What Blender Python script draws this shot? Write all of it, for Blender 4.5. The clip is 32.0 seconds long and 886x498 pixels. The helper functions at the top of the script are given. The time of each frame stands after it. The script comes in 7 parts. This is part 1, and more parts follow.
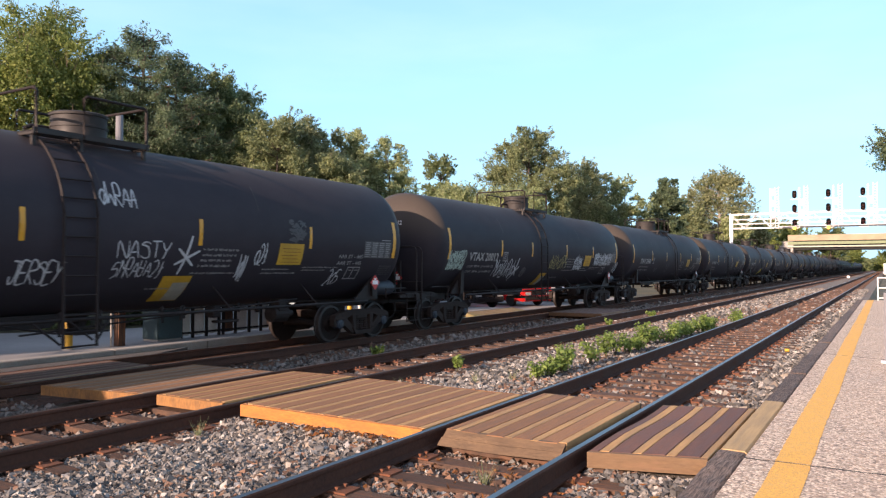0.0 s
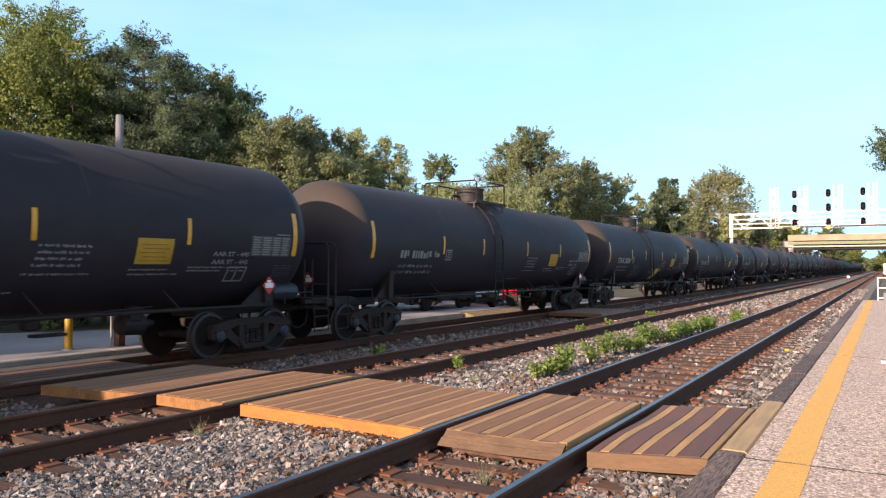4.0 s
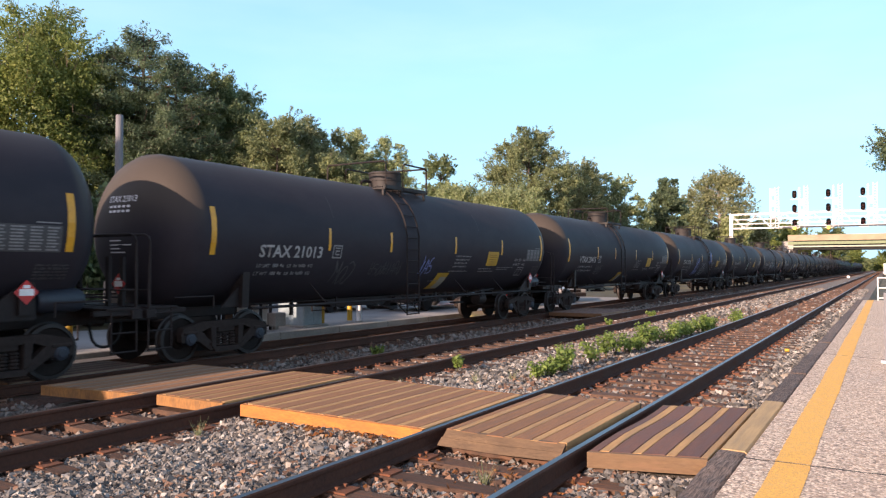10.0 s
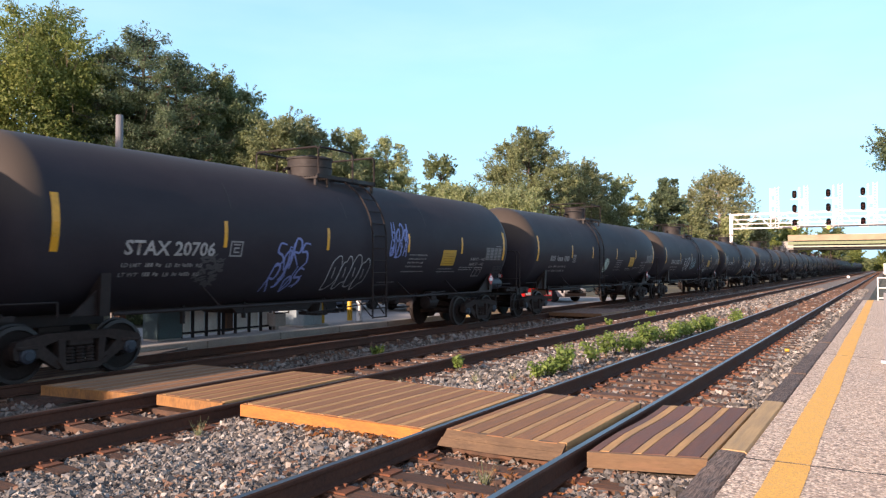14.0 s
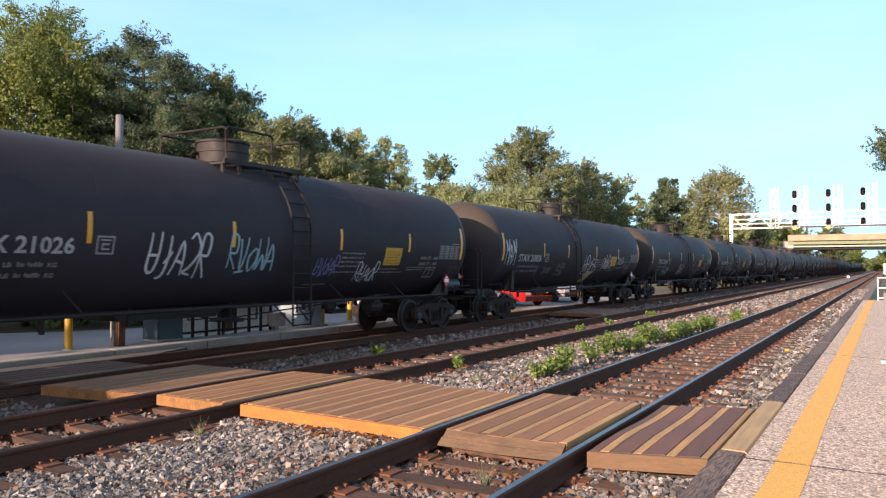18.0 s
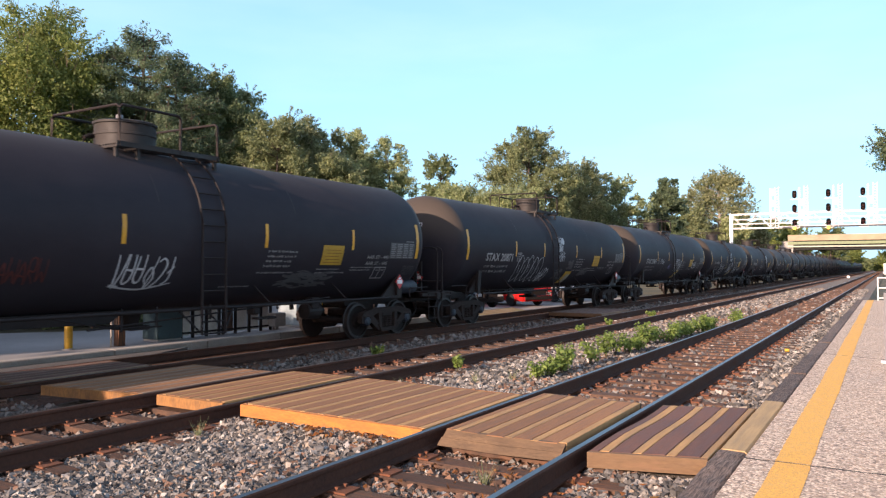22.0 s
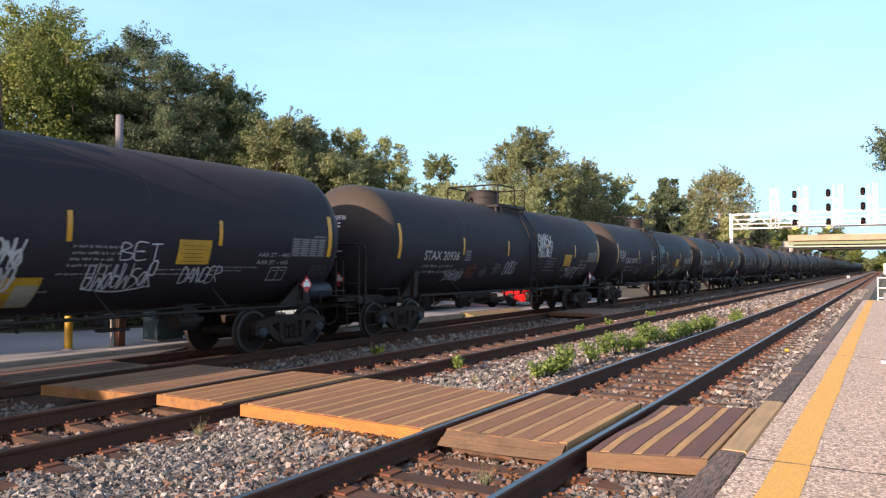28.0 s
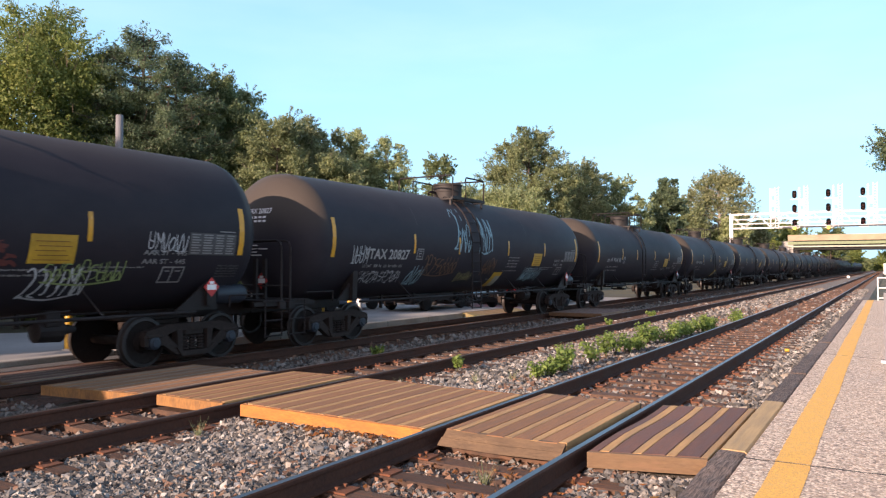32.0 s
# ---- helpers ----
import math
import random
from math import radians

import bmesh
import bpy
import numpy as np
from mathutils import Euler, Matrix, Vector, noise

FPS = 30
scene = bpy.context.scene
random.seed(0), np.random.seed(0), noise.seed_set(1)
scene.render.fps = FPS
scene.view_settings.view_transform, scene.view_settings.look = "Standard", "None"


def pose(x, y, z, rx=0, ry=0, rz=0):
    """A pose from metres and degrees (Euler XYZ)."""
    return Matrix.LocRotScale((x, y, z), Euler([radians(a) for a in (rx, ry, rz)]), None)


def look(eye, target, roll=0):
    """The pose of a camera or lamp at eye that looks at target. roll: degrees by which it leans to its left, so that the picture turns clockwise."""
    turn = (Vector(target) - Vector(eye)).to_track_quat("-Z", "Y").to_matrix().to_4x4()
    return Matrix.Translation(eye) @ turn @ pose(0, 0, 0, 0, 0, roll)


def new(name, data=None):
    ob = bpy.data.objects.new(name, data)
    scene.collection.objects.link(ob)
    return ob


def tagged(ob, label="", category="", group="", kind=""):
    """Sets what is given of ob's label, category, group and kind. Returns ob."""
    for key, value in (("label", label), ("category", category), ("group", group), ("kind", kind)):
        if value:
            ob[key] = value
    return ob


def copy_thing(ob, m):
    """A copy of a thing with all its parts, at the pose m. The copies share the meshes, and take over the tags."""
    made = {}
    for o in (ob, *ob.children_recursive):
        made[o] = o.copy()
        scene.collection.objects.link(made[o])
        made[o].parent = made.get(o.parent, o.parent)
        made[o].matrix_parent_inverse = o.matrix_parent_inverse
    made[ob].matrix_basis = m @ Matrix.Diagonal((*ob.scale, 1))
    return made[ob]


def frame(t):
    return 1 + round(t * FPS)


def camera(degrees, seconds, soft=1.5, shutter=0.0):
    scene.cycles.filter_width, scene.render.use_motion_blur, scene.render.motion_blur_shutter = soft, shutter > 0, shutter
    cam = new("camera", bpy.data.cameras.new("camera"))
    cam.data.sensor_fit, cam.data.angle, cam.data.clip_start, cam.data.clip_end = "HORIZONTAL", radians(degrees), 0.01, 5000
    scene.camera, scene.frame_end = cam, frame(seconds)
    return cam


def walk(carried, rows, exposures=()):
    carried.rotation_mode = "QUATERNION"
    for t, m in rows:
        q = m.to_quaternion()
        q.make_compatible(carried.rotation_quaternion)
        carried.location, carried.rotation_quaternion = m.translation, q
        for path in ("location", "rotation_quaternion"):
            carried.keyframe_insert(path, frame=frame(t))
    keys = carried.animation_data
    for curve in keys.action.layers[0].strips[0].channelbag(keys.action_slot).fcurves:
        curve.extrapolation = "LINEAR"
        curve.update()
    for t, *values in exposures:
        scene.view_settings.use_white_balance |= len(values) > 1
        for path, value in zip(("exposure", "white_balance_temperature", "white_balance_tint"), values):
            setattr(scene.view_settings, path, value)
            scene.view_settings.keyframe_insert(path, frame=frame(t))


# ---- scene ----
cam = camera(61.42, 32.0, soft=1.25, shutter=0.12)
EYE = Vector((0.0, 0.0, 1.582))
CAM_POSE = pose(0.0, 0.0, 1.582, 91.435, 0.0, 30.778)
walk(cam, [(0.0, CAM_POSE), (32.0, CAM_POSE)], exposures=[(0.0, 0.95, 6600, 26), (32.0, 0.95, 6600, 26)])

# ---------------------------------------------------------------- light
SUN_WAY = Vector((-0.17, -1.0, 0.30)).normalized()      # towards the low sun behind the camera
world = bpy.data.worlds.new("sky")
scene.world = world
world.use_nodes = True
wn, wl = world.node_tree.nodes, world.node_tree.links
sky = wn.new("ShaderNodeTexSky")
sky.sky_type, sky.sun_disc = "NISHITA", False
sky.sun_elevation = math.asin(SUN_WAY.z)
sky.sun_rotation = math.atan2(SUN_WAY.x, SUN_WAY.y)
sky.altitude, sky.air_density, sky.dust_density, sky.ozone_density = 100.0, 1.0, 0.4, 1.5
# thin high cloud, a little whiter than the clear sky
w_co = wn.new("ShaderNodeTexCoord")
w_map = wn.new("ShaderNodeMapping")
w_map.inputs["Scale"].default_value = (1.0, 1.0, 4.0)
w_noise = wn.new("ShaderNodeTexNoise")
w_noise.inputs["Scale"].default_value, w_noise.inputs["Detail"].default_value = 2.2, 6.0
w_ramp = wn.new("ShaderNodeValToRGB")
w_ramp.color_ramp.elements[0].position, w_ramp.color_ramp.elements[1].position = 0.48, 0.78
w_ramp.color_ramp.elements[0].color, w_ramp.color_ramp.elements[1].color = (0, 0, 0, 1), (0.30, 0.30, 0.30, 1)
w_tint = wn.new("ShaderNodeMix")
w_tint.data_type, w_tint.blend_type = "RGBA", "MULTIPLY"
w_tint.inputs["Factor"].default_value = 1.0
w_tint.inputs["B"].default_value = (0.80, 0.86, 0.84, 1)
w_haze = wn.new("ShaderNodeMix")
w_haze.data_type, w_haze.blend_type = "RGBA", "MIX"
w_cloud = wn.new("ShaderNodeMix")
w_cloud.data_type, w_cloud.blend_type = "RGBA", "MIX"
w_cloud.inputs["B"].default_value = (3.6, 5.0, 6.0, 1)
wl.new(w_co.outputs["Generated"], w_map.inputs["Vector"])
wl.new(w_map.outputs["Vector"], w_noise.inputs["Vector"])
wl.new(w_noise.outputs["Fac"], w_ramp.inputs["Fac"])
wl.new(sky.outputs["Color"], w_tint.inputs["A"])
wl.new(w_tint.outputs["Result"], w_haze.inputs["A"])
wl.new(w_ramp.outputs["Color"], w_cloud.inputs["Factor"])
# afternoon haze: pale cyan away from the sun, bright and nearly white round it
w_dot = wn.new("ShaderNodeVectorMath")
w_dot.operation = "DOT_PRODUCT"
w_dot.inputs[1].default_value = SUN_WAY
w_near = wn.new("ShaderNodeMapRange")
w_near.interpolation_type = "SMOOTHSTEP"
w_near.inputs["From Min"].default_value, w_near.inputs["From Max"].default_value = -0.35, 0.85
w_tone = wn.new("ShaderNodeMix")
w_tone.data_type = "RGBA"
w_tone.inputs["A"].default_value, w_tone.inputs["B"].default_value = (2.02, 4.6, 6.1, 1), (7.2, 6.4, 6.0, 1)
wl.new(w_co.outputs["Generated"], w_dot.inputs[0])
wl.new(w_dot.outputs["Value"], w_near.inputs["Value"])
wl.new(w_near.outputs["Result"], w_tone.inputs["Factor"])
wl.new(w_tone.outputs["Result"], w_haze.inputs["B"])
w_sep = wn.new("ShaderNodeSeparateXYZ")   # thick near the horizon, thin overhead
w_thin = wn.new("ShaderNodeMapRange")
w_thin.inputs["From Min"].default_value, w_thin.inputs["From Max"].default_value = 0.0, 0.75
w_thin.inputs["To Min"].default_value, w_thin.inputs["To Max"].default_value = 0.88, 0.12
wl.new(w_co.outputs["Generated"], w_sep.inputs["Vector"])
wl.new(w_sep.outputs["Z"], w_thin.inputs["Value"])
wl.new(w_thin.outputs["Result"], w_haze.inputs["Factor"])
wl.new(w_haze.outputs["Result"], w_cloud.inputs["A"])
wl.new(w_cloud.outputs["Result"], wn["Background"].inputs["Color"])
wn["Background"].inputs["Strength"].default_value = 0.13

sun = new("sun", bpy.data.lights.new("sun", "SUN"))
sun.data.energy, sun.data.angle, sun.data.color = 5.0, radians(0.6), (1.0, 0.78, 0.57)
sun.matrix_basis = look(SUN_WAY * 100, (0, 0, 0))

# ---------------------------------------------------------------- materials


def mix_node(nt, kind, a, b, fac):
    m = nt.nodes.new("ShaderNodeMix")
    m.data_type, m.blend_type = "RGBA", kind
    for key, v in (("Factor", fac), ("A", a), ("B", b)):
        if hasattr(v, "links"):
            nt.links.new(v, m.inputs[key])
        else:
            m.inputs[key].default_value = v if key == "Factor" else (*v, 1)
    return m.outputs["Result"]


def ramp_node(nt, fac, lo, hi, a=(0, 0, 0), b=(1, 1, 1)):
    r = nt.nodes.new("ShaderNodeValToRGB")
    r.color_ramp.elements[0].position, r.color_ramp.elements[1].position = lo, hi
    r.color_ramp.elements[0].color, r.color_ramp.elements[1].color = (*a, 1), (*b, 1)
    nt.links.new(fac, r.inputs["Fac"])
    return r.outputs["Color"]


def noise_node(nt, scale, detail=5.0, rough=0.6, stretch=(1, 1, 1), where="Object", distortion=0.0):
    co = nt.nodes.new("ShaderNodeTexCoord")
    mp = nt.nodes.new("ShaderNodeMapping")
    mp.inputs["Scale"].default_value = stretch
    n = nt.nodes.new("ShaderNodeTexNoise")
    n.inputs["Scale"].default_value, n.inputs["Detail"].default_value = scale, detail
    n.inputs["Roughness"].default_value, n.inputs["Distortion"].default_value = rough, distortion
    nt.links.new(co.outputs[where], mp.inputs["Vector"])
    nt.links.new(mp.outputs["Vector"], n.inputs["Vector"])
    return n.outputs["Fac"]


def surface(name, base, second=None, rough=0.7, metal=0.0, grain=12.0, broad=1.2, bump=0.3, spread=0.35,
            stretch=(1, 1, 1), third=None, random_by="", random_amount=0.3, spec=0.5, bump_dist=0.01, rough_var=0.15):
    """A node material: grain and broad stains of a second and third colour, fine relief, uneven gloss."""
    mat = bpy.data.materials.new(name)
    mat.use_nodes = True
    nt = mat.node_tree
    bs = nt.nodes["Principled BSDF"]
    second = second or tuple(c * 0.65 for c in base)
    fine, wide = noise_node(nt, grain, 6.0, 0.65, stretch), noise_node(nt, broad, 4.0, 0.55, stretch)
    col = mix_node(nt, "MIX", base, second, ramp_node(nt, fine, 0.5 - spread / 2, 0.5 + spread / 2))
    if third:
        col = mix_node(nt, "MIX", col, third, ramp_node(nt, wide, 0.5, 0.72))
    else:
        col = mix_node(nt, "MULTIPLY", col, ramp_node(nt, wide, 0.3, 0.7, (0.72, 0.72, 0.72), (1.1, 1.1, 1.1)), 1.0)
    if random_by:
        if random_by == "island":
            src = nt.nodes.new("ShaderNodeNewGeometry").outputs["Random Per Island"]
        else:
            src = nt.nodes.new("ShaderNodeObjectInfo").outputs["Random"]
        lo, hi = 1 - random_amount, 1 + random_amount
        col = mix_node(nt, "MULTIPLY", col, ramp_node(nt, src, 0.0, 1.0, (lo, lo, lo), (hi, hi, hi * 0.97)), 1.0)
    nt.links.new(col, bs.inputs["Base Color"])
    bs.inputs["Metallic"].default_value = metal
    bs.inputs["Specular IOR Level"].default_value = spec
    lo, hi = max(0.04, rough - rough_var), min(1.0, rough + rough_var)
    nt.links.new(ramp_node(nt, wide, 0.3, 0.7, (lo,) * 3, (hi,) * 3), bs.inputs["Roughness"])
    if bump:
        bp = nt.nodes.new("ShaderNodeBump")
        bp.inputs["Strength"].default_value, bp.inputs["Distance"].default_value = bump, bump_dist
        nt.links.new(fine, bp.inputs["Height"])
        nt.links.new(bp.outputs["Normal"], bs.inputs["Normal"])
    return mat


def paint(name, colour, rough=0.5, metal=0.0, wear=0.25, grain=20.0, **kw):
    return surface(name, colour, tuple(c * (1 - wear) for c in colour), rough, metal, grain, 2.0, 0.08, 0.5, **kw)


def glowing(name, colour, strength):
    mat = bpy.data.materials.new(name)
    mat.use_nodes = True
    bs = mat.node_tree.nodes["Principled BSDF"]
    bs.inputs["Base Color"].default_value = (*colour, 1)
    bs.inputs["Emission Color"].default_value = (*colour, 1)
    bs.inputs["Emission Strength"].default_value = strength
    return mat


def leafy(name, a, b, c):
    """Leaf colours that vary leaf by leaf, with light coming through."""
    mat = bpy.data.materials.new(name)
    mat.use_nodes = True
    nt = mat.node_tree
    bs = nt.nodes["Principled BSDF"]
    rnd = nt.nodes.new("ShaderNodeNewGeometry").outputs["Random Per Island"]
    r = nt.nodes.new("ShaderNodeValToRGB")
    r.color_ramp.elements[0].color, r.color_ramp.elements[1].color = (*a, 1), (*c, 1)
    e = r.color_ramp.elements.new(0.55)
    e.color = (*b, 1)
    nt.links.new(rnd, r.inputs["Fac"])
    big = noise_node(nt, 0.45, 3.0)
    col = mix_node(nt, "MULTIPLY", r.outputs["Color"], ramp_node(nt, big, 0.3, 0.7, (0.65, 0.7, 0.7), (1.25, 1.2, 1.0)), 1.0)
    nt.links.new(col, bs.inputs["Base Color"])
    bs.inputs["Roughness"].default_value = 0.55
    bs.inputs["Specular IOR Level"].default_value = 0.3
    tr = nt.nodes.new("ShaderNodeBsdfTranslucent")
    nt.links.new(col, tr.inputs["Color"])
    mx = nt.nodes.new("ShaderNodeMixShader")
    mx.inputs["Fac"].default_value = 0.48
    nt.links.new(bs.outputs["BSDF"], mx.inputs[1])
    nt.links.new(tr.outputs["BSDF"], mx.inputs[2])
    nt.links.new(mx.outputs["Shader"], nt.nodes["Material Output"].inputs["Surface"])
    return mat


def aggregate():
    """Exposed-aggregate concrete: small pebbles of several tones in a pale binder, with broad stains and dark specks."""
    mat = surface("aggregate_concrete", (0.70, 0.53, 0.385), (0.44, 0.325, 0.235), 0.9, 0, 30.0, 0.7, 0.0, 0.4, bump_dist=0.01)
    nt = mat.node_tree
    bs = nt.nodes["Principled BSDF"]
    binder = bs.inputs["Base Color"].links[0].from_socket
    co = nt.nodes.new("ShaderNodeTexCoord")
    vor = nt.nodes.new("ShaderNodeTexVoronoi")
    vor.inputs["Scale"].default_value = 46.0
    nt.links.new(co.outputs["Object"], vor.inputs["Vector"])
    pick = nt.nodes.new("ShaderNodeSeparateColor")
    nt.links.new(vor.outputs["Color"], pick.inputs["Color"])
    tone = nt.nodes.new("ShaderNodeValToRGB")
    tone.color_ramp.interpolation = "CONSTANT"
    for p, c in ((0.14, (0.46, 0.36, 0.28)), (0.40, (0.74, 0.60, 0.46)), (0.66, (1.0, 0.84, 0.66)), (0.86, (0.60, 0.42, 0.29))):
        tone.color_ramp.elements.new(p).color = (*c, 1)
    tone.color_ramp.elements[0].color, tone.color_ramp.elements[-1].color = (0.20, 0.16, 0.13, 1), (1.0, 0.93, 0.82, 1)
    nt.links.new(pick.outputs["Red"], tone.inputs["Fac"])
    edge = ramp_node(nt, vor.outputs["Distance"], 0.35, 0.75, (1, 1, 1), (0.25, 0.25, 0.25))
    stones = mix_node(nt, "MULTIPLY", tone.outputs["Color"], edge, 0.55)
    col = mix_node(nt, "MIX", binder, stones, ramp_node(nt, noise_node(nt, 1.4, 4.0), 0.25, 0.75, (0.60, 0.60, 0.60), (0.88, 0.88, 0.88)))
    nt.links.new(col, bs.inputs["Base Color"])
    bp = nt.nodes.new("ShaderNodeBump")
    bp.inputs["Strength"].default_value, bp.inputs["Distance"].default_value = 0.8, 0.008
    bp.invert = True
    nt.links.new(vor.outputs["Distance"], bp.inputs["Height"])
    nt.links.new(bp.outputs["Normal"], bs.inputs["Normal"])
    return mat


def tank_paint():
    """Black paint, its dusty crown and upper ends also tinted paler for the sun on them, streaked down the flanks."""
    mat = surface("black_tank_paint", (0.0242, 0.0222, 0.0292), (0.0338, 0.0312, 0.0388), 0.55, 0, 3.0, 0.35, 0.05, 0.6, (1, 0.5, 1), random_by="object", random_amount=0.12, rough_var=0.10, spec=0.16)
    nt = mat.node_tree
    bs = nt.nodes["Principled BSDF"]
    black = bs.inputs["Base Color"].links[0].from_socket
    co = nt.nodes.new("ShaderNodeTexCoord")
    sep = nt.nodes.new("ShaderNodeSeparateXYZ")
    nt.links.new(co.outputs["Object"], sep.inputs["Vector"])

    def span(socket, lo, hi):
        m = nt.nodes.new("ShaderNodeMapRange")
        m.interpolation_type = "SMOOTHSTEP"
        m.inputs["From Min"].default_value, m.inputs["From Max"].default_value = lo, hi
        nt.links.new(socket, m.inputs["Value"])
        return m.outputs["Result"]
    # Sunlight on the crown and upper ends is put into this dusty tint.
    lit_height = span(sep.outputs["Z"], 2.35, 3.35)
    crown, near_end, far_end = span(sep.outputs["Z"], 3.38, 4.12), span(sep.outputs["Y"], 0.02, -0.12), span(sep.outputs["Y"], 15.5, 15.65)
    dust_sun = nt.nodes.new("ShaderNodeMath")
    dust_sun.operation = "MAXIMUM"
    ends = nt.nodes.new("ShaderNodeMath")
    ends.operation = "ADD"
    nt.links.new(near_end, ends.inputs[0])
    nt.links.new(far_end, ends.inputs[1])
    upper = nt.nodes.new("ShaderNodeMath")      # the tint keeps to the sunlit upper part of the ends
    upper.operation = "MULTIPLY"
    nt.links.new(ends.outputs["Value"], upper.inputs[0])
    nt.links.new(lit_height, upper.inputs[1])
    nt.links.new(crown, dust_sun.inputs[0])
    nt.links.new(upper.outputs["Value"], dust_sun.inputs[1])
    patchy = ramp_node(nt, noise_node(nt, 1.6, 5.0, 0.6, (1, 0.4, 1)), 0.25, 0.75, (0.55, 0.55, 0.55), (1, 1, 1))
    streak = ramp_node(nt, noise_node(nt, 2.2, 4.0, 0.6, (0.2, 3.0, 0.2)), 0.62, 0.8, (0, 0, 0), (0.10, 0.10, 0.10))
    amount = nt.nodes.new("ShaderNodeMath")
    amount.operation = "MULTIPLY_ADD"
    nt.links.new(dust_sun.outputs["Value"], amount.inputs[0])
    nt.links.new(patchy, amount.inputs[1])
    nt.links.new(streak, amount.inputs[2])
    crown_dust_sun = mix_node(nt, "MIX", black, (0.050, 0.044, 0.041), amount.outputs["Value"])
    nt.links.new(mix_node(nt, "MIX", crown_dust_sun, (0.056, 0.0475, 0.040), upper.outputs["Value"]), bs.inputs["Base Color"])
    return mat


M_BALLAST = surface("ballast", (0.23, 0.205, 0.175), (0.105, 0.090, 0.076), 0.9, 0, 22.0, 1.3, 1.0, 0.3, third=(0.24, 0.16, 0.11), bump_dist=0.05)
M_FOUL = surface("fouled_ballast", (0.150, 0.074, 0.046), (0.065, 0.034, 0.025), 0.95, 0, 18.0, 1.3, 1.0, 0.3, third=(0.20, 0.10, 0.055), bump_dist=0.05)
M_STONE = surface("ballast_stone", (1.0, 0.99, 0.965), (0.74, 0.73, 0.71), 0.85, 0, 40.0, 6.0, 0.3, 0.4)
_nt = M_STONE.node_tree
_tone = _nt.nodes.new("ShaderNodeValToRGB")      # each stone its own grey: dark, middle, a few nearly white or tan
for _p, _c in ((0.20, (0.080, 0.080, 0.080)), (0.45, (0.165, 0.164, 0.160)), (0.70, (0.255, 0.252, 0.245)), (0.86, (0.29, 0.235, 0.18)), (0.91, (0.39, 0.385, 0.37))):
    _tone.color_ramp.elements.new(_p).color = (*_c, 1)
_tone.color_ramp.elements[0].color, _tone.color_ramp.elements[-1].color = (0.038, 0.037, 0.037, 1), (0.52, 0.50, 0.465, 1)
_nt.links.new(_nt.nodes.new("ShaderNodeNewGeometry").outputs["Random Per Island"], _tone.inputs["Fac"])
_base = _nt.nodes["Principled BSDF"].inputs["Base Color"]
_nt.links.new(mix_node(_nt, "MULTIPLY", _base.links[0].from_socket, _tone.outputs["Color"], 1.0), _base)
# Warm copy of the stone, tinted to offset bluish shade beside the train.
M_STONE_SHADE = surface("shade_warmed_stone", (0.205, 0.185, 0.168), (0.125, 0.112, 0.102), 0.9, 0, 40.0, 6.0, 0.3, 0.4, random_by="island", random_amount=0.55)
M_STONE_RUST = surface("rusty_stone", (0.205, 0.122, 0.084), (0.13, 0.076, 0.052), 0.9, 0, 40.0, 6.0, 0.3, 0.4, random_by="island", random_amount=0.5)
M_TIE = surface("sleeper_wood", (0.110, 0.058, 0.035), (0.042, 0.025, 0.018), 0.9, 0, 9.0, 1.5, 0.9, 0.35, (1, 14, 1), third=(0.165, 0.070, 0.034), random_by="object", random_amount=0.3)
M_RUST = surface("rusty_steel", (0.100, 0.047, 0.031), (0.052, 0.027, 0.020), 0.85, 0.0, 30.0, 2.0, 0.35, 0.5, spec=0.2)
M_RUST_LIGHT = surface("orange_rust", (0.21, 0.078, 0.036), (0.11, 0.046, 0.026), 0.85, 0.1, 40.0, 6.0, 0.5, 0.5)
M_RAILTOP = surface("worn_rail_head", (0.28, 0.285, 0.31), (0.17, 0.165, 0.17), 0.38, 1.0, 4.0, 0.6, 0.05, 0.5, (1, 0.2, 1), rough_var=0.06)
M_RAILTOP_DULL = surface("dull_rail_head", (0.16, 0.13, 0.115), (0.10, 0.078, 0.066), 0.42, 0.7, 8.0, 1.0, 0.15, 0.5)
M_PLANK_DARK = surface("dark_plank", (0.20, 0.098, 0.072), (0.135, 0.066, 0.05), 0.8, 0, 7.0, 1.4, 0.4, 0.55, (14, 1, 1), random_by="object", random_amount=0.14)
# Yellow strips greyed in colour for the panels in the train's shade.
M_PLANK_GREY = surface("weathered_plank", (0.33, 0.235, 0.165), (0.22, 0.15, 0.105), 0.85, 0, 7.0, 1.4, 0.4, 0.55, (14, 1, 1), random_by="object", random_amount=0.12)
M_PLANK = surface("brown_plank", (0.355, 0.178, 0.080), (0.205, 0.098, 0.047), 0.8, 0, 7.0, 1.4, 0.4, 0.55, (14, 1, 1), random_by="object", random_amount=0.16)
M_PLANK_LIGHT = surface("yellow_plank", (0.51, 0.305, 0.128), (0.37, 0.210, 0.088), 0.8, 0, 7.0, 1.4, 0.35, 0.55, (14, 1, 1), random_by="object", random_amount=0.12)
M_PLANK_END = surface("cut_plank_end", (0.52, 0.205, 0.042), (0.36, 0.132, 0.030), 0.8, 0, 9.0, 2.0, 0.5, 0.5, (2, 1, 8))
M_PLANK_WORN_END = surface("worn_plank_end", (0.36, 0.180, 0.055), (0.17, 0.085, 0.036), 0.85, 0, 7.0, 1.6, 0.6, 0.45, (6, 1, 2))
M_PLANK_OLD = surface("weathered_plank_end", (0.185, 0.118, 0.066), (0.118, 0.075, 0.042), 0.85, 0, 9.0, 2.0, 0.5, 0.5, (2, 1, 10))
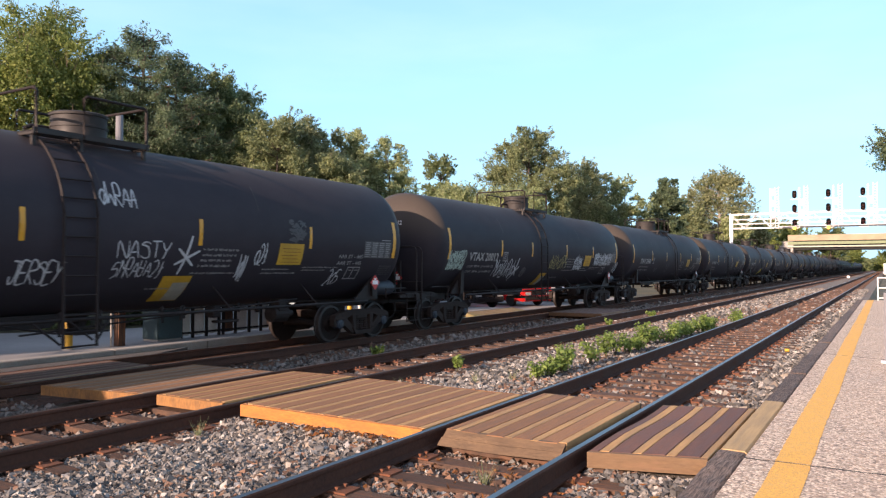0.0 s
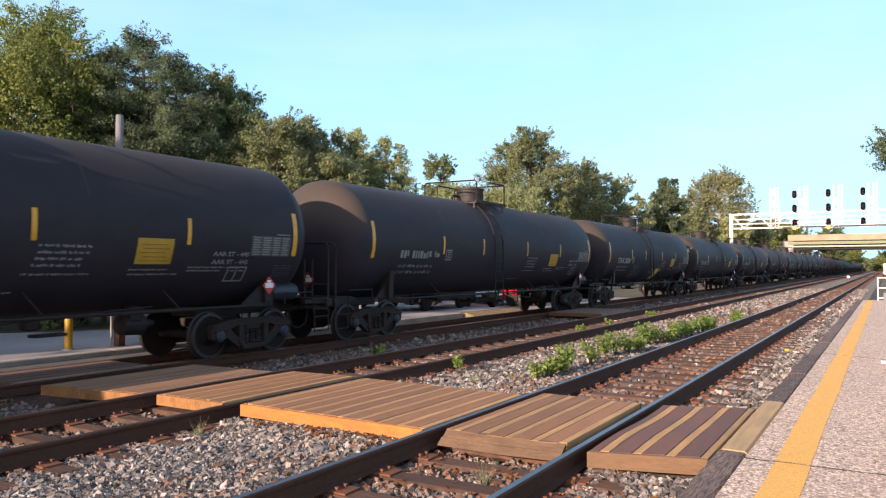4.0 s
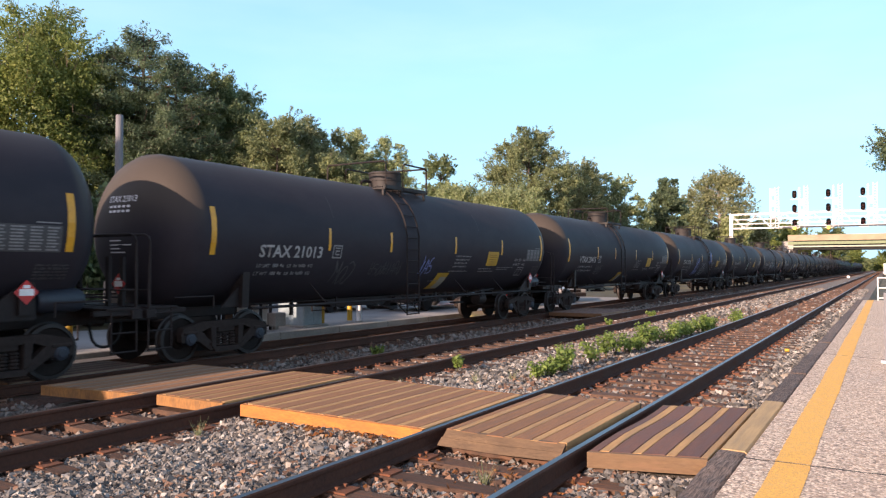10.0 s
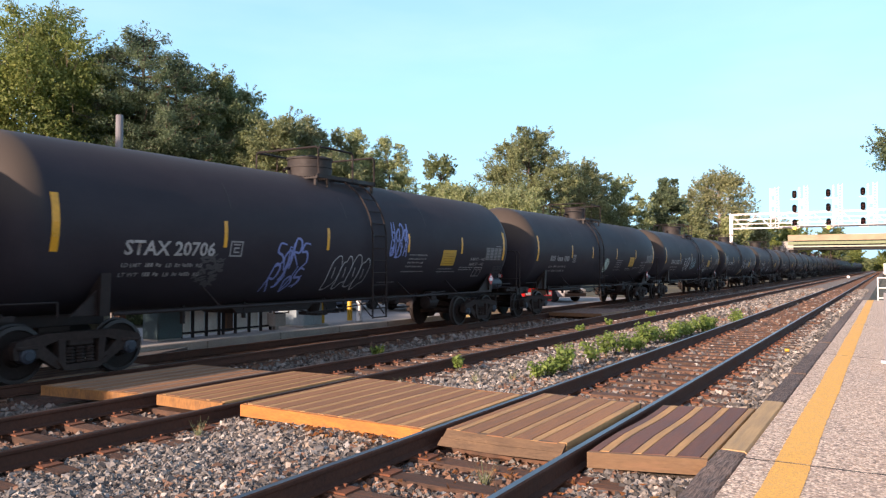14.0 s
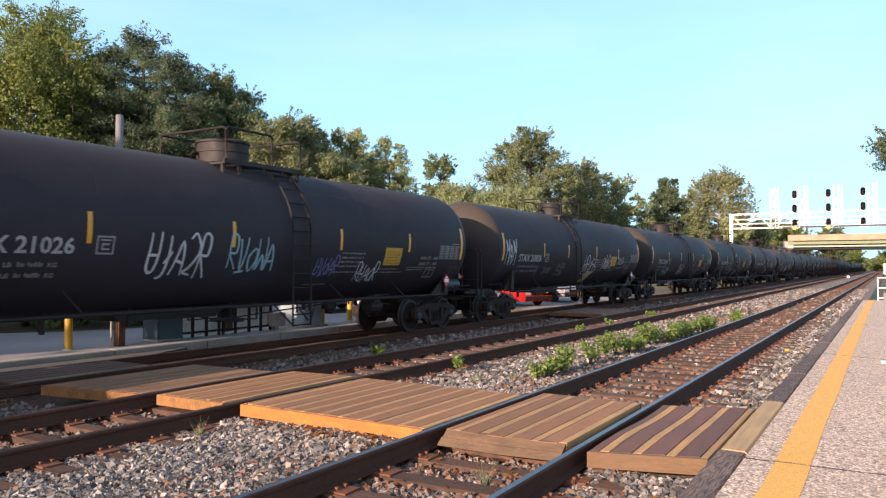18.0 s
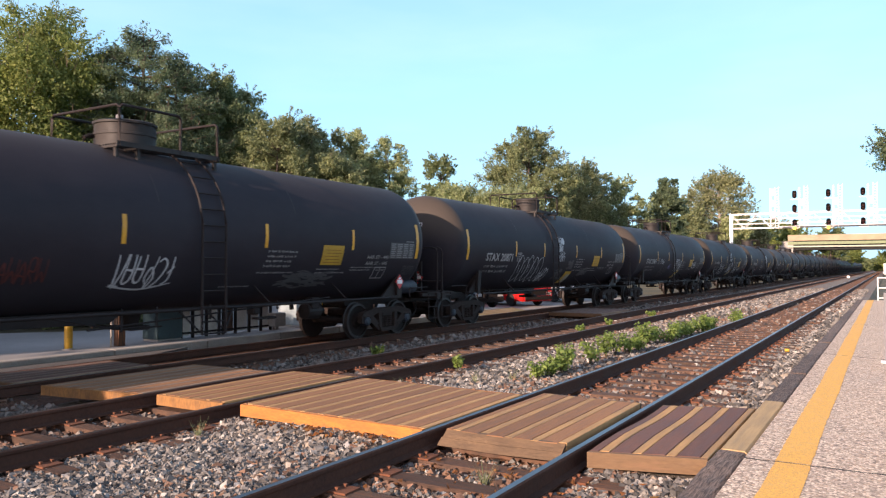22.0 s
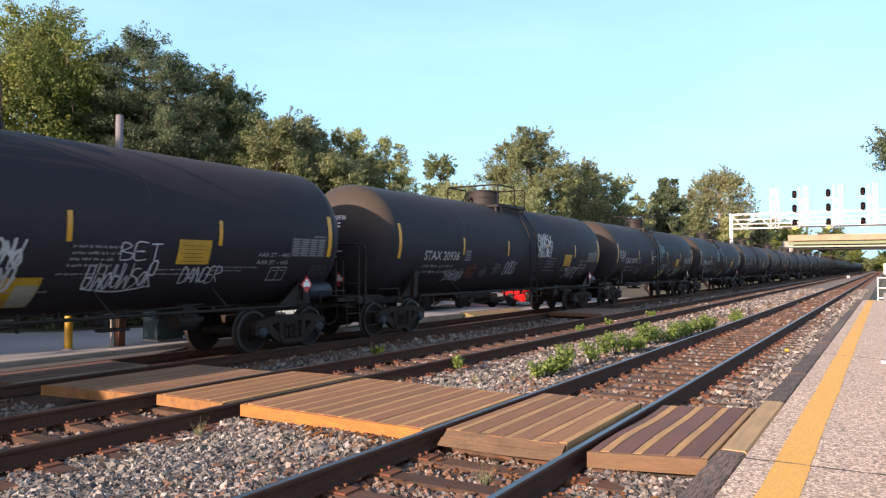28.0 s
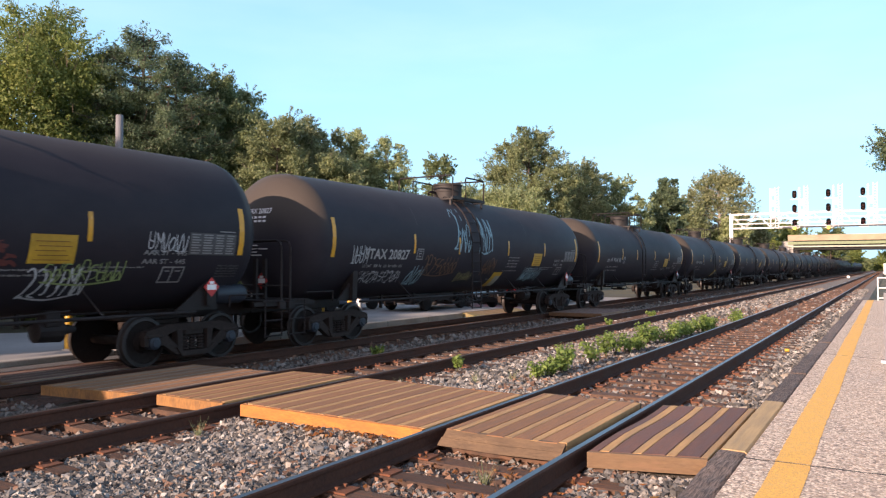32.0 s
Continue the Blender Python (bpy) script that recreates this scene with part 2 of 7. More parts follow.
M_PLANK_SIDE = surface("knotty_side_board", (0.185, 0.115, 0.060), (0.115, 0.070, 0.038), 0.85, 0, 6.0, 2.2, 0.5, 0.5, (2, 1, 9), third=(0.20, 0.12, 0.07))
M_PLANK_DARK_END = surface("stained_plank_end", (0.20, 0.108, 0.050), (0.125, 0.066, 0.033), 0.85, 0, 9.0, 2.0, 0.5, 0.5, (2, 1, 10))
M_TIMBER_DARK = surface("dark_edge_timber", (0.21, 0.155, 0.128), (0.045, 0.033, 0.028), 0.9, 0, 7.0, 1.2, 1.0, 0.24, (12, 1, 6), random_by="object", random_amount=0.25)
M_TIMBER_NEW = surface("new_edge_timber", (0.54, 0.38, 0.19), (0.36, 0.245, 0.12), 0.85, 0, 6.0, 1.5, 0.6, 0.6, (12, 1, 5))
M_SLAB = aggregate()
M_YELLOW_LINE = surface("yellow_line_paint", (0.88, 0.47, 0.075), (0.64, 0.35, 0.085), 0.75, 0, 60.0, 9.0, 0.7, 0.14, bump_dist=0.006, third=(0.70, 0.42, 0.13))
M_CONCRETE = surface("pale_concrete", (0.40, 0.38, 0.35), (0.29, 0.275, 0.25), 0.9, 0, 20.0, 1.0, 0.3, 0.5)
M_ASPHALT = surface("light_asphalt", (0.330, 0.322, 0.312), (0.250, 0.244, 0.236), 0.9, 0, 40.0, 0.4, 0.3, 0.5)
M_APRON = surface("worn_apron_asphalt", (0.120, 0.112, 0.106), (0.078, 0.072, 0.068), 0.9, 0, 30.0, 0.8, 0.4, 0.5)
M_GRASS = surface("grass", (0.080, 0.070, 0.036), (0.045, 0.044, 0.023), 0.95, 0, 6.0, 0.15, 0.6, 0.5, third=(0.17, 0.14, 0.06))
M_VERGE = surface("dry_verge", (0.34, 0.235, 0.125), (0.20, 0.145, 0.075), 0.95, 0, 7.0, 0.5, 0.6, 0.45, third=(0.16, 0.17, 0.06))
M_BARK = surface("bark", (0.13, 0.10, 0.075), (0.07, 0.055, 0.042), 0.95, 0, 8.0, 1.0, 0.8, 0.5, (3, 3, 0.6))
M_BARK_PALE = surface("pale_bark", (0.55, 0.52, 0.46), (0.36, 0.33, 0.28), 0.9, 0, 5.0, 1.0, 0.4, 0.4)
M_POLE = surface("grey_pole_wood", (0.235, 0.245, 0.265), (0.13, 0.135, 0.145), 0.9, 0, 9.0, 1.0, 0.4, 0.5, (6, 6, 0.4))
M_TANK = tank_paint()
M_BLACK = surface("black_frame_paint", (0.0215, 0.0178, 0.0180), (0.032, 0.026, 0.0245), 0.6, 0, 10.0, 1.5, 0.2, 0.5, spec=0.15)
M_TRUCK = surface("dusty_cast_steel", (0.047, 0.0365, 0.0325), (0.027, 0.0212, 0.0192), 0.85, 0.0, 14.0, 2.5, 0.3, 0.5, spec=0.12)
M_WHEEL = surface("wheel_steel", (0.026, 0.0195, 0.0175), (0.014, 0.0112, 0.0102), 0.75, 0.0, 16.0, 2.5, 0.2, 0.5, spec=0.15)
M_TREAD = surface("worn_wheel_rim", (0.042, 0.036, 0.034), (0.026, 0.0225, 0.021), 0.6, 0.2, 10.0, 2.0, 0.1, 0.5)
M_DOME = surface("dirty_dome_paint", (0.027, 0.0225, 0.0205), (0.016, 0.0138, 0.0130), 0.7, 0, 8.0, 1.5, 0.3, 0.5)
# Reflection along the weld seams, painted as a paler colour.
M_SEAM_GLINT = paint("worn_weld_paint", (0.050, 0.043, 0.043), 0.7, wear=0.5)
M_AMBER = paint("amber_reflective_tape", (0.75, 0.37, 0.02), 0.35, wear=0.2)
M_LETTER = paint("dull_white_lettering", (0.42, 0.42, 0.41), 0.6, wear=0.35)
M_LETTER_DIM = paint("faded_white_lettering", (0.30, 0.30, 0.30), 0.65, wear=0.5)
M_GREYPANEL = paint("grey_data_panel", (0.075, 0.075, 0.077), 0.65, wear=0.3)
M_YELLOW = paint("yellow_panel_paint", (0.55, 0.32, 0.025), 0.55, wear=0.25)
M_YELLOW_BRIGHT = paint("bright_yellow_paint", (0.72, 0.62, 0.03), 0.5, wear=0.15)
M_BUFF = paint("faded_buff_paint", (0.40, 0.38, 0.31), 0.65, wear=0.3)
M_WHITE = paint("white_paint", (0.80, 0.80, 0.79), 0.45, wear=0.12)
M_RED = paint("red_paint", (0.55, 0.03, 0.025), 0.4, wear=0.15)
M_CAP = paint("blue_grey_cap", (0.022, 0.030, 0.045), 0.6, wear=0.3)
M_STEELWHITE = paint("white_galvanised_steel", (0.78, 0.79, 0.80), 0.4, wear=0.12)
M_SIGNAL = paint("matt_black_signal", (0.004, 0.004, 0.004), 0.8, wear=0.3, spec=0.05)
M_AMBERLIGHT = glowing("lit_amber_lens", (1.0, 0.40, 0.03), 0.9)
M_LENS = paint("dark_red_lens", (0.030, 0.004, 0.006), 0.5, wear=0.1, spec=0.1)
M_GREEN_GIRDER = paint("pale_green_girder", (0.19, 0.25, 0.13), 0.6, wear=0.2, grain=3.0)
M_FLANGE = paint("pale_flange_paint", (0.42, 0.46, 0.36), 0.6, wear=0.2, grain=3.0)
# Shade below the parapet and deck, put into the colour as near-black.
M_BRIDGE_SHADE = paint("black_girder_paint", (0.012, 0.013, 0.012), 0.8, wear=0.2, grain=3.0)
M_PARAPET = surface("sandy_parapet", (0.40, 0.315, 0.215), (0.33, 0.26, 0.175), 0.9, 0, 3.0, 0.3, 0.2, 0.5)
M_RUBBER = paint("tyre_rubber", (0.015, 0.015, 0.015), 0.85)
M_CORE = paint("dark_gap", (0.02, 0.02, 0.02), 0.9)

# ---------------------------------------------------------------- mesh helpers


def add_box(bm, x0, x1, y0, y1, z0, z1, bevel=0.0):
    made = bmesh.ops.create_cube(bm, size=1.0)["verts"]
    for v in made:
        v.co = Vector(((x0 + x1) / 2 + v.co.x * (x1 - x0), (y0 + y1) / 2 + v.co.y * (y1 - y0), (z0 + z1) / 2 + v.co.z * (z1 - z0)))
    if bevel:
        edges = list({e for v in made for e in v.link_edges})
        bmesh.ops.bevel(bm, geom=edges, offset=bevel, segments=1, affect="EDGES", clamp_overlap=True)


def add_tube(bm, points, r, n=8, r2=None, caps=True):
    """A round bar through the points, tapering from r to r2."""
    pts = [Vector(p) for p in points]
    r2 = r if r2 is None else r2
    rings = []
    for i, p in enumerate(pts):
        way = (pts[min(i + 1, len(pts) - 1)] - pts[max(i - 1, 0)]).normalized()
        side = way.cross(Vector((0, 0, 1)))
        if side.length < 0.05:
            side = way.cross(Vector((0, 1, 0)))
        side.normalize()
        up = side.cross(way)
        rad = r + (r2 - r) * i / max(1, len(pts) - 1)
        rings.append([bm.verts.new(p + (side * math.cos(a) + up * math.sin(a)) * rad) for a in (2 * math.pi * k / n for k in range(n))])
    for a, b in zip(rings, rings[1:]):
        for k in range(n):
            bm.faces.new((a[k], a[(k + 1) % n], b[(k + 1) % n], b[k]))
    if caps:
        bm.faces.new(rings[0])
        bm.faces.new(rings[-1][::-1])


def add_lathe(bm, profile, axis, centre, n=24, close=True):
    """Turns (distance along the axis, radius) pairs round an axis ('x', 'y' or 'z')."""
    rings = []
    for d, r in profile:
        ring = []
        for k in range(n):
            a = 2 * math.pi * k / n
            c, s = math.cos(a) * r, math.sin(a) * r
            co = {"x": (d, c, s), "y": (c, d, s), "z": (c, s, d)}[axis]
            ring.append(bm.verts.new(Vector(centre) + Vector(co)))
        rings.append(ring)
    for a, b in zip(rings, rings[1:]):
        for k in range(n):
            bm.faces.new((a[k], a[(k + 1) % n], b[(k + 1) % n], b[k]))
    if close:
        bm.faces.new(rings[0])
        bm.faces.new(rings[-1][::-1])


def add_prism(bm, outline, axis, d0, d1):
    """Pushes a flat outline along an axis: pairs are (y, z) for 'x', (x, z) for 'y', (x, y) for 'z'."""
    def place(p, d):
        return {"x": (d, p[0], p[1]), "y": (p[0], d, p[1]), "z": (p[0], p[1], d)}[axis]
    a = [bm.verts.new(place(p, d0)) for p in outline]
    b = [bm.verts.new(place(p, d1)) for p in outline]
    bm.faces.new(a)
    bm.faces.new(b[::-1])
    for k in range(len(a)):
        j = (k + 1) % len(a)
        bm.faces.new((a[k], b[k], b[j], a[j]))


def mesh_of(name, bm, material, smooth=False):
    bmesh.ops.recalc_face_normals(bm, faces=bm.faces)
    me = bpy.data.meshes.new(name)
    bm.to_mesh(me)
    bm.free()
    me.materials.append(material)
    if smooth:
        me.shade_smooth()
        me.set_sharp_from_angle(angle=radians(35))
    return me


def part(name, bm, material, parent=None, label="", smooth=False):
    ob = new(name, bm if isinstance(bm, bpy.types.Mesh) else mesh_of(name, bm, material, smooth))
    ob.parent = parent
    if label:
        tagged(ob, label)
    return ob


def boxes(name, specs, material, parent=None, label="", bevel=0.0):
    bm = bmesh.new()
    for s in specs:
        add_box(bm, *s, bevel=bevel)
    return part(name, bm, material, parent, label)


def tubes(name, paths, r, material, parent=None, label="", n=8):
    bm = bmesh.new()
    for p in paths:
        add_tube(bm, p, r, n)
    return part(name, bm, material, parent, label, smooth=True)


def thing(name, label, category, at=(0, 0, 0), rz=0.0, group="", kind=""):
    ob = new(name)
    ob.matrix_basis = pose(*at, 0, 0, rz)
    return tagged(ob, label, category, group, kind)


def mesh_from(name, verts, faces, material):
    """A mesh from number arrays: verts (n, 3), faces (m, 3 or 4)."""
    me = bpy.data.meshes.new(name)
    k = faces.shape[1]
    me.vertices.add(len(verts))
    me.vertices.foreach_set("co", np.ascontiguousarray(verts, dtype=np.float32).ravel())
    me.loops.add(faces.size)
    me.loops.foreach_set("vertex_index", np.ascontiguousarray(faces, dtype=np.int32).ravel())
    me.polygons.add(len(faces))
    me.polygons.foreach_set("loop_start", np.arange(0, faces.size, k, dtype=np.int32))
    me.update(calc_edges=True)
    me.shade_flat()
    me.materials.append(material)
    return me


# ---------------------------------------------------------------- the ground and the three tracks
# metres: x across the tracks, y along them; z = 0 is the head of the rails beside the platform
GAUGE = 1.505
TRACKS = [("track_1", -2.367, 0.0, M_RAILTOP), ("track_2", -6.845, -0.06, M_RAILTOP_DULL), ("track_3", -11.523, -0.204, M_RAILTOP_DULL)]
TIE_STEP = 0.61
TRACK_END = 900.0


def bed(x, y):
    """Height of the ballast."""
    z = np.interp(x, [-15.0, -13.9, -10.8, -9.6, -8.6, -6.6, -5.6, -4.6, -1.6, -1.0], [-0.43, -0.43, -0.43, -0.40, -0.30, -0.29, -0.25, -0.235, -0.235, -0.22])
    for _, xr, _, _ in TRACKS[1:]:
        z = z - 0.03 * ((x < xr - 0.05) & (x > xr - GAUGE + 0.05))
    # stones are heaped against the near ends of the crossing panels
    heap = np.exp(-((np.minimum(y, 6.25) - 6.25) / 0.40) ** 2) * np.where((x < -3.9) & (x > -6.6), 0.085, np.where((x < -1.25) & (x > -2.25), 0.05, 0.0))
    z = z + heap * (y < 8.7)
    # a dry verge rises to the car park
    z = z + 0.25 * np.clip((-13.1 - x) / 0.9, 0, 1) * np.where(y > 25.0, np.clip((31.0 - y) / 1.5, 0.2, 1), 0)
    # dirt lies level with the sleepers of the far track
    return z + 0.066 * ((x < -11.55) & (x > -13.0)) + 0.03 * ((x <= -13.0) | ((x >= -11.55) & (x < -10.9)))


def build_ground():
    rng = np.random.default_rng(3)
    xs = np.concatenate([[-1500, -300, -80, -40, -14.3], np.arange(-14.0, -0.8, 0.12), [-0.7, 6, 20, 60, 300, 1500]])
    ys = np.concatenate([[-1500, -200, -40, -10], np.arange(0, 40, 0.2), np.arange(40, 120, 2.0), [160, 260, 500, 1000, 2500]])
    X, Y = np.meshgrid(xs, ys)
    inside = (X > -14.1) & (X < -0.9)
    Z = np.where(inside, bed(X, Y), np.where(X < -14.0, np.where(Y > 28.0, -0.42, -0.2), -0.45))
    Z = Z + np.where(inside, rng.normal(0, 0.008, X.shape), 0)
    n, m = X.shape
    idx = np.arange(n * m).reshape(n, m)
    f = np.stack([idx[:-1, :-1], idx[:-1, 1:], idx[1:, 1:], idx[1:, :-1]], -1).reshape(-1, 4)
    me = mesh_from("ground", np.stack([X, Y, Z], -1).reshape(-1, 3), f, M_GRASS)
    me.materials.append(M_BALLAST)
    me.materials.append(M_FOUL)
    cx = np.stack([X[:-1, :-1], X[:-1, 1:]], -1).mean(-1).ravel()
    which = ((cx > -14.2) & (cx < -0.9)).astype(np.int32)
    for name, xr, _, _ in TRACKS:
        side = 0.95 if name == "track_3" else 0.45
        which[(cx < xr + side) & (cx > xr - GAUGE - 0.45)] = 2
    cy = np.stack([Y[:-1, :-1], Y[1:, :-1]], -1).mean(-1).ravel()
    which[(cx < -13.2) & (cx > -14.2) & (cy > 21.0)] = 3
    me.materials.append(M_VERGE)
    me.polygons.foreach_set("material_index", which)
    tagged(new("ground", me), "grassy ground with a bed of grey railway ballast", "ground", kind="structure")


def build_stones():
    """Loose ballast: angular stones, dense near the platform and thinner further off."""
    rng = np.random.default_rng(11)
    corner = np.array([[x, y, z] for x in (-1, 1) for y in (-1, 1) for z in (-1, 1)], float) * 0.92
    sides = np.array([[0, 1, 3, 2], [4, 6, 7, 5], [0, 4, 5, 1], [2, 3, 7, 6], [0, 2, 6, 4], [1, 5, 7, 3]])
    zones = [("near", -6.7, -1.3, 3.0, 10.0, 70000, 0.0203), ("mid", -8.3, -1.3, 10.0, 26.0, 38000, 0.028), ("left", -11.2, -6.5, 3.0, 14.0, 18000, 0.0283), ("left", -11.0, -8.2, 14.0, 40.0, 11000, 0.040), ("far", -11.2, -1.3, 25.0, 70.0, 15000, 0.046)]
    for tag, x0, x1, y0, y1, count, size in zones:
        for rusty in (False, True):
            k = int(count * (0.84 if not rusty else 0.27))
            p = np.stack([rng.uniform(x0, x1, k), rng.uniform(y0, y1, k)], 1)
            if rusty:       # rust gathers along the rails
                rails = np.array([r for _, x, _, _ in TRACKS for r in (x, x - GAUGE)])
                p[:, 0] = rails[rng.integers(0, 6, k)] + np.where(rng.random(k) < 0.55, rng.normal(0, 0.26, k), rng.uniform(-1.4, 0.0, k))
            keep = (p[:, 0] < -1.32) & (p[:, 0] > -11.3)
            for name, xr, zr, _ in TRACKS:
                for r in (xr, xr - GAUGE):
                    keep &= np.abs(p[:, 0] - r) > 0.09
                on_tie = (p[:, 0] < xr + 0.55) & (p[:, 0] > xr - GAUGE - 0.55) & (np.abs((p[:, 1] + 0.17 + TIE_STEP / 2) % TIE_STEP - TIE_STEP / 2) < 0.14)
                keep &= ~(on_tie & (rng.random(k) < 0.93))
                between = (p[:, 0] < xr - 0.1) & (p[:, 0] > xr - GAUGE + 0.1)
                keep &= ~(between & (rng.random(k) < (0.0 if rusty else 0.82 if name == "track_1" else 0.5)))
            keep &= ~((p[:, 1] > 6.30) & (p[:, 1] < 8.7))
            if not rusty:       # the stones beside the far track are mostly sunk in brown dirt
                keep &= (p[:, 0] > -9.9 + 0.35 * np.sin(p[:, 1] * 1.7)) | (rng.random(k) < 0.25)
            p = p[keep]
            k = len(p)
            s = size * rng.lognormal(0, 0.28, (k, 1, 1)) * rng.uniform(0.65, 1.15, (k, 1, 3))
            shape = corner[None] * rng.uniform(0.68, 1.05, (k, 8, 1)) * s + rng.normal(0, 0.15, (k, 8, 3)) * s
            q = rng.normal(size=(k, 4))
            q /= np.linalg.norm(q, axis=1, keepdims=True)
            w, a, b, c = q.T
            R = np.stack([1 - 2 * (b * b + c * c), 2 * (a * b - w * c), 2 * (a * c + w * b), 2 * (a * b + w * c), 1 - 2 * (a * a + c * c), 2 * (b * c - w * a),
                          2 * (a * c - w * b), 2 * (b * c + w * a), 1 - 2 * (a * a + b * b)], -1).reshape(k, 3, 3)
            v = np.einsum("kij,knj->kni", R, shape)
            v[:, :, 0] += p[:, None, 0]
            v[:, :, 1] += p[:, None, 1]
            v[:, :, 2] += (bed(p[:, 0], p[:, 1]) + size * 0.25 + rng.uniform(0, size * 0.5, k))[:, None]
            f = (sides[None] + (np.arange(k) * 8)[:, None, None]).reshape(-1, 4)
            ob = new("ballast_stones", mesh_from("ballast_stones", v.reshape(-1, 3), f, M_STONE_RUST if rusty else M_STONE_SHADE if tag == "left" else M_STONE))
            tagged(ob, "loose rust-stained ballast stones" if rusty else "loose grey and white ballast stones", "gravel", kind="stuff")


RAIL_OUTLINE = [(-0.075, -0.175), (0.075, -0.175), (0.075, -0.160), (0.016, -0.145), (0.010, -0.060), (0.012, -0.048), (0.036, -0.038), (0.037, -0.012), (0.028, -0.001),
                (-0.028, -0.001), (-0.037, -0.012), (-0.036, -0.038), (-0.012, -0.048), (-0.010, -0.060), (-0.016, -0.145), (-0.075, -0.160)]


def build_tracks():
    bm = bmesh.new()
    add_box(bm, -1.30, 1.30, -0.115, 0.115, -0.18, 0.0, bevel=0.012)
    tie_mesh = mesh_of("tie", bm, M_TIE)
    bm = bmesh.new()
    add_box(bm, -0.20, 0.22, -0.10, 0.10, 0.0, 0.016)
    for sx in (-0.105, 0.105):
        for sy in (-0.055, 0.055):
            add_box(bm, sx - 0.010, sx + 0.010, sy - 0.010, sy + 0.010, 0.016, 0.035)
            add_box(bm, sx - 0.018, sx + 0.018, sy - 0.012, sy + 0.012, 0.03, 0.042)
    plate_mesh = mesh_of("tie_plate", bm, M_RUST_LIGHT)
    for name, xr, zr, top in TRACKS:
        track = thing(name, "railway track of rusty rails on brown wooden sleepers", "track", (xr - GAUGE / 2, 0, zr), kind="structure")
        rng = random.Random(name)
        for side in (GAUGE / 2, -GAUGE / 2):
            bm = bmesh.new()
            add_prism(bm, [(side + x, z) for x, z in RAIL_OUTLINE], "y", -20, TRACK_END)
            rail = part("rail", bm, M_RUST, track)
            bm = bmesh.new()
            add_prism(bm, [(side + x, z) for x, z in ((-0.027, -0.004), (0.027, -0.004), (0.026, 0.0), (-0.026, 0.0))], "y", -20, TRACK_END)
            part("rail_head", bm, top, rail, "running surface polished by wheels")
        n = 0
        bm = bmesh.new()
        y = -0.17
        while y < 400:
            skew = rng.uniform(-1.2, 1.2)
            m = pose(rng.uniform(-0.05, 0.05), y, -0.187, 0, 0, skew)
            if y < 62:
                t = new("tie", tie_mesh)
                t.parent = track
                t.matrix_basis = m
                if 2.5 < y < {"track_1": 22, "track_2": 12.5, "track_3": 2.5}[name] and not 6.2 < y < 8.7:
                    for side in (GAUGE / 2, -GAUGE / 2):
                        pl = new("tie_plate", plate_mesh)
                        pl.parent = track
                        pl.matrix_basis = pose(side + 0.02, y, -0.186, 0, 0, skew)
            else:
                add_box(bm, -1.3, 1.3, y - 0.115, y + 0.115, -0.3, -0.187)
            y += TIE_STEP * (1 if y < 150 else 3)
            n += 1
        far = part("far_ties", bm, M_TIE, track)
        tagged(far, kind="stuff")


build_ground()
build_tracks()
build_stones()

# ---------------------------------------------------------------- the tank train
# car space: x across (+ towards the platform), y along the car, z above the rail head
TANK_R, TANK_Z = 1.52, 2.48
CAR_LENGTH = 18.115
TRAIN_X, TRAIN_Z = -12.275, -0.204
WHEEL_R = 0.445


DRIFT_T = [0, 2, 4, 6, 8, 12, 16, 18, 20, 22, 24, 25, 26, 27, 28, 29, 30, 31, 32]
DRIFT = [-0.31, -0.34, -0.22, -0.08, -0.08, -0.13, -0.12, -0.15, -0.16, -0.06, -0.02, -0.03, -0.13, -0.28, -0.49, -0.74, -0.97, -1.18, -1.39]


def train_at(t, n):
    """How far along the track car n is at t seconds: the train slows down a little, then gathers speed."""
    drift = np.interp(t, DRIFT_T, DRIFT)
    return 72.698 + n * CAR_LENGTH - 9.933 * t + 0.009 * (t - 6.0) ** 2 + float(drift)


def shell(s, z, lift=0.006, side=1):
    """A place on the tank's flank at the height z."""
    dz = max(-0.99 * TANK_R, min(0.99 * TANK_R, z - TANK_Z))
    k = (TANK_R + lift) / TANK_R
    return Vector((side * math.sqrt(TANK_R ** 2 - dz ** 2) * k, s, TANK_Z + dz * k))


def add_patch(bm, s0, s1, z0, z1, lift=0.006, rows=4, side=1):
    """A painted or stuck-on panel that follows the curve of the tank."""
    ring = []
    for i in range(rows + 1):
        z = z0 + (z1 - z0) * i / rows
        ring.append((bm.verts.new(shell(s0, z, lift, side)), bm.verts.new(shell(s1, z, lift, side))))
    for a, b in zip(ring, ring[1:]):
        bm.faces.new((a[0], a[1], b[1], b[0]))


def patch(name, s0, s1, z0, z1, material, car, label="", lift=0.006):
    bm = bmesh.new()
    add_patch(bm, s0, s1, z0, z1, lift)
    return part(name, bm, material, car, label)


def lettering(text, height, bold=0.0):
    """Flat letters of the built-in font, as vertices and faces, cap height as given."""
    cu = bpy.data.curves.new("lettering", "FONT")
    cu.body, cu.size, cu.resolution_u, cu.offset = text, height / 0.73, 2, bold * height
    ob = bpy.data.objects.new("lettering", cu)
    me = bpy.data.meshes.new_from_object(ob)
    bpy.data.objects.remove(ob)
    bpy.data.curves.remove(cu)
    return me


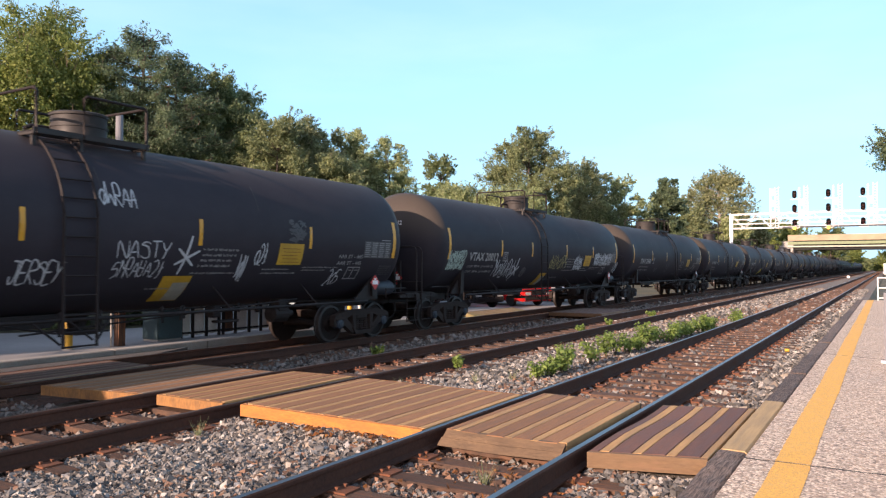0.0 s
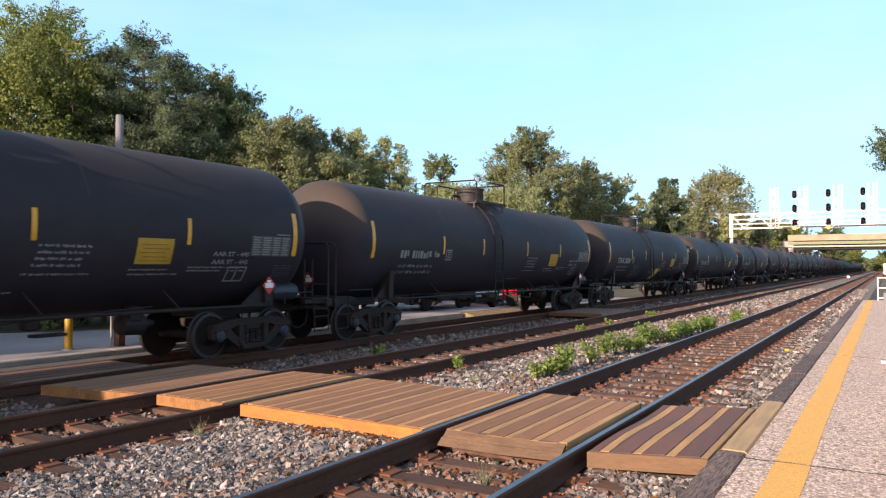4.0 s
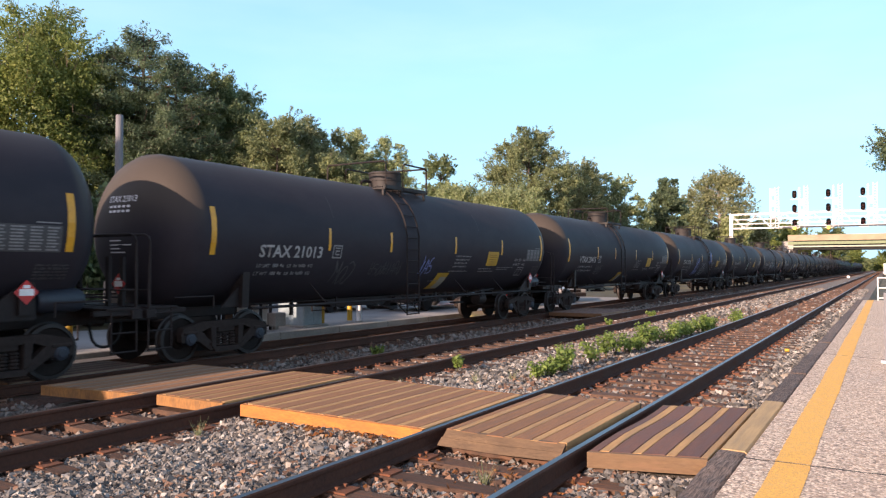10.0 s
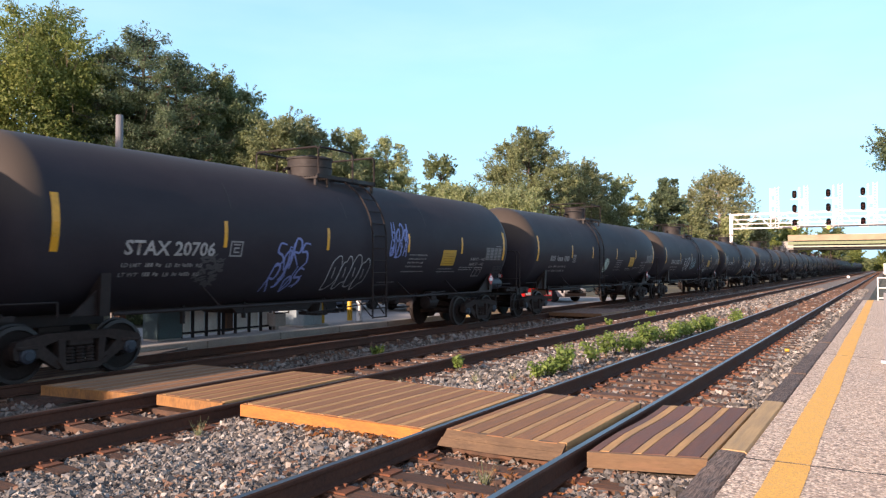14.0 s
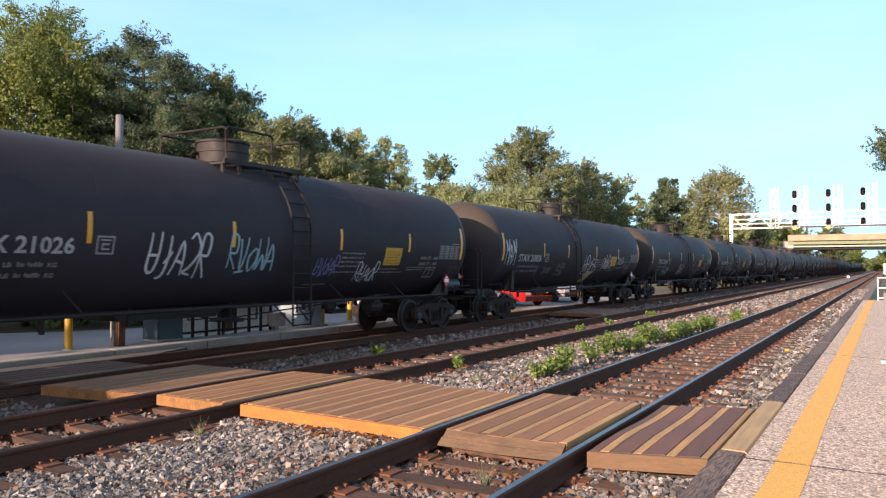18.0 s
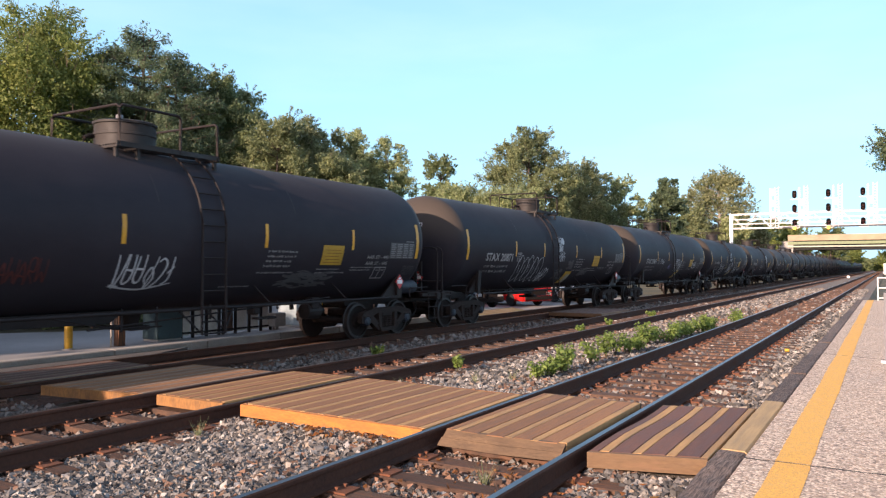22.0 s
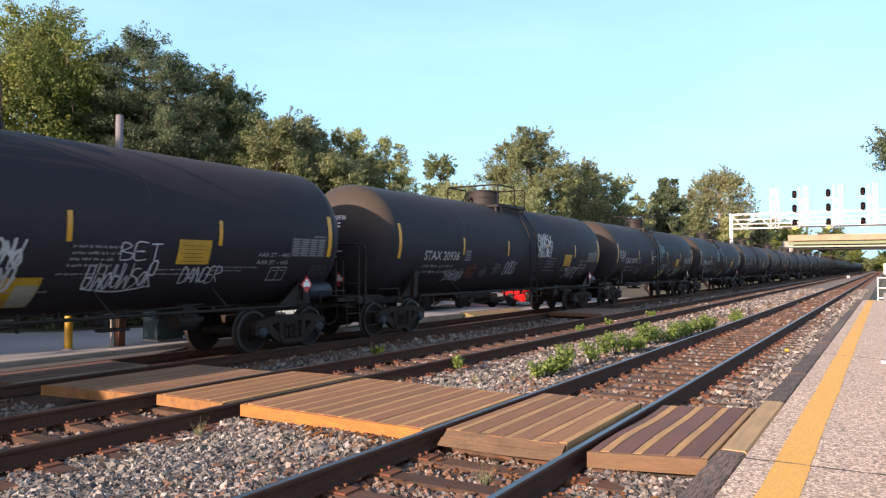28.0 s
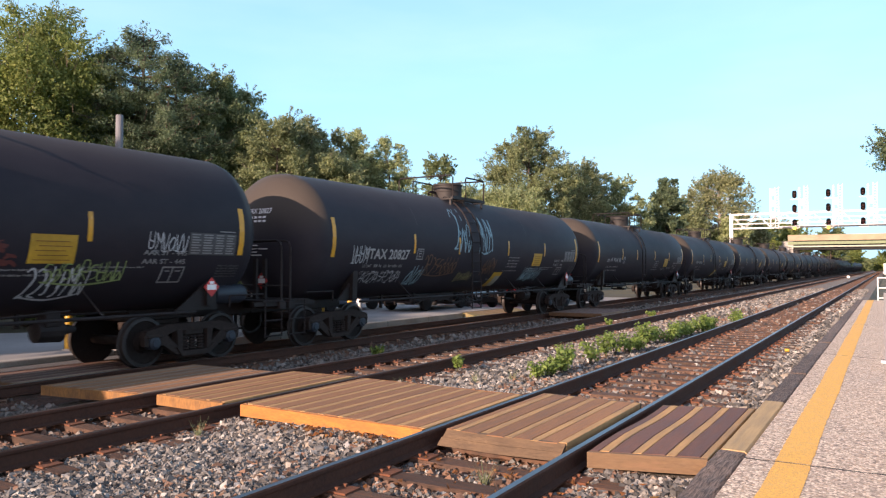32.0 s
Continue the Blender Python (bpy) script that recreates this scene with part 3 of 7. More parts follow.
def letter_part(name, text, s0, s1, z0, height, material, car, label=""):
    """Lettering painted on the flank from s0 to s1, bold enough to read."""
    me = lettering(text, height, 0.032)
    xs = [v.co.x for v in me.vertices]
    lo, hi = min(xs), max(xs)
    bm = bmesh.new()
    bm.from_mesh(me)
    bmesh.ops.triangulate(bm, faces=bm.faces)
    for v in bm.verts:
        v.co = shell(s0 + (v.co.x - lo) / (hi - lo) * (s1 - s0), z0 + v.co.y, 0.013)
    bpy.data.meshes.remove(me)
    return part(name, bm, material, car, label)


def text_lines(name, car, rows, material, label, seed):
    """Small lettering too fine to read: plain bars the size of its characters, in words."""
    rng = random.Random(seed)
    bm = bmesh.new()
    for s0, s1, z, h in rows:
        s, left = s0, rng.randint(2, 6)
        while s < s1 - 0.4 * h:
            w = h * rng.choice((0.35, 0.55, 0.62, 0.70))
            add_patch(bm, s, s + w, z + h * rng.choice((0.0, 0.0, 0.22)), z + h * rng.choice((1.0, 1.0, 0.74)), 0.007, 1)
            left -= 1
            s += w + h * 0.20
            if not left:
                s, left = s + h * rng.uniform(0.5, 0.8), rng.randint(2, 7)
    return tagged(part(name, bm, material, car, label), label, kind="stuff")


def build_truck(car, at, wheel_rows):
    """A two-axle truck: bolster, side frames with their springs, wheelsets, brake beam."""
    bm = bmesh.new()
    add_box(bm, -1.07, 1.07, -0.23, 0.23, 0.52, 0.70, bevel=0.03)
    add_box(bm, -0.32, 0.32, -0.28, 0.28, 0.70, 0.82, bevel=0.02)
    truck = part("truck", bm, M_TRUCK, car, "two-axle freight truck of dusty cast steel")
    truck.matrix_basis = pose(0, at, 0)
    A = 0.889
    for side in (1, -1):
        x0, x1 = (0.93, 1.09) if side > 0 else (-1.09, -0.93)
        bm = bmesh.new()
        top = [(-A - 0.22, 0.55), (-A - 0.17, 0.66), (-0.60, 0.76), (0.60, 0.76), (A + 0.17, 0.66), (A + 0.22, 0.55), (A - 0.06, 0.50), (0.46, 0.63), (-0.46, 0.63), (-A + 0.06, 0.50)]
        add_prism(bm, top, "x", x0, x1)
        low = [(-0.44, 0.34), (-0.31, 0.165), (0.31, 0.165), (0.44, 0.34), (0.28, 0.255), (-0.28, 0.255)]
        add_prism(bm, low, "x", x0 - 0.03, x1 + 0.03)
        for k in (1, -1):
            add_prism(bm, [(k * (A - 0.22), 0.60), (k * (A - 0.02), 0.51), (k * 0.40, 0.19), (k * 0.27, 0.26)], "x", x0 + 0.005, x1 - 0.005)
            add_prism(bm, [(k * 0.29, 0.66), (k * 0.42, 0.66), (k * 0.38, 0.24), (k * 0.28, 0.24)], "x", x0 - 0.01, x1 + 0.01)
            add_box(bm, x0 - 0.02, x1 + 0.02, k * A - 0.17, k * A + 0.17, 0.53, 0.60, bevel=0.02)
            for j in (-1, 1):       # pedestal jaws round the bearing
                add_prism(bm, [(k * A + j * 0.12, 0.56), (k * A + j * 0.22, 0.58), (k * A + j * 0.20, 0.40), (k * A + j * 0.13, 0.38)], "x", x0 + 0.01, x1 - 0.01)
        part("side_frame", bm, M_TRUCK, truck)
        for k in (-0.175, 0.0, 0.175):
            bm = bmesh.new()
            turns = []
            for r in range(5):
                z = 0.262 + r * 0.052
                turns += [(z, 0.052), (z + 0.014, 0.080), (z + 0.032, 0.080), (z + 0.046, 0.052)]
            add_lathe(bm, turns, "z", ((x0 + x1) / 2, k, 0), 6)
            part("coil_spring", bm, M_TRUCK, truck)
        for k in (1, -1):
            bm = bmesh.new()
            add_lathe(bm, [(0.93 * side, 0.125), (1.06 * side, 0.125), (1.10 * side, 0.115), (1.115 * side, 0.075), (1.13 * side, 0.070), (1.135 * side, 0.0001)], "x", (0, k * A, WHEEL_R), 16)
            part("bearing_cap", bm, M_CAP, truck, "blue-grey axle bearing cap", smooth=True)
    for k in (1, -1):
        bm = bmesh.new()
        add_lathe(bm, [(-0.95, 0.075), (-0.70, 0.09), (0.70, 0.09), (0.95, 0.075)], "x", (0, 0, 0), 12)
        for side in (1, -1):
            f = side
            add_lathe(bm, [(0.66 * f, 0.10), (0.66 * f, 0.475), (0.685 * f, 0.48), (0.70 * f, WHEEL_R + 0.004), (0.79 * f, WHEEL_R), (0.80 * f, WHEEL_R - 0.06),
                           (0.765 * f, WHEEL_R - 0.075), (0.745 * f, 0.20), (0.82 * f, 0.15), (0.82 * f, 0.09)], "x", (0, 0, 0), 26)
        ws = part("wheelset", bm, M_WHEEL, truck, "axle with two dusty steel wheels", smooth=True)
        ws.data.materials.append(M_TREAD)
        for f in ws.data.polygons:      # tread and rim worn bright
            r = math.hypot(f.center.y, f.center.z)
            if r > WHEEL_R - 0.045 and abs(f.center.x) > 0.69:
                f.material_index = 1
        rows = [(t, pose(0, k * A, WHEEL_R, rx=ang)) for t, ang in wheel_rows]
        ws.matrix_basis = rows[0][1]
        WHEELSETS.append((ws, rows))
    return truck


WHEELSETS = []
WHEEL_TURN = [(i / 15.0, math.degrees((train_at(0, 0) - train_at(i / 15.0, 0)) / WHEEL_R)) for i in range(0, 481)]


def build_tank(car, n=48):
    bm = bmesh.new()
    prof = []
    for i in range(9):          # dished near end
        a = math.pi / 2 * i / 8
        prof.append((-0.05 - 0.72 * math.cos(a), max(0.002, TANK_R * math.sin(a))))
    for s in (0.03, 2.5, 2.52, 5.2, 5.22, 7.75, 10.3, 10.32, 13.0, 13.02, 15.47):
        prof.append((s, TANK_R + (0.004 if abs(s * 100 % 10 - 2) < 0.5 else 0.0)))
    for i in range(9):
        a = math.pi / 2 * (8 - i) / 8
        prof.append((15.55 + 0.72 * math.cos(a), max(0.002, TANK_R * math.sin(a))))
    add_lathe(bm, prof, "y", (0, 0, TANK_Z), n)
    return part("tank", bm, M_TANK, car, "long black cylindrical tank with dished ends, dusty and tinted sunlit on top", smooth=True)


def build_end(car, s, d):
    """What stands at one end of the car: stub sill, coupler, end platform, hoop rail, steps. d points outwards."""
    y = lambda k: s + d * k
    lo = lambda a, b: (min(y(a), y(b)), max(y(a), y(b)))
    bm = bmesh.new()
    add_box(bm, -0.36, 0.36, *lo(-2.7, 0.35), 0.80, 1.06, bevel=0.015)
    add_box(bm, -1.42, 1.42, *lo(0.12, 0.32), 0.92, 1.08, bevel=0.012)
    for x in (-1.36, 1.26):
        add_box(bm, x, x + 0.10, *lo(-0.55, 0.2), 1.00, 1.08)
    part("stub_sill", bm, M_BLACK, car, "black stub sill and end beam")
    bm = bmesh.new()
    add_box(bm, -0.10, 0.10, *lo(0.20, 0.34), 0.80, 0.94, bevel=0.02)
    add_box(bm, -0.17 if d < 0 else -0.02, 0.0 if d < 0 else 0.16, *lo(0.28, 0.50), 0.74, 1.00, bevel=0.04)
    part("coupler", bm, M_TRUCK, car, "rusty knuckle coupler")
    tubes("air_hose", [[(0.34, y(0.05), 0.84), (0.36, y(0.06), 0.66), (0.36, y(0.10), 0.52), (0.35, y(0.18), 0.43), (0.34, y(0.28), 0.39), (0.34, y(0.356), 0.38)]], 0.026, M_RUBBER, car, "rubber air hose")
    boxes("end_platform", [(-1.40, 1.40, *lo(-0.35, 0.28), 1.085, 1.115)], M_BLACK, car, "grated end walkway")
    zt = 2.36
    ye = y(0.22)
    hoop = [(-1.36, ye, 1.1), (-1.36, ye, zt - 0.14), (-1.32, ye, zt - 0.04), (-1.22, ye, zt), (1.22, ye, zt), (1.32, ye, zt - 0.04), (1.36, ye, zt - 0.14), (1.36, ye, 1.1)]
    tubes("end_handrail", [hoop], 0.022, M_BLACK, car, "hoop-shaped end handrail")
    for x in (0.62, -0.62):
        boxes("end_post", [(x - 0.05, x + 0.05, ye - 0.03, ye + 0.03, 1.1, 1.98)], M_BLACK, car)
    tubes("end_rail", [[(-0.62, ye, 1.40), (1.36, ye, 1.40)]], 0.016, M_BLACK, car)
    tubes("end_rail", [[(-0.62, ye, 1.26), (0.62, ye, 1.26)]], 0.016, M_BLACK, car)
    for side in (1, -1):
        x = side * 1.36
        bm = bmesh.new()
        for k in (0.24, -0.24):
            add_tube(bm, [(x, y(k), 1.95 if k > 0 else 1.1), (x, y(k), 0.36)], 0.016, 6)
        for z in (0.38, 0.70, 1.00):
            add_tube(bm, [(x, y(-0.24), z), (x, y(0.24), z)], 0.016, 6)
        part("side_step", bm, M_BLACK, car, "step ladder of thin bars", smooth=True)
        bm = bmesh.new()
        # saddle plate that carries the tank above the truck
        c = s - d * 2.0
        if d < 0:
            add_prism(bm, [(side * 0.95, 1.0), (side * 1.37, 1.0), (side * 1.40, 1.70), (side * 1.05, 1.34)], "y", c - 0.09, c + 0.09)
            add_prism(bm, [(s - d * 1.45, 1.02), (s - d * 2.0, 1.50), (s - d * 2.0, 1.02)], "x", side * 1.25, side * 1.29)
        else:
            add_prism(bm, [(14.05, 1.0), (14.85, 1.58), (14.98, 1.58), (15.02, 1.0)], "x", side * 1.22, side * 1.26)
            add_prism(bm, [(side * 0.95, 1.0), (side * 1.22, 1.0), (side * 1.30, 1.55), (side * 1.05, 1.30)], "y", 14.85, 14.98)
        part("saddle", bm, M_BLACK, car, "saddle bracket that carries the tank")
        tubes("grab_rail", [[(side * 1.36, y(-0.3), 1.25), (side * 1.36, y(-1.2), 1.25)], [(side * 1.36, y(-1.2), 1.25), (side * 1.36, y(-1.2), 1.02)]], 0.016, M_BLACK, car)


def add_diamond(bm, x, y, z, r, facing):
    q = [(0, r), (r, 0), (0, -r), (-r, 0)]
    if facing == "x":
        add_prism(bm, [(y + a, z + b) for a, b in q], "x", x, x + 0.008)
    else:
        add_prism(bm, [(x + a, z + b) for a, b in q], "y", y, y + 0.008)


def build_car(long_walk=False):
    """The two makes in the train differ in the walkway round the dome and the ladder's place."""
    car = thing("tank_car", "long black tank car with amber stripes, coupled in a moving train", "tank car", group="tank cars of the train")
    build_tank(car)
    more = 0.60 if long_walk else 0.0
    rail_z = 1.03 if long_walk else 0.98
    for s, z0, z1, w in ((0.11, 2.03, 2.93, 0.125), (3.48, 2.17, 2.67, 0.085), (5.90 + more, 2.18, 2.67, 0.085), (9.18 + more, 2.19, 2.67, 0.085), (12.20 + 0.7 * more, 2.20, 2.67, 0.085), (15.40, 2.03, 2.93, 0.125)):
        patch("reflective_stripe", s - w / 2, s + w / 2, z0, z1, M_AMBER, car, "upright amber reflective stripe")
    build_end(car, -0.95, -1)
    build_end(car, 16.45, 1)
    # valve dome and its lid
    dome_at, wide = (7.60, 1.18) if long_walk else (7.75, 1.0)
    bm = bmesh.new()
    add_lathe(bm, [(z, r * wide) for z, r in ((3.92, 0.52), (4.00, 0.52), (4.01, 0.46), (4.22, 0.46), (4.225, 0.475), (4.26, 0.475), (4.265, 0.46), (4.42, 0.46), (4.43, 0.475))], "z", (0, dome_at, 0), 28)
    dome = part("valve_dome", bm, M_DOME, car, "brown-stained round valve housing", smooth=True)
    bm = bmesh.new()
    add_lathe(bm, [(z, r * wide) for z, r in ((4.43, 0.485), (4.47, 0.485), (4.49, 0.45), (4.50, 0.02))], "z", (0, dome_at, 0), 28)
    part("lid", bm, M_DOME, dome, smooth=True)
    # walkway round the dome, with the ladder's landing beside it
    w0, w1, ladder_at = (6.72, 9.00, 8.06) if long_walk else (6.35, 8.45, 6.49)
    bm = bmesh.new()
    for x0, x1, y0, y1 in ((0.55, 0.98, w0, w1), (-0.98, -0.55, w0, w1), (-0.55, 0.55, w0, 7.05), (-0.55, 0.55, 8.35, w1)):
        for k in range(6):
            x = x0 + (x1 - x0) * (k + 0.5) / 6
            add_box(bm, x - 0.018, x + 0.018, y0, y1, 3.90, 3.93)
    for y in (w0 + 0.02, 7.15, w1 - 0.02):
        add_box(bm, -0.99, 0.99, y - 0.025, y + 0.025, 3.86, 3.90)
    for x in (-0.985, 0.985):
        add_box(bm, x - 0.01, x + 0.01, w0, w1, 3.88, 3.97)
    for y in (w0 + 0.05, 7.2, w1 - 0.05):
        for x in (-0.9, 0.9):
            add_box(bm, x - 0.03, x + 0.03, y - 0.03, y + 0.03, 3.60, 3.88)
    tagged(part("walkway", bm, M_DOME, car, "rusty grated walkway round the dome"), kind="stuff")
    top = 4.60
    r0, r1 = (w0 + 0.05, 8.06) if long_walk else (7.20, w1 - 0.05)
    for side in (1, -1):
        x = side * 0.98
        rail = [(x, r1, 3.88), (x, r1, top - 0.05), (x, r1 - 0.05, top), (x, r0 + 0.05, top), (x, r0, top - 0.05), (x, r0, 3.88)]
        tubes("walkway_handrail", [rail], 0.025, M_BLACK, car, "handrail of bent pipe")
    for y in (w0 + 0.05, w1 - 0.05):
        rail = [(-0.98, y, 3.88), (-0.98, y, top - 0.06), (-0.92, y, top), (0.92, y, top), (0.98, y, top - 0.06), (0.98, y, 3.88)]
        tubes("cross_handrail", [rail], 0.025, M_BLACK, car, "handrail hoop across the walkway")
    tubes("vent_pipe", [[(-0.2, 6.9, 3.95), (-0.2, 6.9, 4.15), (-0.2, 7.0, 4.2), (-0.2, 7.3, 4.2)]], 0.04, M_BLACK, car)
    # ladders on both flanks
    for side in (1, -1):
        bm = bmesh.new()
        for s in (ladder_at, ladder_at + 0.56):
            pts = [shell(s, z, 0.08, side) for z in (3.88, 3.75, 3.6, 3.4, 3.2, 3.0, 2.85)]
            pts += [Vector((side * 1.60, s, z)) for z in (2.6, 1.8, 0.56)]
            add_tube(bm, pts, 0.024, 6)
        ladder = part("ladder", bm, M_BLACK, car, "steel ladder that follows the tank's curve", smooth=True)
        zs = [3.70, 3.42, 3.12, 2.84, 2.56, 2.26, 1.96, 1.66, 1.36, 1.06, 0.80, 0.58]
        for z in zs:
            bm = bmesh.new()
            p = shell(ladder_at, z, 0.08, side) if z > 2.7 else Vector((side * 1.60, ladder_at, z))
            add_tube(bm, [p, p + Vector((0, 0.56, 0))], 0.016, 5)
            part("rung", bm, M_BLACK, ladder)
        tubes("side_rail", [[(side * 1.44, 1.15, rail_z), (side * 1.44, 14.35, rail_z)]], 0.030, M_BLACK, car, "long pipe along the lower flank")
        if side < 0:
            continue
        tubes("ladder_brace", [[(side * 1.58, ladder_at - 0.03, 0.62), (side * 1.44, ladder_at - 0.40, rail_z)]], 0.018, M_BLACK, ladder)
        tubes("ladder_brace", [[(side * 1.58, ladder_at + 0.59, 0.66), (side * 1.44, ladder_at + 0.90, rail_z)], [(side * 1.58, ladder_at + 0.10, rail_z), (side * 1.58, ladder_at + 0.50, 0.66)]], 0.018, M_BLACK, ladder)
        for s in (3.45, 10.0, 12.5):
            p = shell(s - 0.15, 1.42, 0.0, side)
            tubes("rail_brace", [[p, (side * 1.44, s, rail_z)]], 0.016, M_BLACK, car)
    # Painted strips stand for the glints on three weld seams.
    for s in (3.66, 7.22, 10.69):
        patch("weld_mark", s - 0.010, s + 0.010, 2.92, 3.42, M_SEAM_GLINT, car, "pale painted glint on a weld seam", 0.0065)
    # gear under the belly
    bm = bmesh.new()
    add_lathe(bm, [(11.75, 0.05), (11.77, 0.18), (12.18, 0.20), (12.22, 0.10), (12.45, 0.05)], "y", (0.75, 0, 0.78), 14)
    add_box(bm, 0.66, 0.94, 11.84, 12.10, 0.84, 1.10, bevel=0.02)
    part("brake_cylinder", bm, M_BLACK, car, "brake cylinder on its bracket under the tank")
    bm = bmesh.new()
    add_box(bm, 0.66, 0.90, 10.05, 10.24, 0.80, 1.02, bevel=0.03)
    add_box(bm, 0.72, 0.92, 10.15, 10.70, 0.69, 0.74, bevel=0.01)
    part("brake_valve", bm, M_BLACK, car, "brake valve and its lever plate")
    bm = bmesh.new()
    add_prism(bm, [(4.5, 1.02), (4.75, 0.82), (6.95, 0.80), (7.25, 1.02)], "x", -0.52, 0.52)
    part("belly_skid", bm, M_BLACK, car, "black skid under the tank's belly")
    bm = bmesh.new()
    add_lathe(bm, [(0.66, 0.13), (0.80, 0.16), (1.06, 0.22), (1.12, 0.22)], "z", (0, 7.75, 0), 16)
    add_box(bm, -0.30, 0.30, 7.55, 7.95, 0.62, 0.70)
    part("bottom_outlet", bm, M_BLACK, car, "bottom outlet valve")
    for x, y0, y1, z in ((0.5, 1.9, 13.6, 1.00), (-0.2, 1.9, 13.6, 0.98)):
        tubes("brake_rod", [[(x, y0, z), (x, y1, z)]], 0.020, M_BLACK, car)
    # control rod that climbs from the ladder's foot towards the far truck, on hangers
    rod = lambda s: 0.78 + 0.055 * (s - 6.0)
    tubes("control_rod", [[(1.30, 6.0, rod(6.0)), (1.30, 12.0, rod(12.0))]], 0.016, M_BLACK, car, n=6)
    for s in (6.6, 7.3, 8.5, 8.9, 10.3):
        boxes("pipe_hanger", [(1.285, 1.315, s, s + 0.035, rod(s) - 0.10, 1.10)], M_BLACK, car)
    for s, z in ((3.3, 0.70), (4.9, 0.72), (9.6, 0.80), (11.6, 0.82)):
        boxes("pipe_hanger", [(0.46, 0.54, s, s + 0.06, z, 1.10)], M_BLACK, car)
    tubes("lever_rod", [[(0.9, 5.6, 0.98), (0.7, 6.9, 0.72), (0.7, 7.9, 0.70)]], 0.018, M_BLACK, car, n=6)
    bm = bmesh.new()
    add_lathe(bm, [(15.06, 0.05), (15.09, 0.16), (15.16, 0.19), (15.78, 0.19), (15.85, 0.16), (15.88, 0.05)], "y", (1.05, 0, 1.27), 16)
    part("air_reservoir", bm, M_CAP, car, "round air reservoir", smooth=True)
    bm = bmesh.new()
    add_lathe(bm, [(-1.24, 0.30), (-1.22, 0.32), (-1.20, 0.30)], "y", (-0.8, 0, 1.75), 20)
    part("brake_wheel", bm, M_BLACK, car, "hand brake wheel")
    # hazard placards
    for x, y, z, facing in ((1.33, 14.82, 1.42, "x"), (0.55, -1.20, 1.50, "y"), (-0.9, 16.70, 1.50, "y")):
        bm = bmesh.new()
        add_diamond(bm, x, y, z, 0.185, facing)
        pl = part("hazard_placard", bm, M_RED, car, "red diamond hazard placard")
        bm = bmesh.new()
        if facing == "x":
            add_box(bm, x + 0.009, x + 0.013, y - 0.11, y + 0.11, z - 0.05, z + 0.05)
            add_box(bm, x + 0.009, x + 0.013, y - 0.05, y + 0.05, z + 0.06, z + 0.11)
        else:
            k = -0.005 if y < 0 else 0.009
            add_box(bm, x - 0.11, x + 0.11, y + k, y + k + 0.004, z - 0.05, z + 0.05)
            add_box(bm, x - 0.05, x + 0.05, y + k, y + k + 0.004, z + 0.06, z + 0.11)
        part("placard_label", bm, M_WHITE, pl)
        if facing == "y":
            k = 0.03 if y < 0 else -0.03
            boxes("placard_holder", [(x - 0.03, x + 0.03, y + k - 0.02, y + k + 0.02, 1.1, 1.62)], M_BLACK, car)
        else:
            boxes("placard_holder", [(x - 0.06, x, y - 0.1, y + 0.1, 1.08, 1.45)], M_BLACK, car)
    # lettering shared by all cars
    for z, words in ((1.80, ("LD LMT", "LB", "KG")), (1.64, ("LT WT", "LB", "KG"))):
        for word, s0, s1 in zip(words, (1.33, 2.22, 2.88), (1.70, 2.34, 3.02)):
            tagged(letter_part("capacity_lettering", word, s0, s1, z, 0.070, M_LETTER_DIM, car), "faded small lettering", kind="stuff")
        text_lines("capacity_figures", car, [(1.80, 2.16, z, 0.070), (2.42, 2.82, z, 0.070)], M_LETTER_DIM, "faded worn figures", 1)
    bm = bmesh.new()
    for s0, s1, z0, z1 in ((3.62, 3.94, 2.00, 2.03), (3.62, 3.94, 2.27, 2.30), (3.62, 3.65, 2.03, 2.27), (3.91, 3.94, 2.03, 2.27), (3.71, 3.85, 2.07, 2.10), (3.71, 3.85, 2.15, 2.18), (3.71, 3.74, 2.10, 2.15), (3.69, 3.87, 2.215, 2.245)):
        add_patch(bm, s0, s1, z0, z1, 0.006, 1)
    part("stencil_box", bm, M_LETTER_DIM, car, "small framed stencil mark")
    text_lines("test_lettering", car, [(p + more, q + more, z, h) for p, q, z, h in ((9.27, 10.15, 2.10, 0.046), (9.27, 10.15, 2.00, 0.046), (9.25, 10.05, 1.90, 0.046), (9.22, 10.0, 1.80, 0.046), (9.1, 10.2, 1.67, 0.034),
                                       (10.9, 11.7, 1.74, 0.03), (10.9, 11.9, 1.66, 0.03), (12.1, 13.3, 1.78, 0.03), (12.1, 12.9, 1.72, 0.03), (8.3, 9.1, 1.40, 0.03))], M_LETTER_DIM, "rows of fine lettering", 2)
    yp = patch("warning_panel", 11.26 + 0.5 * more, 12.00 + 0.5 * more, 1.85, 2.29, M_YELLOW, car, "square yellow notice panel")
    bm = bmesh.new()
    for k in range(5):
        add_patch(bm, 11.34 + 0.5 * more + 0.05 * (k % 2), 11.92 + 0.5 * more - 0.04 * (k % 3), 1.90 + k * 0.07, 1.910 + k * 0.07, 0.010, 1)
    tagged(part("notice_text", bm, M_RUST_LIGHT, yp), kind="stuff")
    letter_part("class_lettering", "AAR ST - 445", 13.22, 14.13, 2.01, 0.085, M_LETTER_DIM, car, "small white lettering")
    letter_part("class_lettering", "AAR ST - 445", 13.22, 14.13, 1.86, 0.085, M_LETTER_DIM, car, "small white lettering")
    bm = bmesh.new()
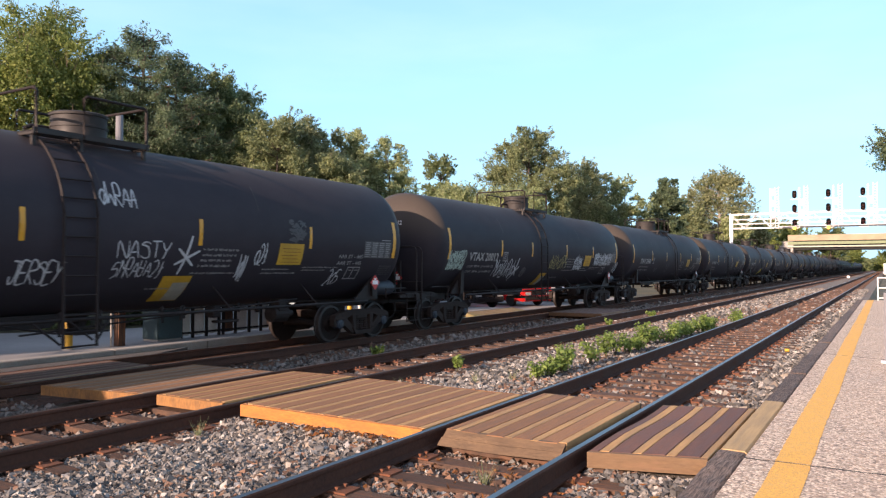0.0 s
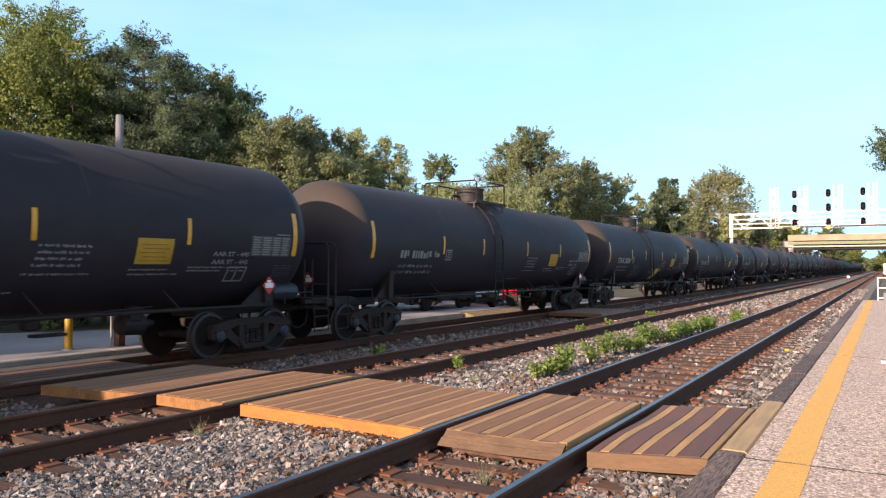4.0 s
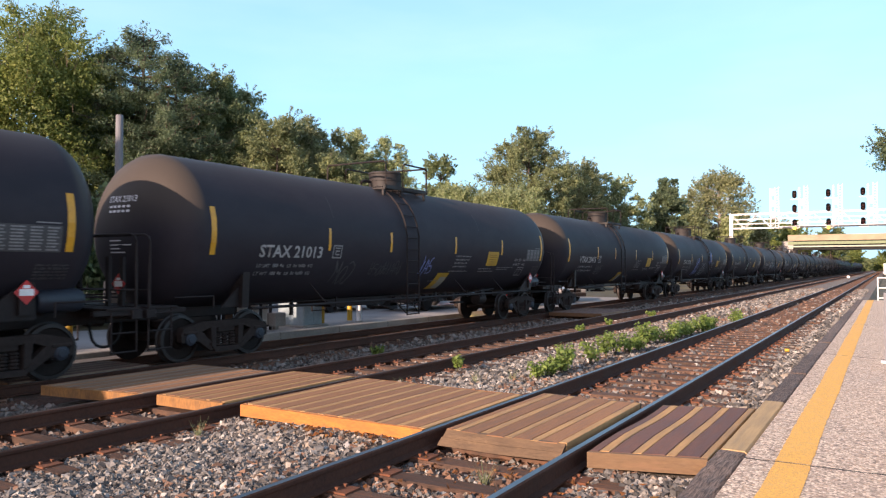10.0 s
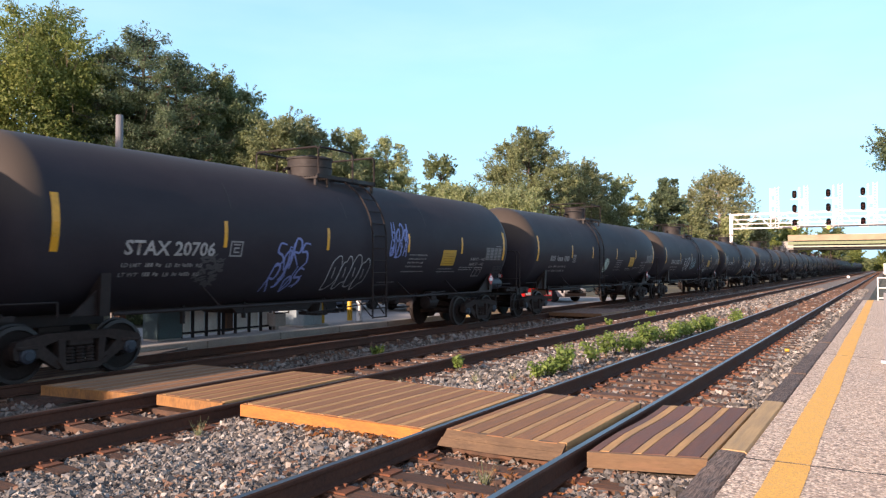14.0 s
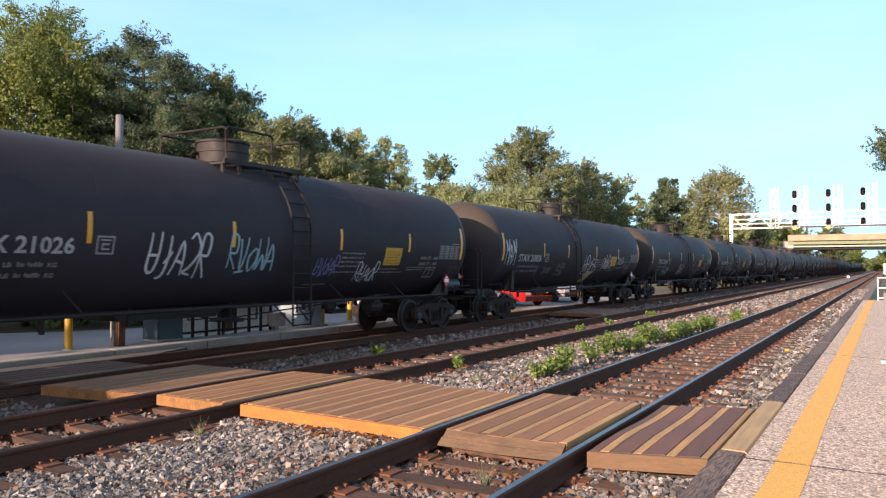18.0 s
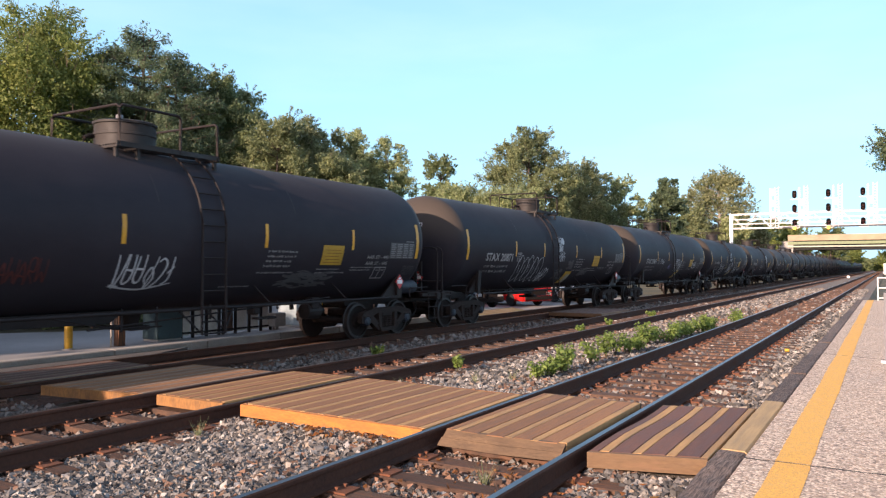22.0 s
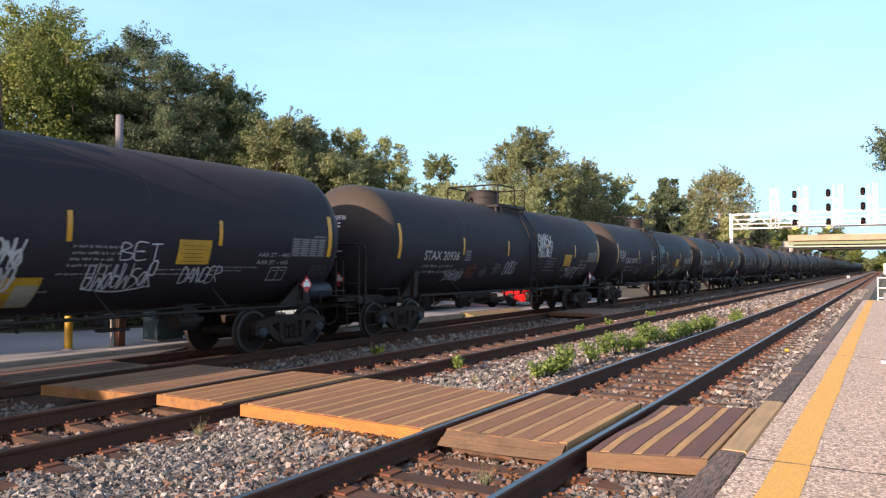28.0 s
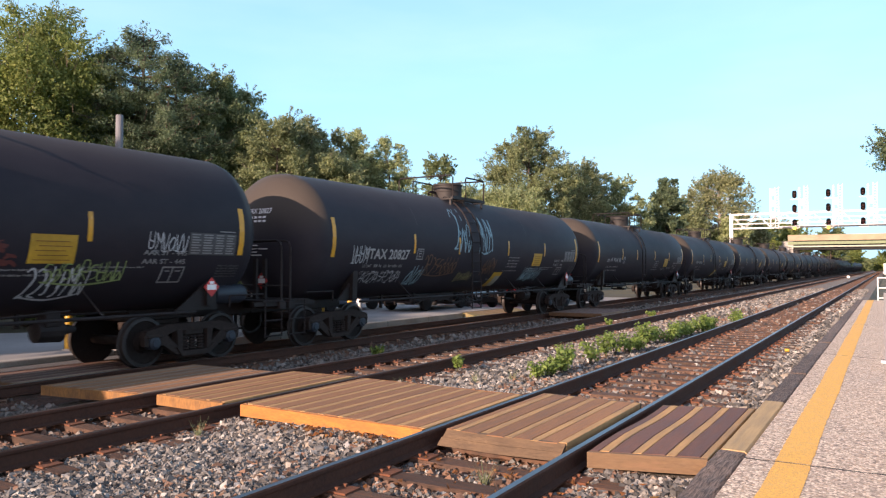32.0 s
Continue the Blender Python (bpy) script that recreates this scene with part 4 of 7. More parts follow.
    for s0, s1, z0, z1 in ((13.68, 14.17, 1.52, 1.545), (13.68, 14.17, 1.785, 1.81), (13.68, 13.71, 1.545, 1.785), (14.14, 14.17, 1.545, 1.785), (13.90, 13.93, 1.545, 1.785), (13.76, 13.86, 1.72, 1.74), (13.97, 14.10, 1.72, 1.74)):
        add_patch(bm, s0, s1, z0, z1, 0.007, 4)
    part("stencil_frame", bm, M_LETTER_DIM, car, "framed white stencil")
    text_lines("stencil_block", car, [(14.92, 15.46, z, 0.032) for z in (1.81, 1.76, 1.71, 1.66, 1.61)], M_GREYPANEL, "grey block of worn fine lettering", 6)
    gp = patch("data_panel", 14.16, 15.26, 2.02, 2.42, M_GREYPANEL, car, "grey data panel of fine print")
    bm = bmesh.new()
    rng = random.Random(4)
    for k in range(8):
        for a, c in ((14.20, 14.42), (14.47, 14.70), (14.76, 14.98), (15.02, 15.22)):
            add_patch(bm, a, c - rng.uniform(0, 0.06), 2.045 + k * 0.047, 2.068 + k * 0.047, 0.010, 1)
    add_patch(bm, 14.85, 15.24, 2.45, 2.47, 0.006, 1)
    tagged(part("fine_print", bm, M_LETTER_DIM, gp), kind="stuff")
    return car


def head_lettering(car, text):
    """The number and two fine rows on the dished end that faces the camera."""
    me = lettering(text, 0.12, 0.03)
    bm = bmesh.new()
    bm.from_mesh(me)
    bpy.data.meshes.remove(me)
    lo, hi = min(v.co.x for v in bm.verts), max(v.co.x for v in bm.verts)
    bmesh.ops.triangulate(bm, faces=bm.faces)
    for v in bm.verts:
        v.co.x = (v.co.x - lo) / (hi - lo) * 0.80
    for z in (-0.11, -0.20):
        for k in range(5):
            x = 0.04 + k * 0.13
            bm.faces.new([bm.verts.new((x + a, z + b, 0)) for a, b in ((0, 0), (0.09, 0), (0.09, 0.045), (0, 0.045))])
    for z, w in ((-0.74, 0.34), (-0.82, 0.62), (-0.89, 0.30), (-0.96, 0.44)):        # fine print lower down
        bm.faces.new([bm.verts.new((0.10 + a, z + b, 0)) for a, b in ((0, 0), (w, 0), (w, 0.022), (0, 0.022))])
    for v in bm.verts:
        x, z = -0.42 + v.co.x, 3.02 + v.co.y
        r2 = min(0.98, (x * x + (z - TANK_Z) ** 2) / TANK_R ** 2)
        v.co = Vector((x, -0.05 - 0.72 * math.sqrt(1 - r2) - 0.014 - v.co.z, z))
    for f in bm.faces:
        f.normal_update()
    return part("end_lettering", bm, M_WHITE, car, "small white lettering on the tank's end")


# the marks read on each car as it passes, by its place in the train
MARKS = {-3: "VTAX 20012", -2: "STAX 20403", 0: "STAX 20381", 1: "STAX 20679", 2: "STAX 21013", 3: "VTAX 20415", 4: "STAX 20706",
         6: "STAX 21026", 7: "STAX 20836", 8: "STAX 20661", 9: "STAX 20871", 10: "STAX 20865", 12: "STAX 20936", 13: "STAX 20776", 14: "STAX 20827"}
FIRST_CAR, LAST_CAR, LAST_NEAR = -5, 66, 30
CARS = {}


LONG_WALK = (-2, 1, 4, 6, 8, 12, 17, 18, 21, 23, 26, 27)


def build_train():
    makers = {}
    for n in range(FIRST_CAR, LAST_NEAR + 1):
        m = pose(TRAIN_X, train_at(0, n), TRAIN_Z)
        kind = n in LONG_WALK
        if kind not in makers:
            makers[kind] = CARS[n] = build_car(kind)
            for at in (0.85, 14.65):
                build_truck(CARS[n], at, WHEEL_TURN)
            CARS[n].matrix_basis = m
        else:
            CARS[n] = copy_thing(makers[kind], m)
    for n in (-4, 2, 7, 9, 10, 11, 13, 14, 16, 19, 20):
        back = 0.28 if n == 11 else 0.0
        patch("diagonal_panel", 8.56 - back, 9.20 - back, 1.18, 1.64, M_YELLOW, CARS[n], "dirty yellow panel low on the flank")
        patch("worn_patch", 8.83 - back, 9.185 - back, 1.195, 1.52, M_BUFF, CARS[n], "faded off-white half of the yellow panel", 0.010)
    for n in (-3, 3):
        dp = patch("diagonal_panel", 7.16, 7.78, 1.15, 1.59, M_YELLOW, CARS[n], "dirty yellow panel behind the ladder")
        patch("white_notice", 7.47, 7.76, 1.165, 1.47, M_LETTER, dp, "faded white half of the panel", 0.010)
    for n in range(-4, 17):
        mark = MARKS.get(n)
        if mark:
            letter_part("number_lettering", mark, 1.32, 3.25, 2.01, 0.25, M_LETTER, CARS[n], "large white lettering")
            head_lettering(CARS[n], mark)
        else:
            text_lines("number_lettering", CARS[n], [(1.32, 3.25, 2.04, 0.20)], M_LETTER_DIM, "large worn white lettering", 40 + n)


def build_far_cars():
    """Cars that stay far down the line: tank, dome, trucks and sill."""
    car = thing("tank_car", "black tank car, far down the line in the moving train", "tank car", group="tank cars of the train")
    build_tank(car, 24)
    bm = bmesh.new()
    add_lathe(bm, [(3.9, 0.46), (4.5, 0.46)], "z", (0, 7.75, 0), 10)
    part("valve_dome", bm, M_DOME, car)
    boxes("walkway", [(-0.98, 0.98, 6.35, 8.45, 3.86, 3.95)], M_DOME, car)
    boxes("stub_sill", [(-1.4, 1.4, -1.2, 1.4, 0.9, 1.1), (-1.4, 1.4, 14.1, 16.7, 0.9, 1.1)], M_BLACK, car)
    for s in (0.85, 14.65):
        bm = bmesh.new()
        for k in (-0.889, 0.889):
            for x in (-0.8, 0.68):
                add_lathe(bm, [(x, WHEEL_R), (x + 0.12, WHEEL_R)], "x", (0, s + k, WHEEL_R), 12)
        add_box(bm, -1.08, 1.08, s - 0.9, s + 0.9, 0.45, 0.65)
        part("truck", bm, M_TRUCK, car)
    for s in (0.11, 3.48, 5.90, 9.18, 12.33, 15.40):
        patch("reflective_stripe", s - 0.06, s + 0.06, 2.15, 2.7, M_AMBER, car)
    for n in range(LAST_NEAR + 1, LAST_CAR + 1):
        m = pose(TRAIN_X, train_at(0, n), TRAIN_Z)
        CARS[n] = car if n == LAST_NEAR + 1 else copy_thing(car, m)
        CARS[n].matrix_basis = m


build_train()
build_far_cars()

# ---------------------------------------------------------------- the plank crossing, the platform and its edge


def add_plank(bm, xa, xb, ya, yb, top, thick, rise, steps=7):
    """A plank along the track: ya and yb are its ends at (left, right) edges, rise(y share) bends it."""
    rings = []
    for k in range(steps + 1):
        f = k / steps
        y0, y1 = ya[0] + (yb[0] - ya[0]) * f, ya[1] + (yb[1] - ya[1]) * f
        zl, zr = top + rise(xa, f), top + rise(xb, f)
        e = 0.005
        rings.append([bm.verts.new(p) for p in ((xa, y0, zl - thick), (xa, y0, zl - e), (xa + e, y0, zl), (xb - e, y1, zr), (xb, y1, zr - e), (xb, y1, zr - thick))])
    for a, b in zip(rings, rings[1:]):
        for k in range(6):
            bm.faces.new((a[k], a[(k + 1) % 6], b[(k + 1) % 6], b[k]))
    bm.faces.new(rings[0])
    bm.faces.new(rings[-1][::-1])


def build_panel(label, x0, x1, near, far, top, end_mat, plank=M_PLANK, light_plank=M_PLANK_LIGHT, ramp=False, thick=0.115, last=0.085, rise=None, gap=0.003):
    """A crossing panel of planks laid along the track: brown boards and narrow yellow strips from x1 down to x0, with a board across each end.
    near and far: where the ends lie at the left and the right edge. last: the width of the strip along the right edge."""
    panel = thing("crossing_panel", label, "plank crossing", (0, 0, 0), group="panels of the plank crossing")
    rng = random.Random(label)
    rise = rise or (lambda x, f: 0.0)

    def end_y(pair, x):
        return pair[0] + (pair[1] - pair[0]) * (x - x0) / (x1 - x0)
    right, light = x1, True
    width = last
    while right > x0 + 0.02:
        left = max(x0, right - width)
        lift, slip, tilt = rng.uniform(-0.003, 0.003), rng.uniform(-0.010, 0.010), rng.uniform(-0.003, 0.003)
        bm = bmesh.new()
        ya = [end_y(near, x) + 0.052 + slip for x in (left, right)]
        yb = [end_y(far, x) - 0.052 + slip for x in (left, right)]
        add_plank(bm, left + gap, right - gap, ya, yb, top + lift, thick, lambda x, f: rise(x, f) + tilt * (f - 0.5))
        part("plank", bm, light_plank if light else plank, panel)
        right, light = left, not light
        width = 0.085 * rng.uniform(0.92, 1.08) if light else 0.18 * rng.uniform(0.97, 1.03)
    if ramp:        # two sloping boards make a ramp at the near end
        for k in (0, 1):
            bm = bmesh.new()
            za, zb = top - 0.004 - 0.062 * k, top - 0.064 - 0.062 * k
            ends = []
            for i, x in enumerate((x0 + 0.01 - 0.012 * k, (x0 + x1) / 2, x1 - 0.01)):
                sag = 0.010 * (i == 1)
                ya, yb = end_y(near, x) + 0.05 - 0.085 * k, end_y(near, x) - 0.035 - 0.085 * k
                ends.append([bm.verts.new((x, y, z - sag)) for y, z in ((ya + 0.05, za), (ya, za), (yb, zb), (yb + 0.05, zb))])
            for a, b in zip(ends, ends[1:]):
                for j in range(4):
                    bm.faces.new((a[j], a[(j + 1) % 4], b[(j + 1) % 4], b[j]))
            bm.faces.new(ends[0])
            bm.faces.new(ends[-1][::-1])
            part("ramp_board", bm, end_mat, panel, "sloping board of pale weathered wood")
    for pair, inward in ((near, 1), (far, -1)):
        if ramp and inward > 0:
            continue
        bm = bmesh.new()
        rows = []
        for i in range(9):
            x = x0 + (x1 - x0) * i / 8
            y, z, f = end_y(pair, x), top - 0.004 + rise(x, 0.0 if inward > 0 else 1.0), rng.uniform(-0.004, 0.004)
            rows.append([bm.verts.new(p) for p in ((x, y + f, z - thick - 0.018), (x, y + f, z - 0.005), (x, y + f + inward * 0.006, z), (x, y + inward * 0.05, z), (x, y + inward * 0.05, z - thick - 0.018))])
        for a, b in zip(rows, rows[1:]):
            for j in range(5):
                bm.faces.new((a[j], a[(j + 1) % 5], b[(j + 1) % 5], b[j]))
        bm.faces.new(rows[0])
        bm.faces.new(rows[-1][::-1])
        part("end_board", bm, end_mat, panel, "board across the panel's end")
    y0, y1 = max(near), min(far)
    boxes("bearer", [(x0 + 0.05, x1 - 0.05, y, y + 0.12, top - thick - 0.12, top - thick - 0.006) for y in (y0 + 0.3, (y0 + y1) / 2, y1 - 0.4)], M_TIE, panel)
    return panel


def build_crossing():
    build_panel("brown and yellow plank panel with a bright cut end", -6.47, -3.93, (6.27, 6.20), (8.68, 8.56), 0.0, M_PLANK_END)
    build_panel("brown and yellow plank panel between two rails", -3.72, -2.48, (6.255, 6.275), (8.74, 8.68), 0.012, M_PLANK_OLD, ramp=True, rise=lambda x, f: -0.012 * math.sin((x + 3.72) / 1.24 * math.pi) * (1 - f))
    build_panel("dark plank panel with yellow strips beside the platform", -2.225, -1.288, (6.14, 6.40), (8.66, 9.00), 0.012, M_PLANK_SIDE, plank=M_PLANK_DARK, last=0.065, rise=lambda x, f: 0.013 * math.sin(f * 2 * math.pi) * min(1.0, max(0.0, (-1.35 - x) / 0.6)))
    build_panel("brown plank panel between two dull rails", -8.14, -6.94, (6.43, 6.43), (9.00, 9.05), -0.055, M_PLANK_WORN_END, gap=0.009)
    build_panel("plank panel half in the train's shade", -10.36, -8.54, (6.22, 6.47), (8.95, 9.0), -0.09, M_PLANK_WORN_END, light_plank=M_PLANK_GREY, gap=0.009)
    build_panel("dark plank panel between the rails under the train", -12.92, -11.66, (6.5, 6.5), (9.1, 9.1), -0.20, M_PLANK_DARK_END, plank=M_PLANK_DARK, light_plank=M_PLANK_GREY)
    build_panel("weathered plank panel at a farther crossing", -11.30, -9.2, (27.0, 27.0), (30.6, 30.6), -0.14, M_PLANK_DARK_END, plank=M_PLANK_DARK, light_plank=M_PLANK_GREY)


def build_platform():
    plat = thing("platform", "low platform of pale pebbly concrete slabs with a yellow line", "platform", kind="structure")
    joints = [-8.0, -1.9, 6.57, 14.85, 23.5, 32.0, 41.5]
    rng = random.Random(77)

    def joint_skew(y):
        return -2.2 if abs(y - 14.85) < 0.1 else 0.0
    for y0, y1 in zip(joints, joints[1:]):
        bm = bmesh.new()
        ragged = [[0.0] + [rng.uniform(-0.012, 0.012) for _ in range(11)] + [0.0] for _ in (0, 1)]
        near = [(-1.03 + 4.23 * k / 12, y0 + joint_skew(y0) * (k / 12 - 0.2) + 0.002 + ragged[0][k] * 0.1) for k in range(13)]
        far = [(-1.03 + 4.23 * k / 12, y1 + joint_skew(y1) * (k / 12 - 0.2) - 0.002 + ragged[1][k] * 0.1) for k in range(13)]
        add_prism(bm, near + far[::-1], "z", -0.42, 0.018)
        part("slab", bm, M_SLAB, plat)
        bm = bmesh.new()
        k1 = joint_skew(y1)
        bead = []
        for k in range(61):
            x, y, w = -1.03 + 4.23 * k / 60, y1 + k1 * (k / 60 - 0.2) + rng.uniform(-0.010, 0.010), 0.014 + rng.uniform(-0.005, 0.008)
            bead.append([bm.verts.new(p) for p in ((x, y - w, 0.012), (x, y - w * 0.6, 0.0212), (x, y + w * 0.6, 0.0212), (x, y + w, 0.012))])
        for a, b in zip(bead, bead[1:]):
            for k in range(4):
                bm.faces.new((a[k], a[(k + 1) % 4], b[(k + 1) % 4], b[k]))
        bm.faces.new(bead[0])
        bm.faces.new(bead[-1][::-1])
        part("joint_filler", bm, M_CORE, plat, "dark joint between slabs")
    rng = random.Random(21)
    for y0, y1 in ((-8.0, 6.565), (6.595, 15.055), (15.085, 23.48), (23.52, 31.97), (32.03, 41.4)):
        n = int((y1 - y0) / 0.12)
        rows = []
        bm = bmesh.new()
        for k in range(n + 1):
            y = y0 + (y1 - y0) * k / n
            drift = 0.005 * math.sin(y * 1.3) - 0.001 * y
            rows.append((bm.verts.new((-0.795 + drift + rng.uniform(-0.005, 0.005), y, 0.0222)), bm.verts.new((-0.535 + drift + rng.uniform(-0.005, 0.005), y, 0.0222))))
        for a, c in zip(rows, rows[1:]):
            bm.faces.new((a[0], a[1], c[1], c[0]))
        part("yellow_line", bm, M_YELLOW_LINE, plat, "broad yellow safety line with worn edges")
    edge = thing("edge_timber", "row of old dark timbers along the platform's edge", "platform edge", kind="structure")
    y = -6.4
    rng = random.Random(5)
    for length in (2.6, 2.7, 2.65, 2.63, 2.65, 2.73, 2.7, 2.7, 2.7, 2.7, 2.7, 2.7, 2.7, 2.7, 2.7, 2.7, 2.7, 2.7):
        bm = bmesh.new()
        fresh = abs(y - 6.83) < 0.5
        wear = 0.003 if fresh else 0.014
        n, top_z, in_x = max(4, int(length / 0.14)), 0.012 + rng.uniform(-0.008, 0.006), -1.283 + rng.uniform(-0.008, 0.008)
        rings = []
        for k in range(n + 1):
            yy = y + 0.006 + (length - 0.012) * k / n
            j = [rng.uniform(-wear, wear) for _ in range(5)]
            rings.append([bm.verts.new(p) for p in ((in_x + j[0], yy, -0.22), (in_x + j[0], yy, top_z - 0.02 + j[1]), (in_x + 0.02 + j[2], yy, top_z + j[1] * 0.4),
                                                    (-1.065 + j[3], yy, top_z + j[4] * 0.4), (-1.048 + 0.3 * j[3], yy, top_z - 0.018), (-1.048, yy, -0.22))])
        for a, c in zip(rings, rings[1:]):
            for k in range(6):
                bm.faces.new((a[k], a[(k + 1) % 6], c[(k + 1) % 6], c[k]))
        bm.faces.new(rings[0])
        bm.faces.new(rings[-1][::-1])
        part("timber", bm, M_TIMBER_NEW if fresh else M_TIMBER_DARK, edge, "fresh pale timber" if fresh else "")
        y += length


LOT_LOW = -0.37


def build_far_side():
    lot = thing("parking_lot", "pale asphalt car park behind a concrete kerb", "car park", kind="structure")
    bm = bmesh.new()
    add_prism(bm, [(-14.32, -30.0), (-14.32, 29.4), (-26.0, 29.4), (-26.0, 22.0), (-18.5, 15.2), (-18.8, 13.7), (-19.3, 12.3), (-20.4, 11.0), (-23.5, 8.0), (-23.5, -30.0)], "z", -0.45, -0.165)
    part("asphalt", bm, M_ASPHALT, lot)
    bm = bmesh.new()        # it falls away to a lower part
    add_prism(bm, [(29.4, -0.165), (30.6, LOT_LOW), (48.0, LOT_LOW), (48.0, -0.55), (29.4, -0.55)], "x", -26.0, -14.32)
    part("lower_asphalt", bm, M_ASPHALT, lot, "lower part of the car park")
    bm = bmesh.new()        # worn asphalt apron that runs from the kerb down to the crossing
    add_prism(bm, [(-13.998, 3.0), (-13.12, 3.0), (-13.08, 7.0), (-13.02, 9.45), (-13.4, 10.4), (-13.998, 11.9)], "z", -0.50, -0.262)
    part("apron", bm, M_APRON, lot, "worn asphalt apron beside the crossing")
    for k in range(16):
        boxes("kerb_stone", [(-14.30, -14.0, -15 + k * 2.5 + 0.006, -15 + (k + 1) * 2.5 - 0.006, -0.45, -0.15)], M_CONCRETE, lot, bevel=0.02)


build_crossing()
build_platform()
build_far_side()

# ---------------------------------------------------------------- trees


def add_leaves(rng, centres, radii, per, size, flat=0.75, corners=3, slim=0.6, up=0.35):
    """Leaves as small blades scattered in clumps, of three or four corners."""
    n = len(centres) * per
    way = rng.normal(size=(n, 3))
    way /= np.linalg.norm(way, axis=1, keepdims=True)
    dist = rng.random(n) ** 0.45
    c = np.repeat(centres, per, 0) + way * (dist * np.repeat(radii, per))[:, None] * np.array([1, 1, flat])
    # leaves lie on the outside of their clump, loosely turned outwards and up
    out = way + rng.normal(0, 0.45, (n, 3)) + np.array([0, 0, up])
    a = np.cross(out, rng.normal(size=(n, 3)))
    a /= np.linalg.norm(a, axis=1, keepdims=True) + 1e-9
    b = np.cross(a, out)
    b /= np.linalg.norm(b, axis=1, keepdims=True) + 1e-9
    s = size * rng.uniform(0.6, 1.3, (n, 1))
    a, b = a * s, b * s * slim
    if corners == 3:
        v = np.stack([c - a, c + a * 0.7 - b, c + a * 0.8 + b], 1)
    else:
        v = np.stack([c - a, c - b * 0.9 + a * 0.1, c + a, c + b * 0.9 + a * 0.1], 1)
    return v.reshape(-1, 3)


def build_tree(label, at, height, spread, leaf, bark=M_BARK, seed=1, leaves=30000, size=0.09, bare=0.25, category="tree", boughs=34, upright=0.0, trunk_r=None, airy=0.0, knot=1.0, name="tree"):
    """A broad-leaved tree: a tapered trunk, limbs that carry boughs, and each bough a ragged mass of leaf clumps with gaps between.
    upright: how far the boughs draw up into pointed shoots; airy: how much of the crown is open."""
    rng = np.random.default_rng(seed)
    tree = thing(name, label, category, at)
    r0 = trunk_r or 0.018 * height + 0.04
    bm = bmesh.new()
    lean = rng.normal(0, 0.02, 2) * height

    def axis(k):
        return Vector((lean[0] * k, lean[1] * k, height * 0.86 * k))
    add_tube(bm, [axis(k) for k in np.linspace(0, 1, 8)], r0, 9, r0 * 0.12)
    crown_low, crown_high = height * bare, height
    mid, half = (crown_low + crown_high) / 2, (crown_high - crown_low) / 2
    centres, radii = [], []
    tries = 0
    while len(centres) < boughs and tries < 4000:
        tries += 1
        u = rng.normal(size=3)
        u /= np.linalg.norm(u)
        k = 0.30 + 0.62 * rng.random() ** 0.6
        r = spread * rng.uniform(0.20, 0.36) * knot
        wide = 1.0 - 0.25 * max(0.0, -u[2])
        p = Vector((u[0] * k * spread * wide, u[1] * k * spread * wide, mid + u[2] * (half - 0.75 * r) * (0.65 + 0.35 * rng.random())))
        if len(centres) < 4:        # the crown's top
            p = Vector((spread * 0.30 * math.cos(2.1 * len(centres) + seed), spread * 0.30 * math.sin(2.1 * len(centres) + seed), height - r * (0.95 + 0.35 * len(centres))))
        p.x += lean[0] * p.z / height
        p.y += lean[1] * p.z / height
        if any((p - q).length < 0.45 * (r + s) for q, s in zip(centres, radii)):
            if rng.random() < 0.7 and len(centres) >= 4:
                continue
        centres.append(p)
        radii.append(r)
    pts, rads, dense = [], [], []
    for p, r in zip(centres, radii):
        k = max(bare * 0.6, min(0.92, (p.z - 0.35 * math.hypot(p.x, p.y)) / (height * 0.86)))
        base = axis(k)
        bend = base.lerp(p, 0.55) + Vector((0, 0, -0.06 * r))
        add_tube(bm, [base, bend, p], r0 * 0.34 * (1.1 - k * 0.7), 5, r0 * 0.05)
        # clumps over the upper shell of the bough
        low = p.z < height * 0.42
        for _ in range(10 if low else 20):
            u = rng.normal(size=3)
            u[2] += 0.35
            u /= np.linalg.norm(u)
            f = rng.uniform(0.45, 1.05)
            q = p + Vector((u[0] * r * f, u[1] * r * f, u[2] * r * f * (0.75 + upright)))
            if airy and noise.noise(q * 0.8 + Vector((seed, 0, 0))) < airy - 0.5:
                continue
            pts.append(q)
            rads.append(r * rng.uniform(0.34, 0.62))
            dense.append(0.55 if low else 1.0)
        # shoots that stand out of the outline
        for _ in range(5):
            u = rng.normal(size=3)
            u[2] = abs(u[2]) * (1.0 + 3.0 * upright) + 0.2
            out = Vector((p.x, p.y, 0))
            out = out.normalized() if out.length > 0.1 else Vector((0, 0, 1))
            u = (Vector(u).normalized() + out * (0.6 - 0.5 * upright)).normalized()
            tip = p + u * r * rng.uniform(1.15, 1.5)
            add_tube(bm, [p + u * r * 0.6, tip], 0.018, 3, 0.008, caps=False)
            for f in (0.80, 0.92, 1.0):
                pts.append(p.lerp(tip, f))
                rads.append(r * rng.uniform(0.10, 0.18))
                dense.append(0.30)
    part("trunk", bm, bark, tree, smooth=True)
    weight = np.array([d * q ** 1.6 for d, q in zip(dense, rads)])
    count = np.maximum(5, np.round(leaves * weight / weight.sum())).astype(int)
    c, rad = np.array(pts), np.array(rads)
    v = add_leaves(rng, np.repeat(c, count, 0), np.repeat(rad, count), 1, size * 0.9, 0.8)
    part("crown", mesh_from("crown", v, np.arange(len(v)).reshape(-1, 3), leaf), leaf, tree, "crown of leaves")
    return tree


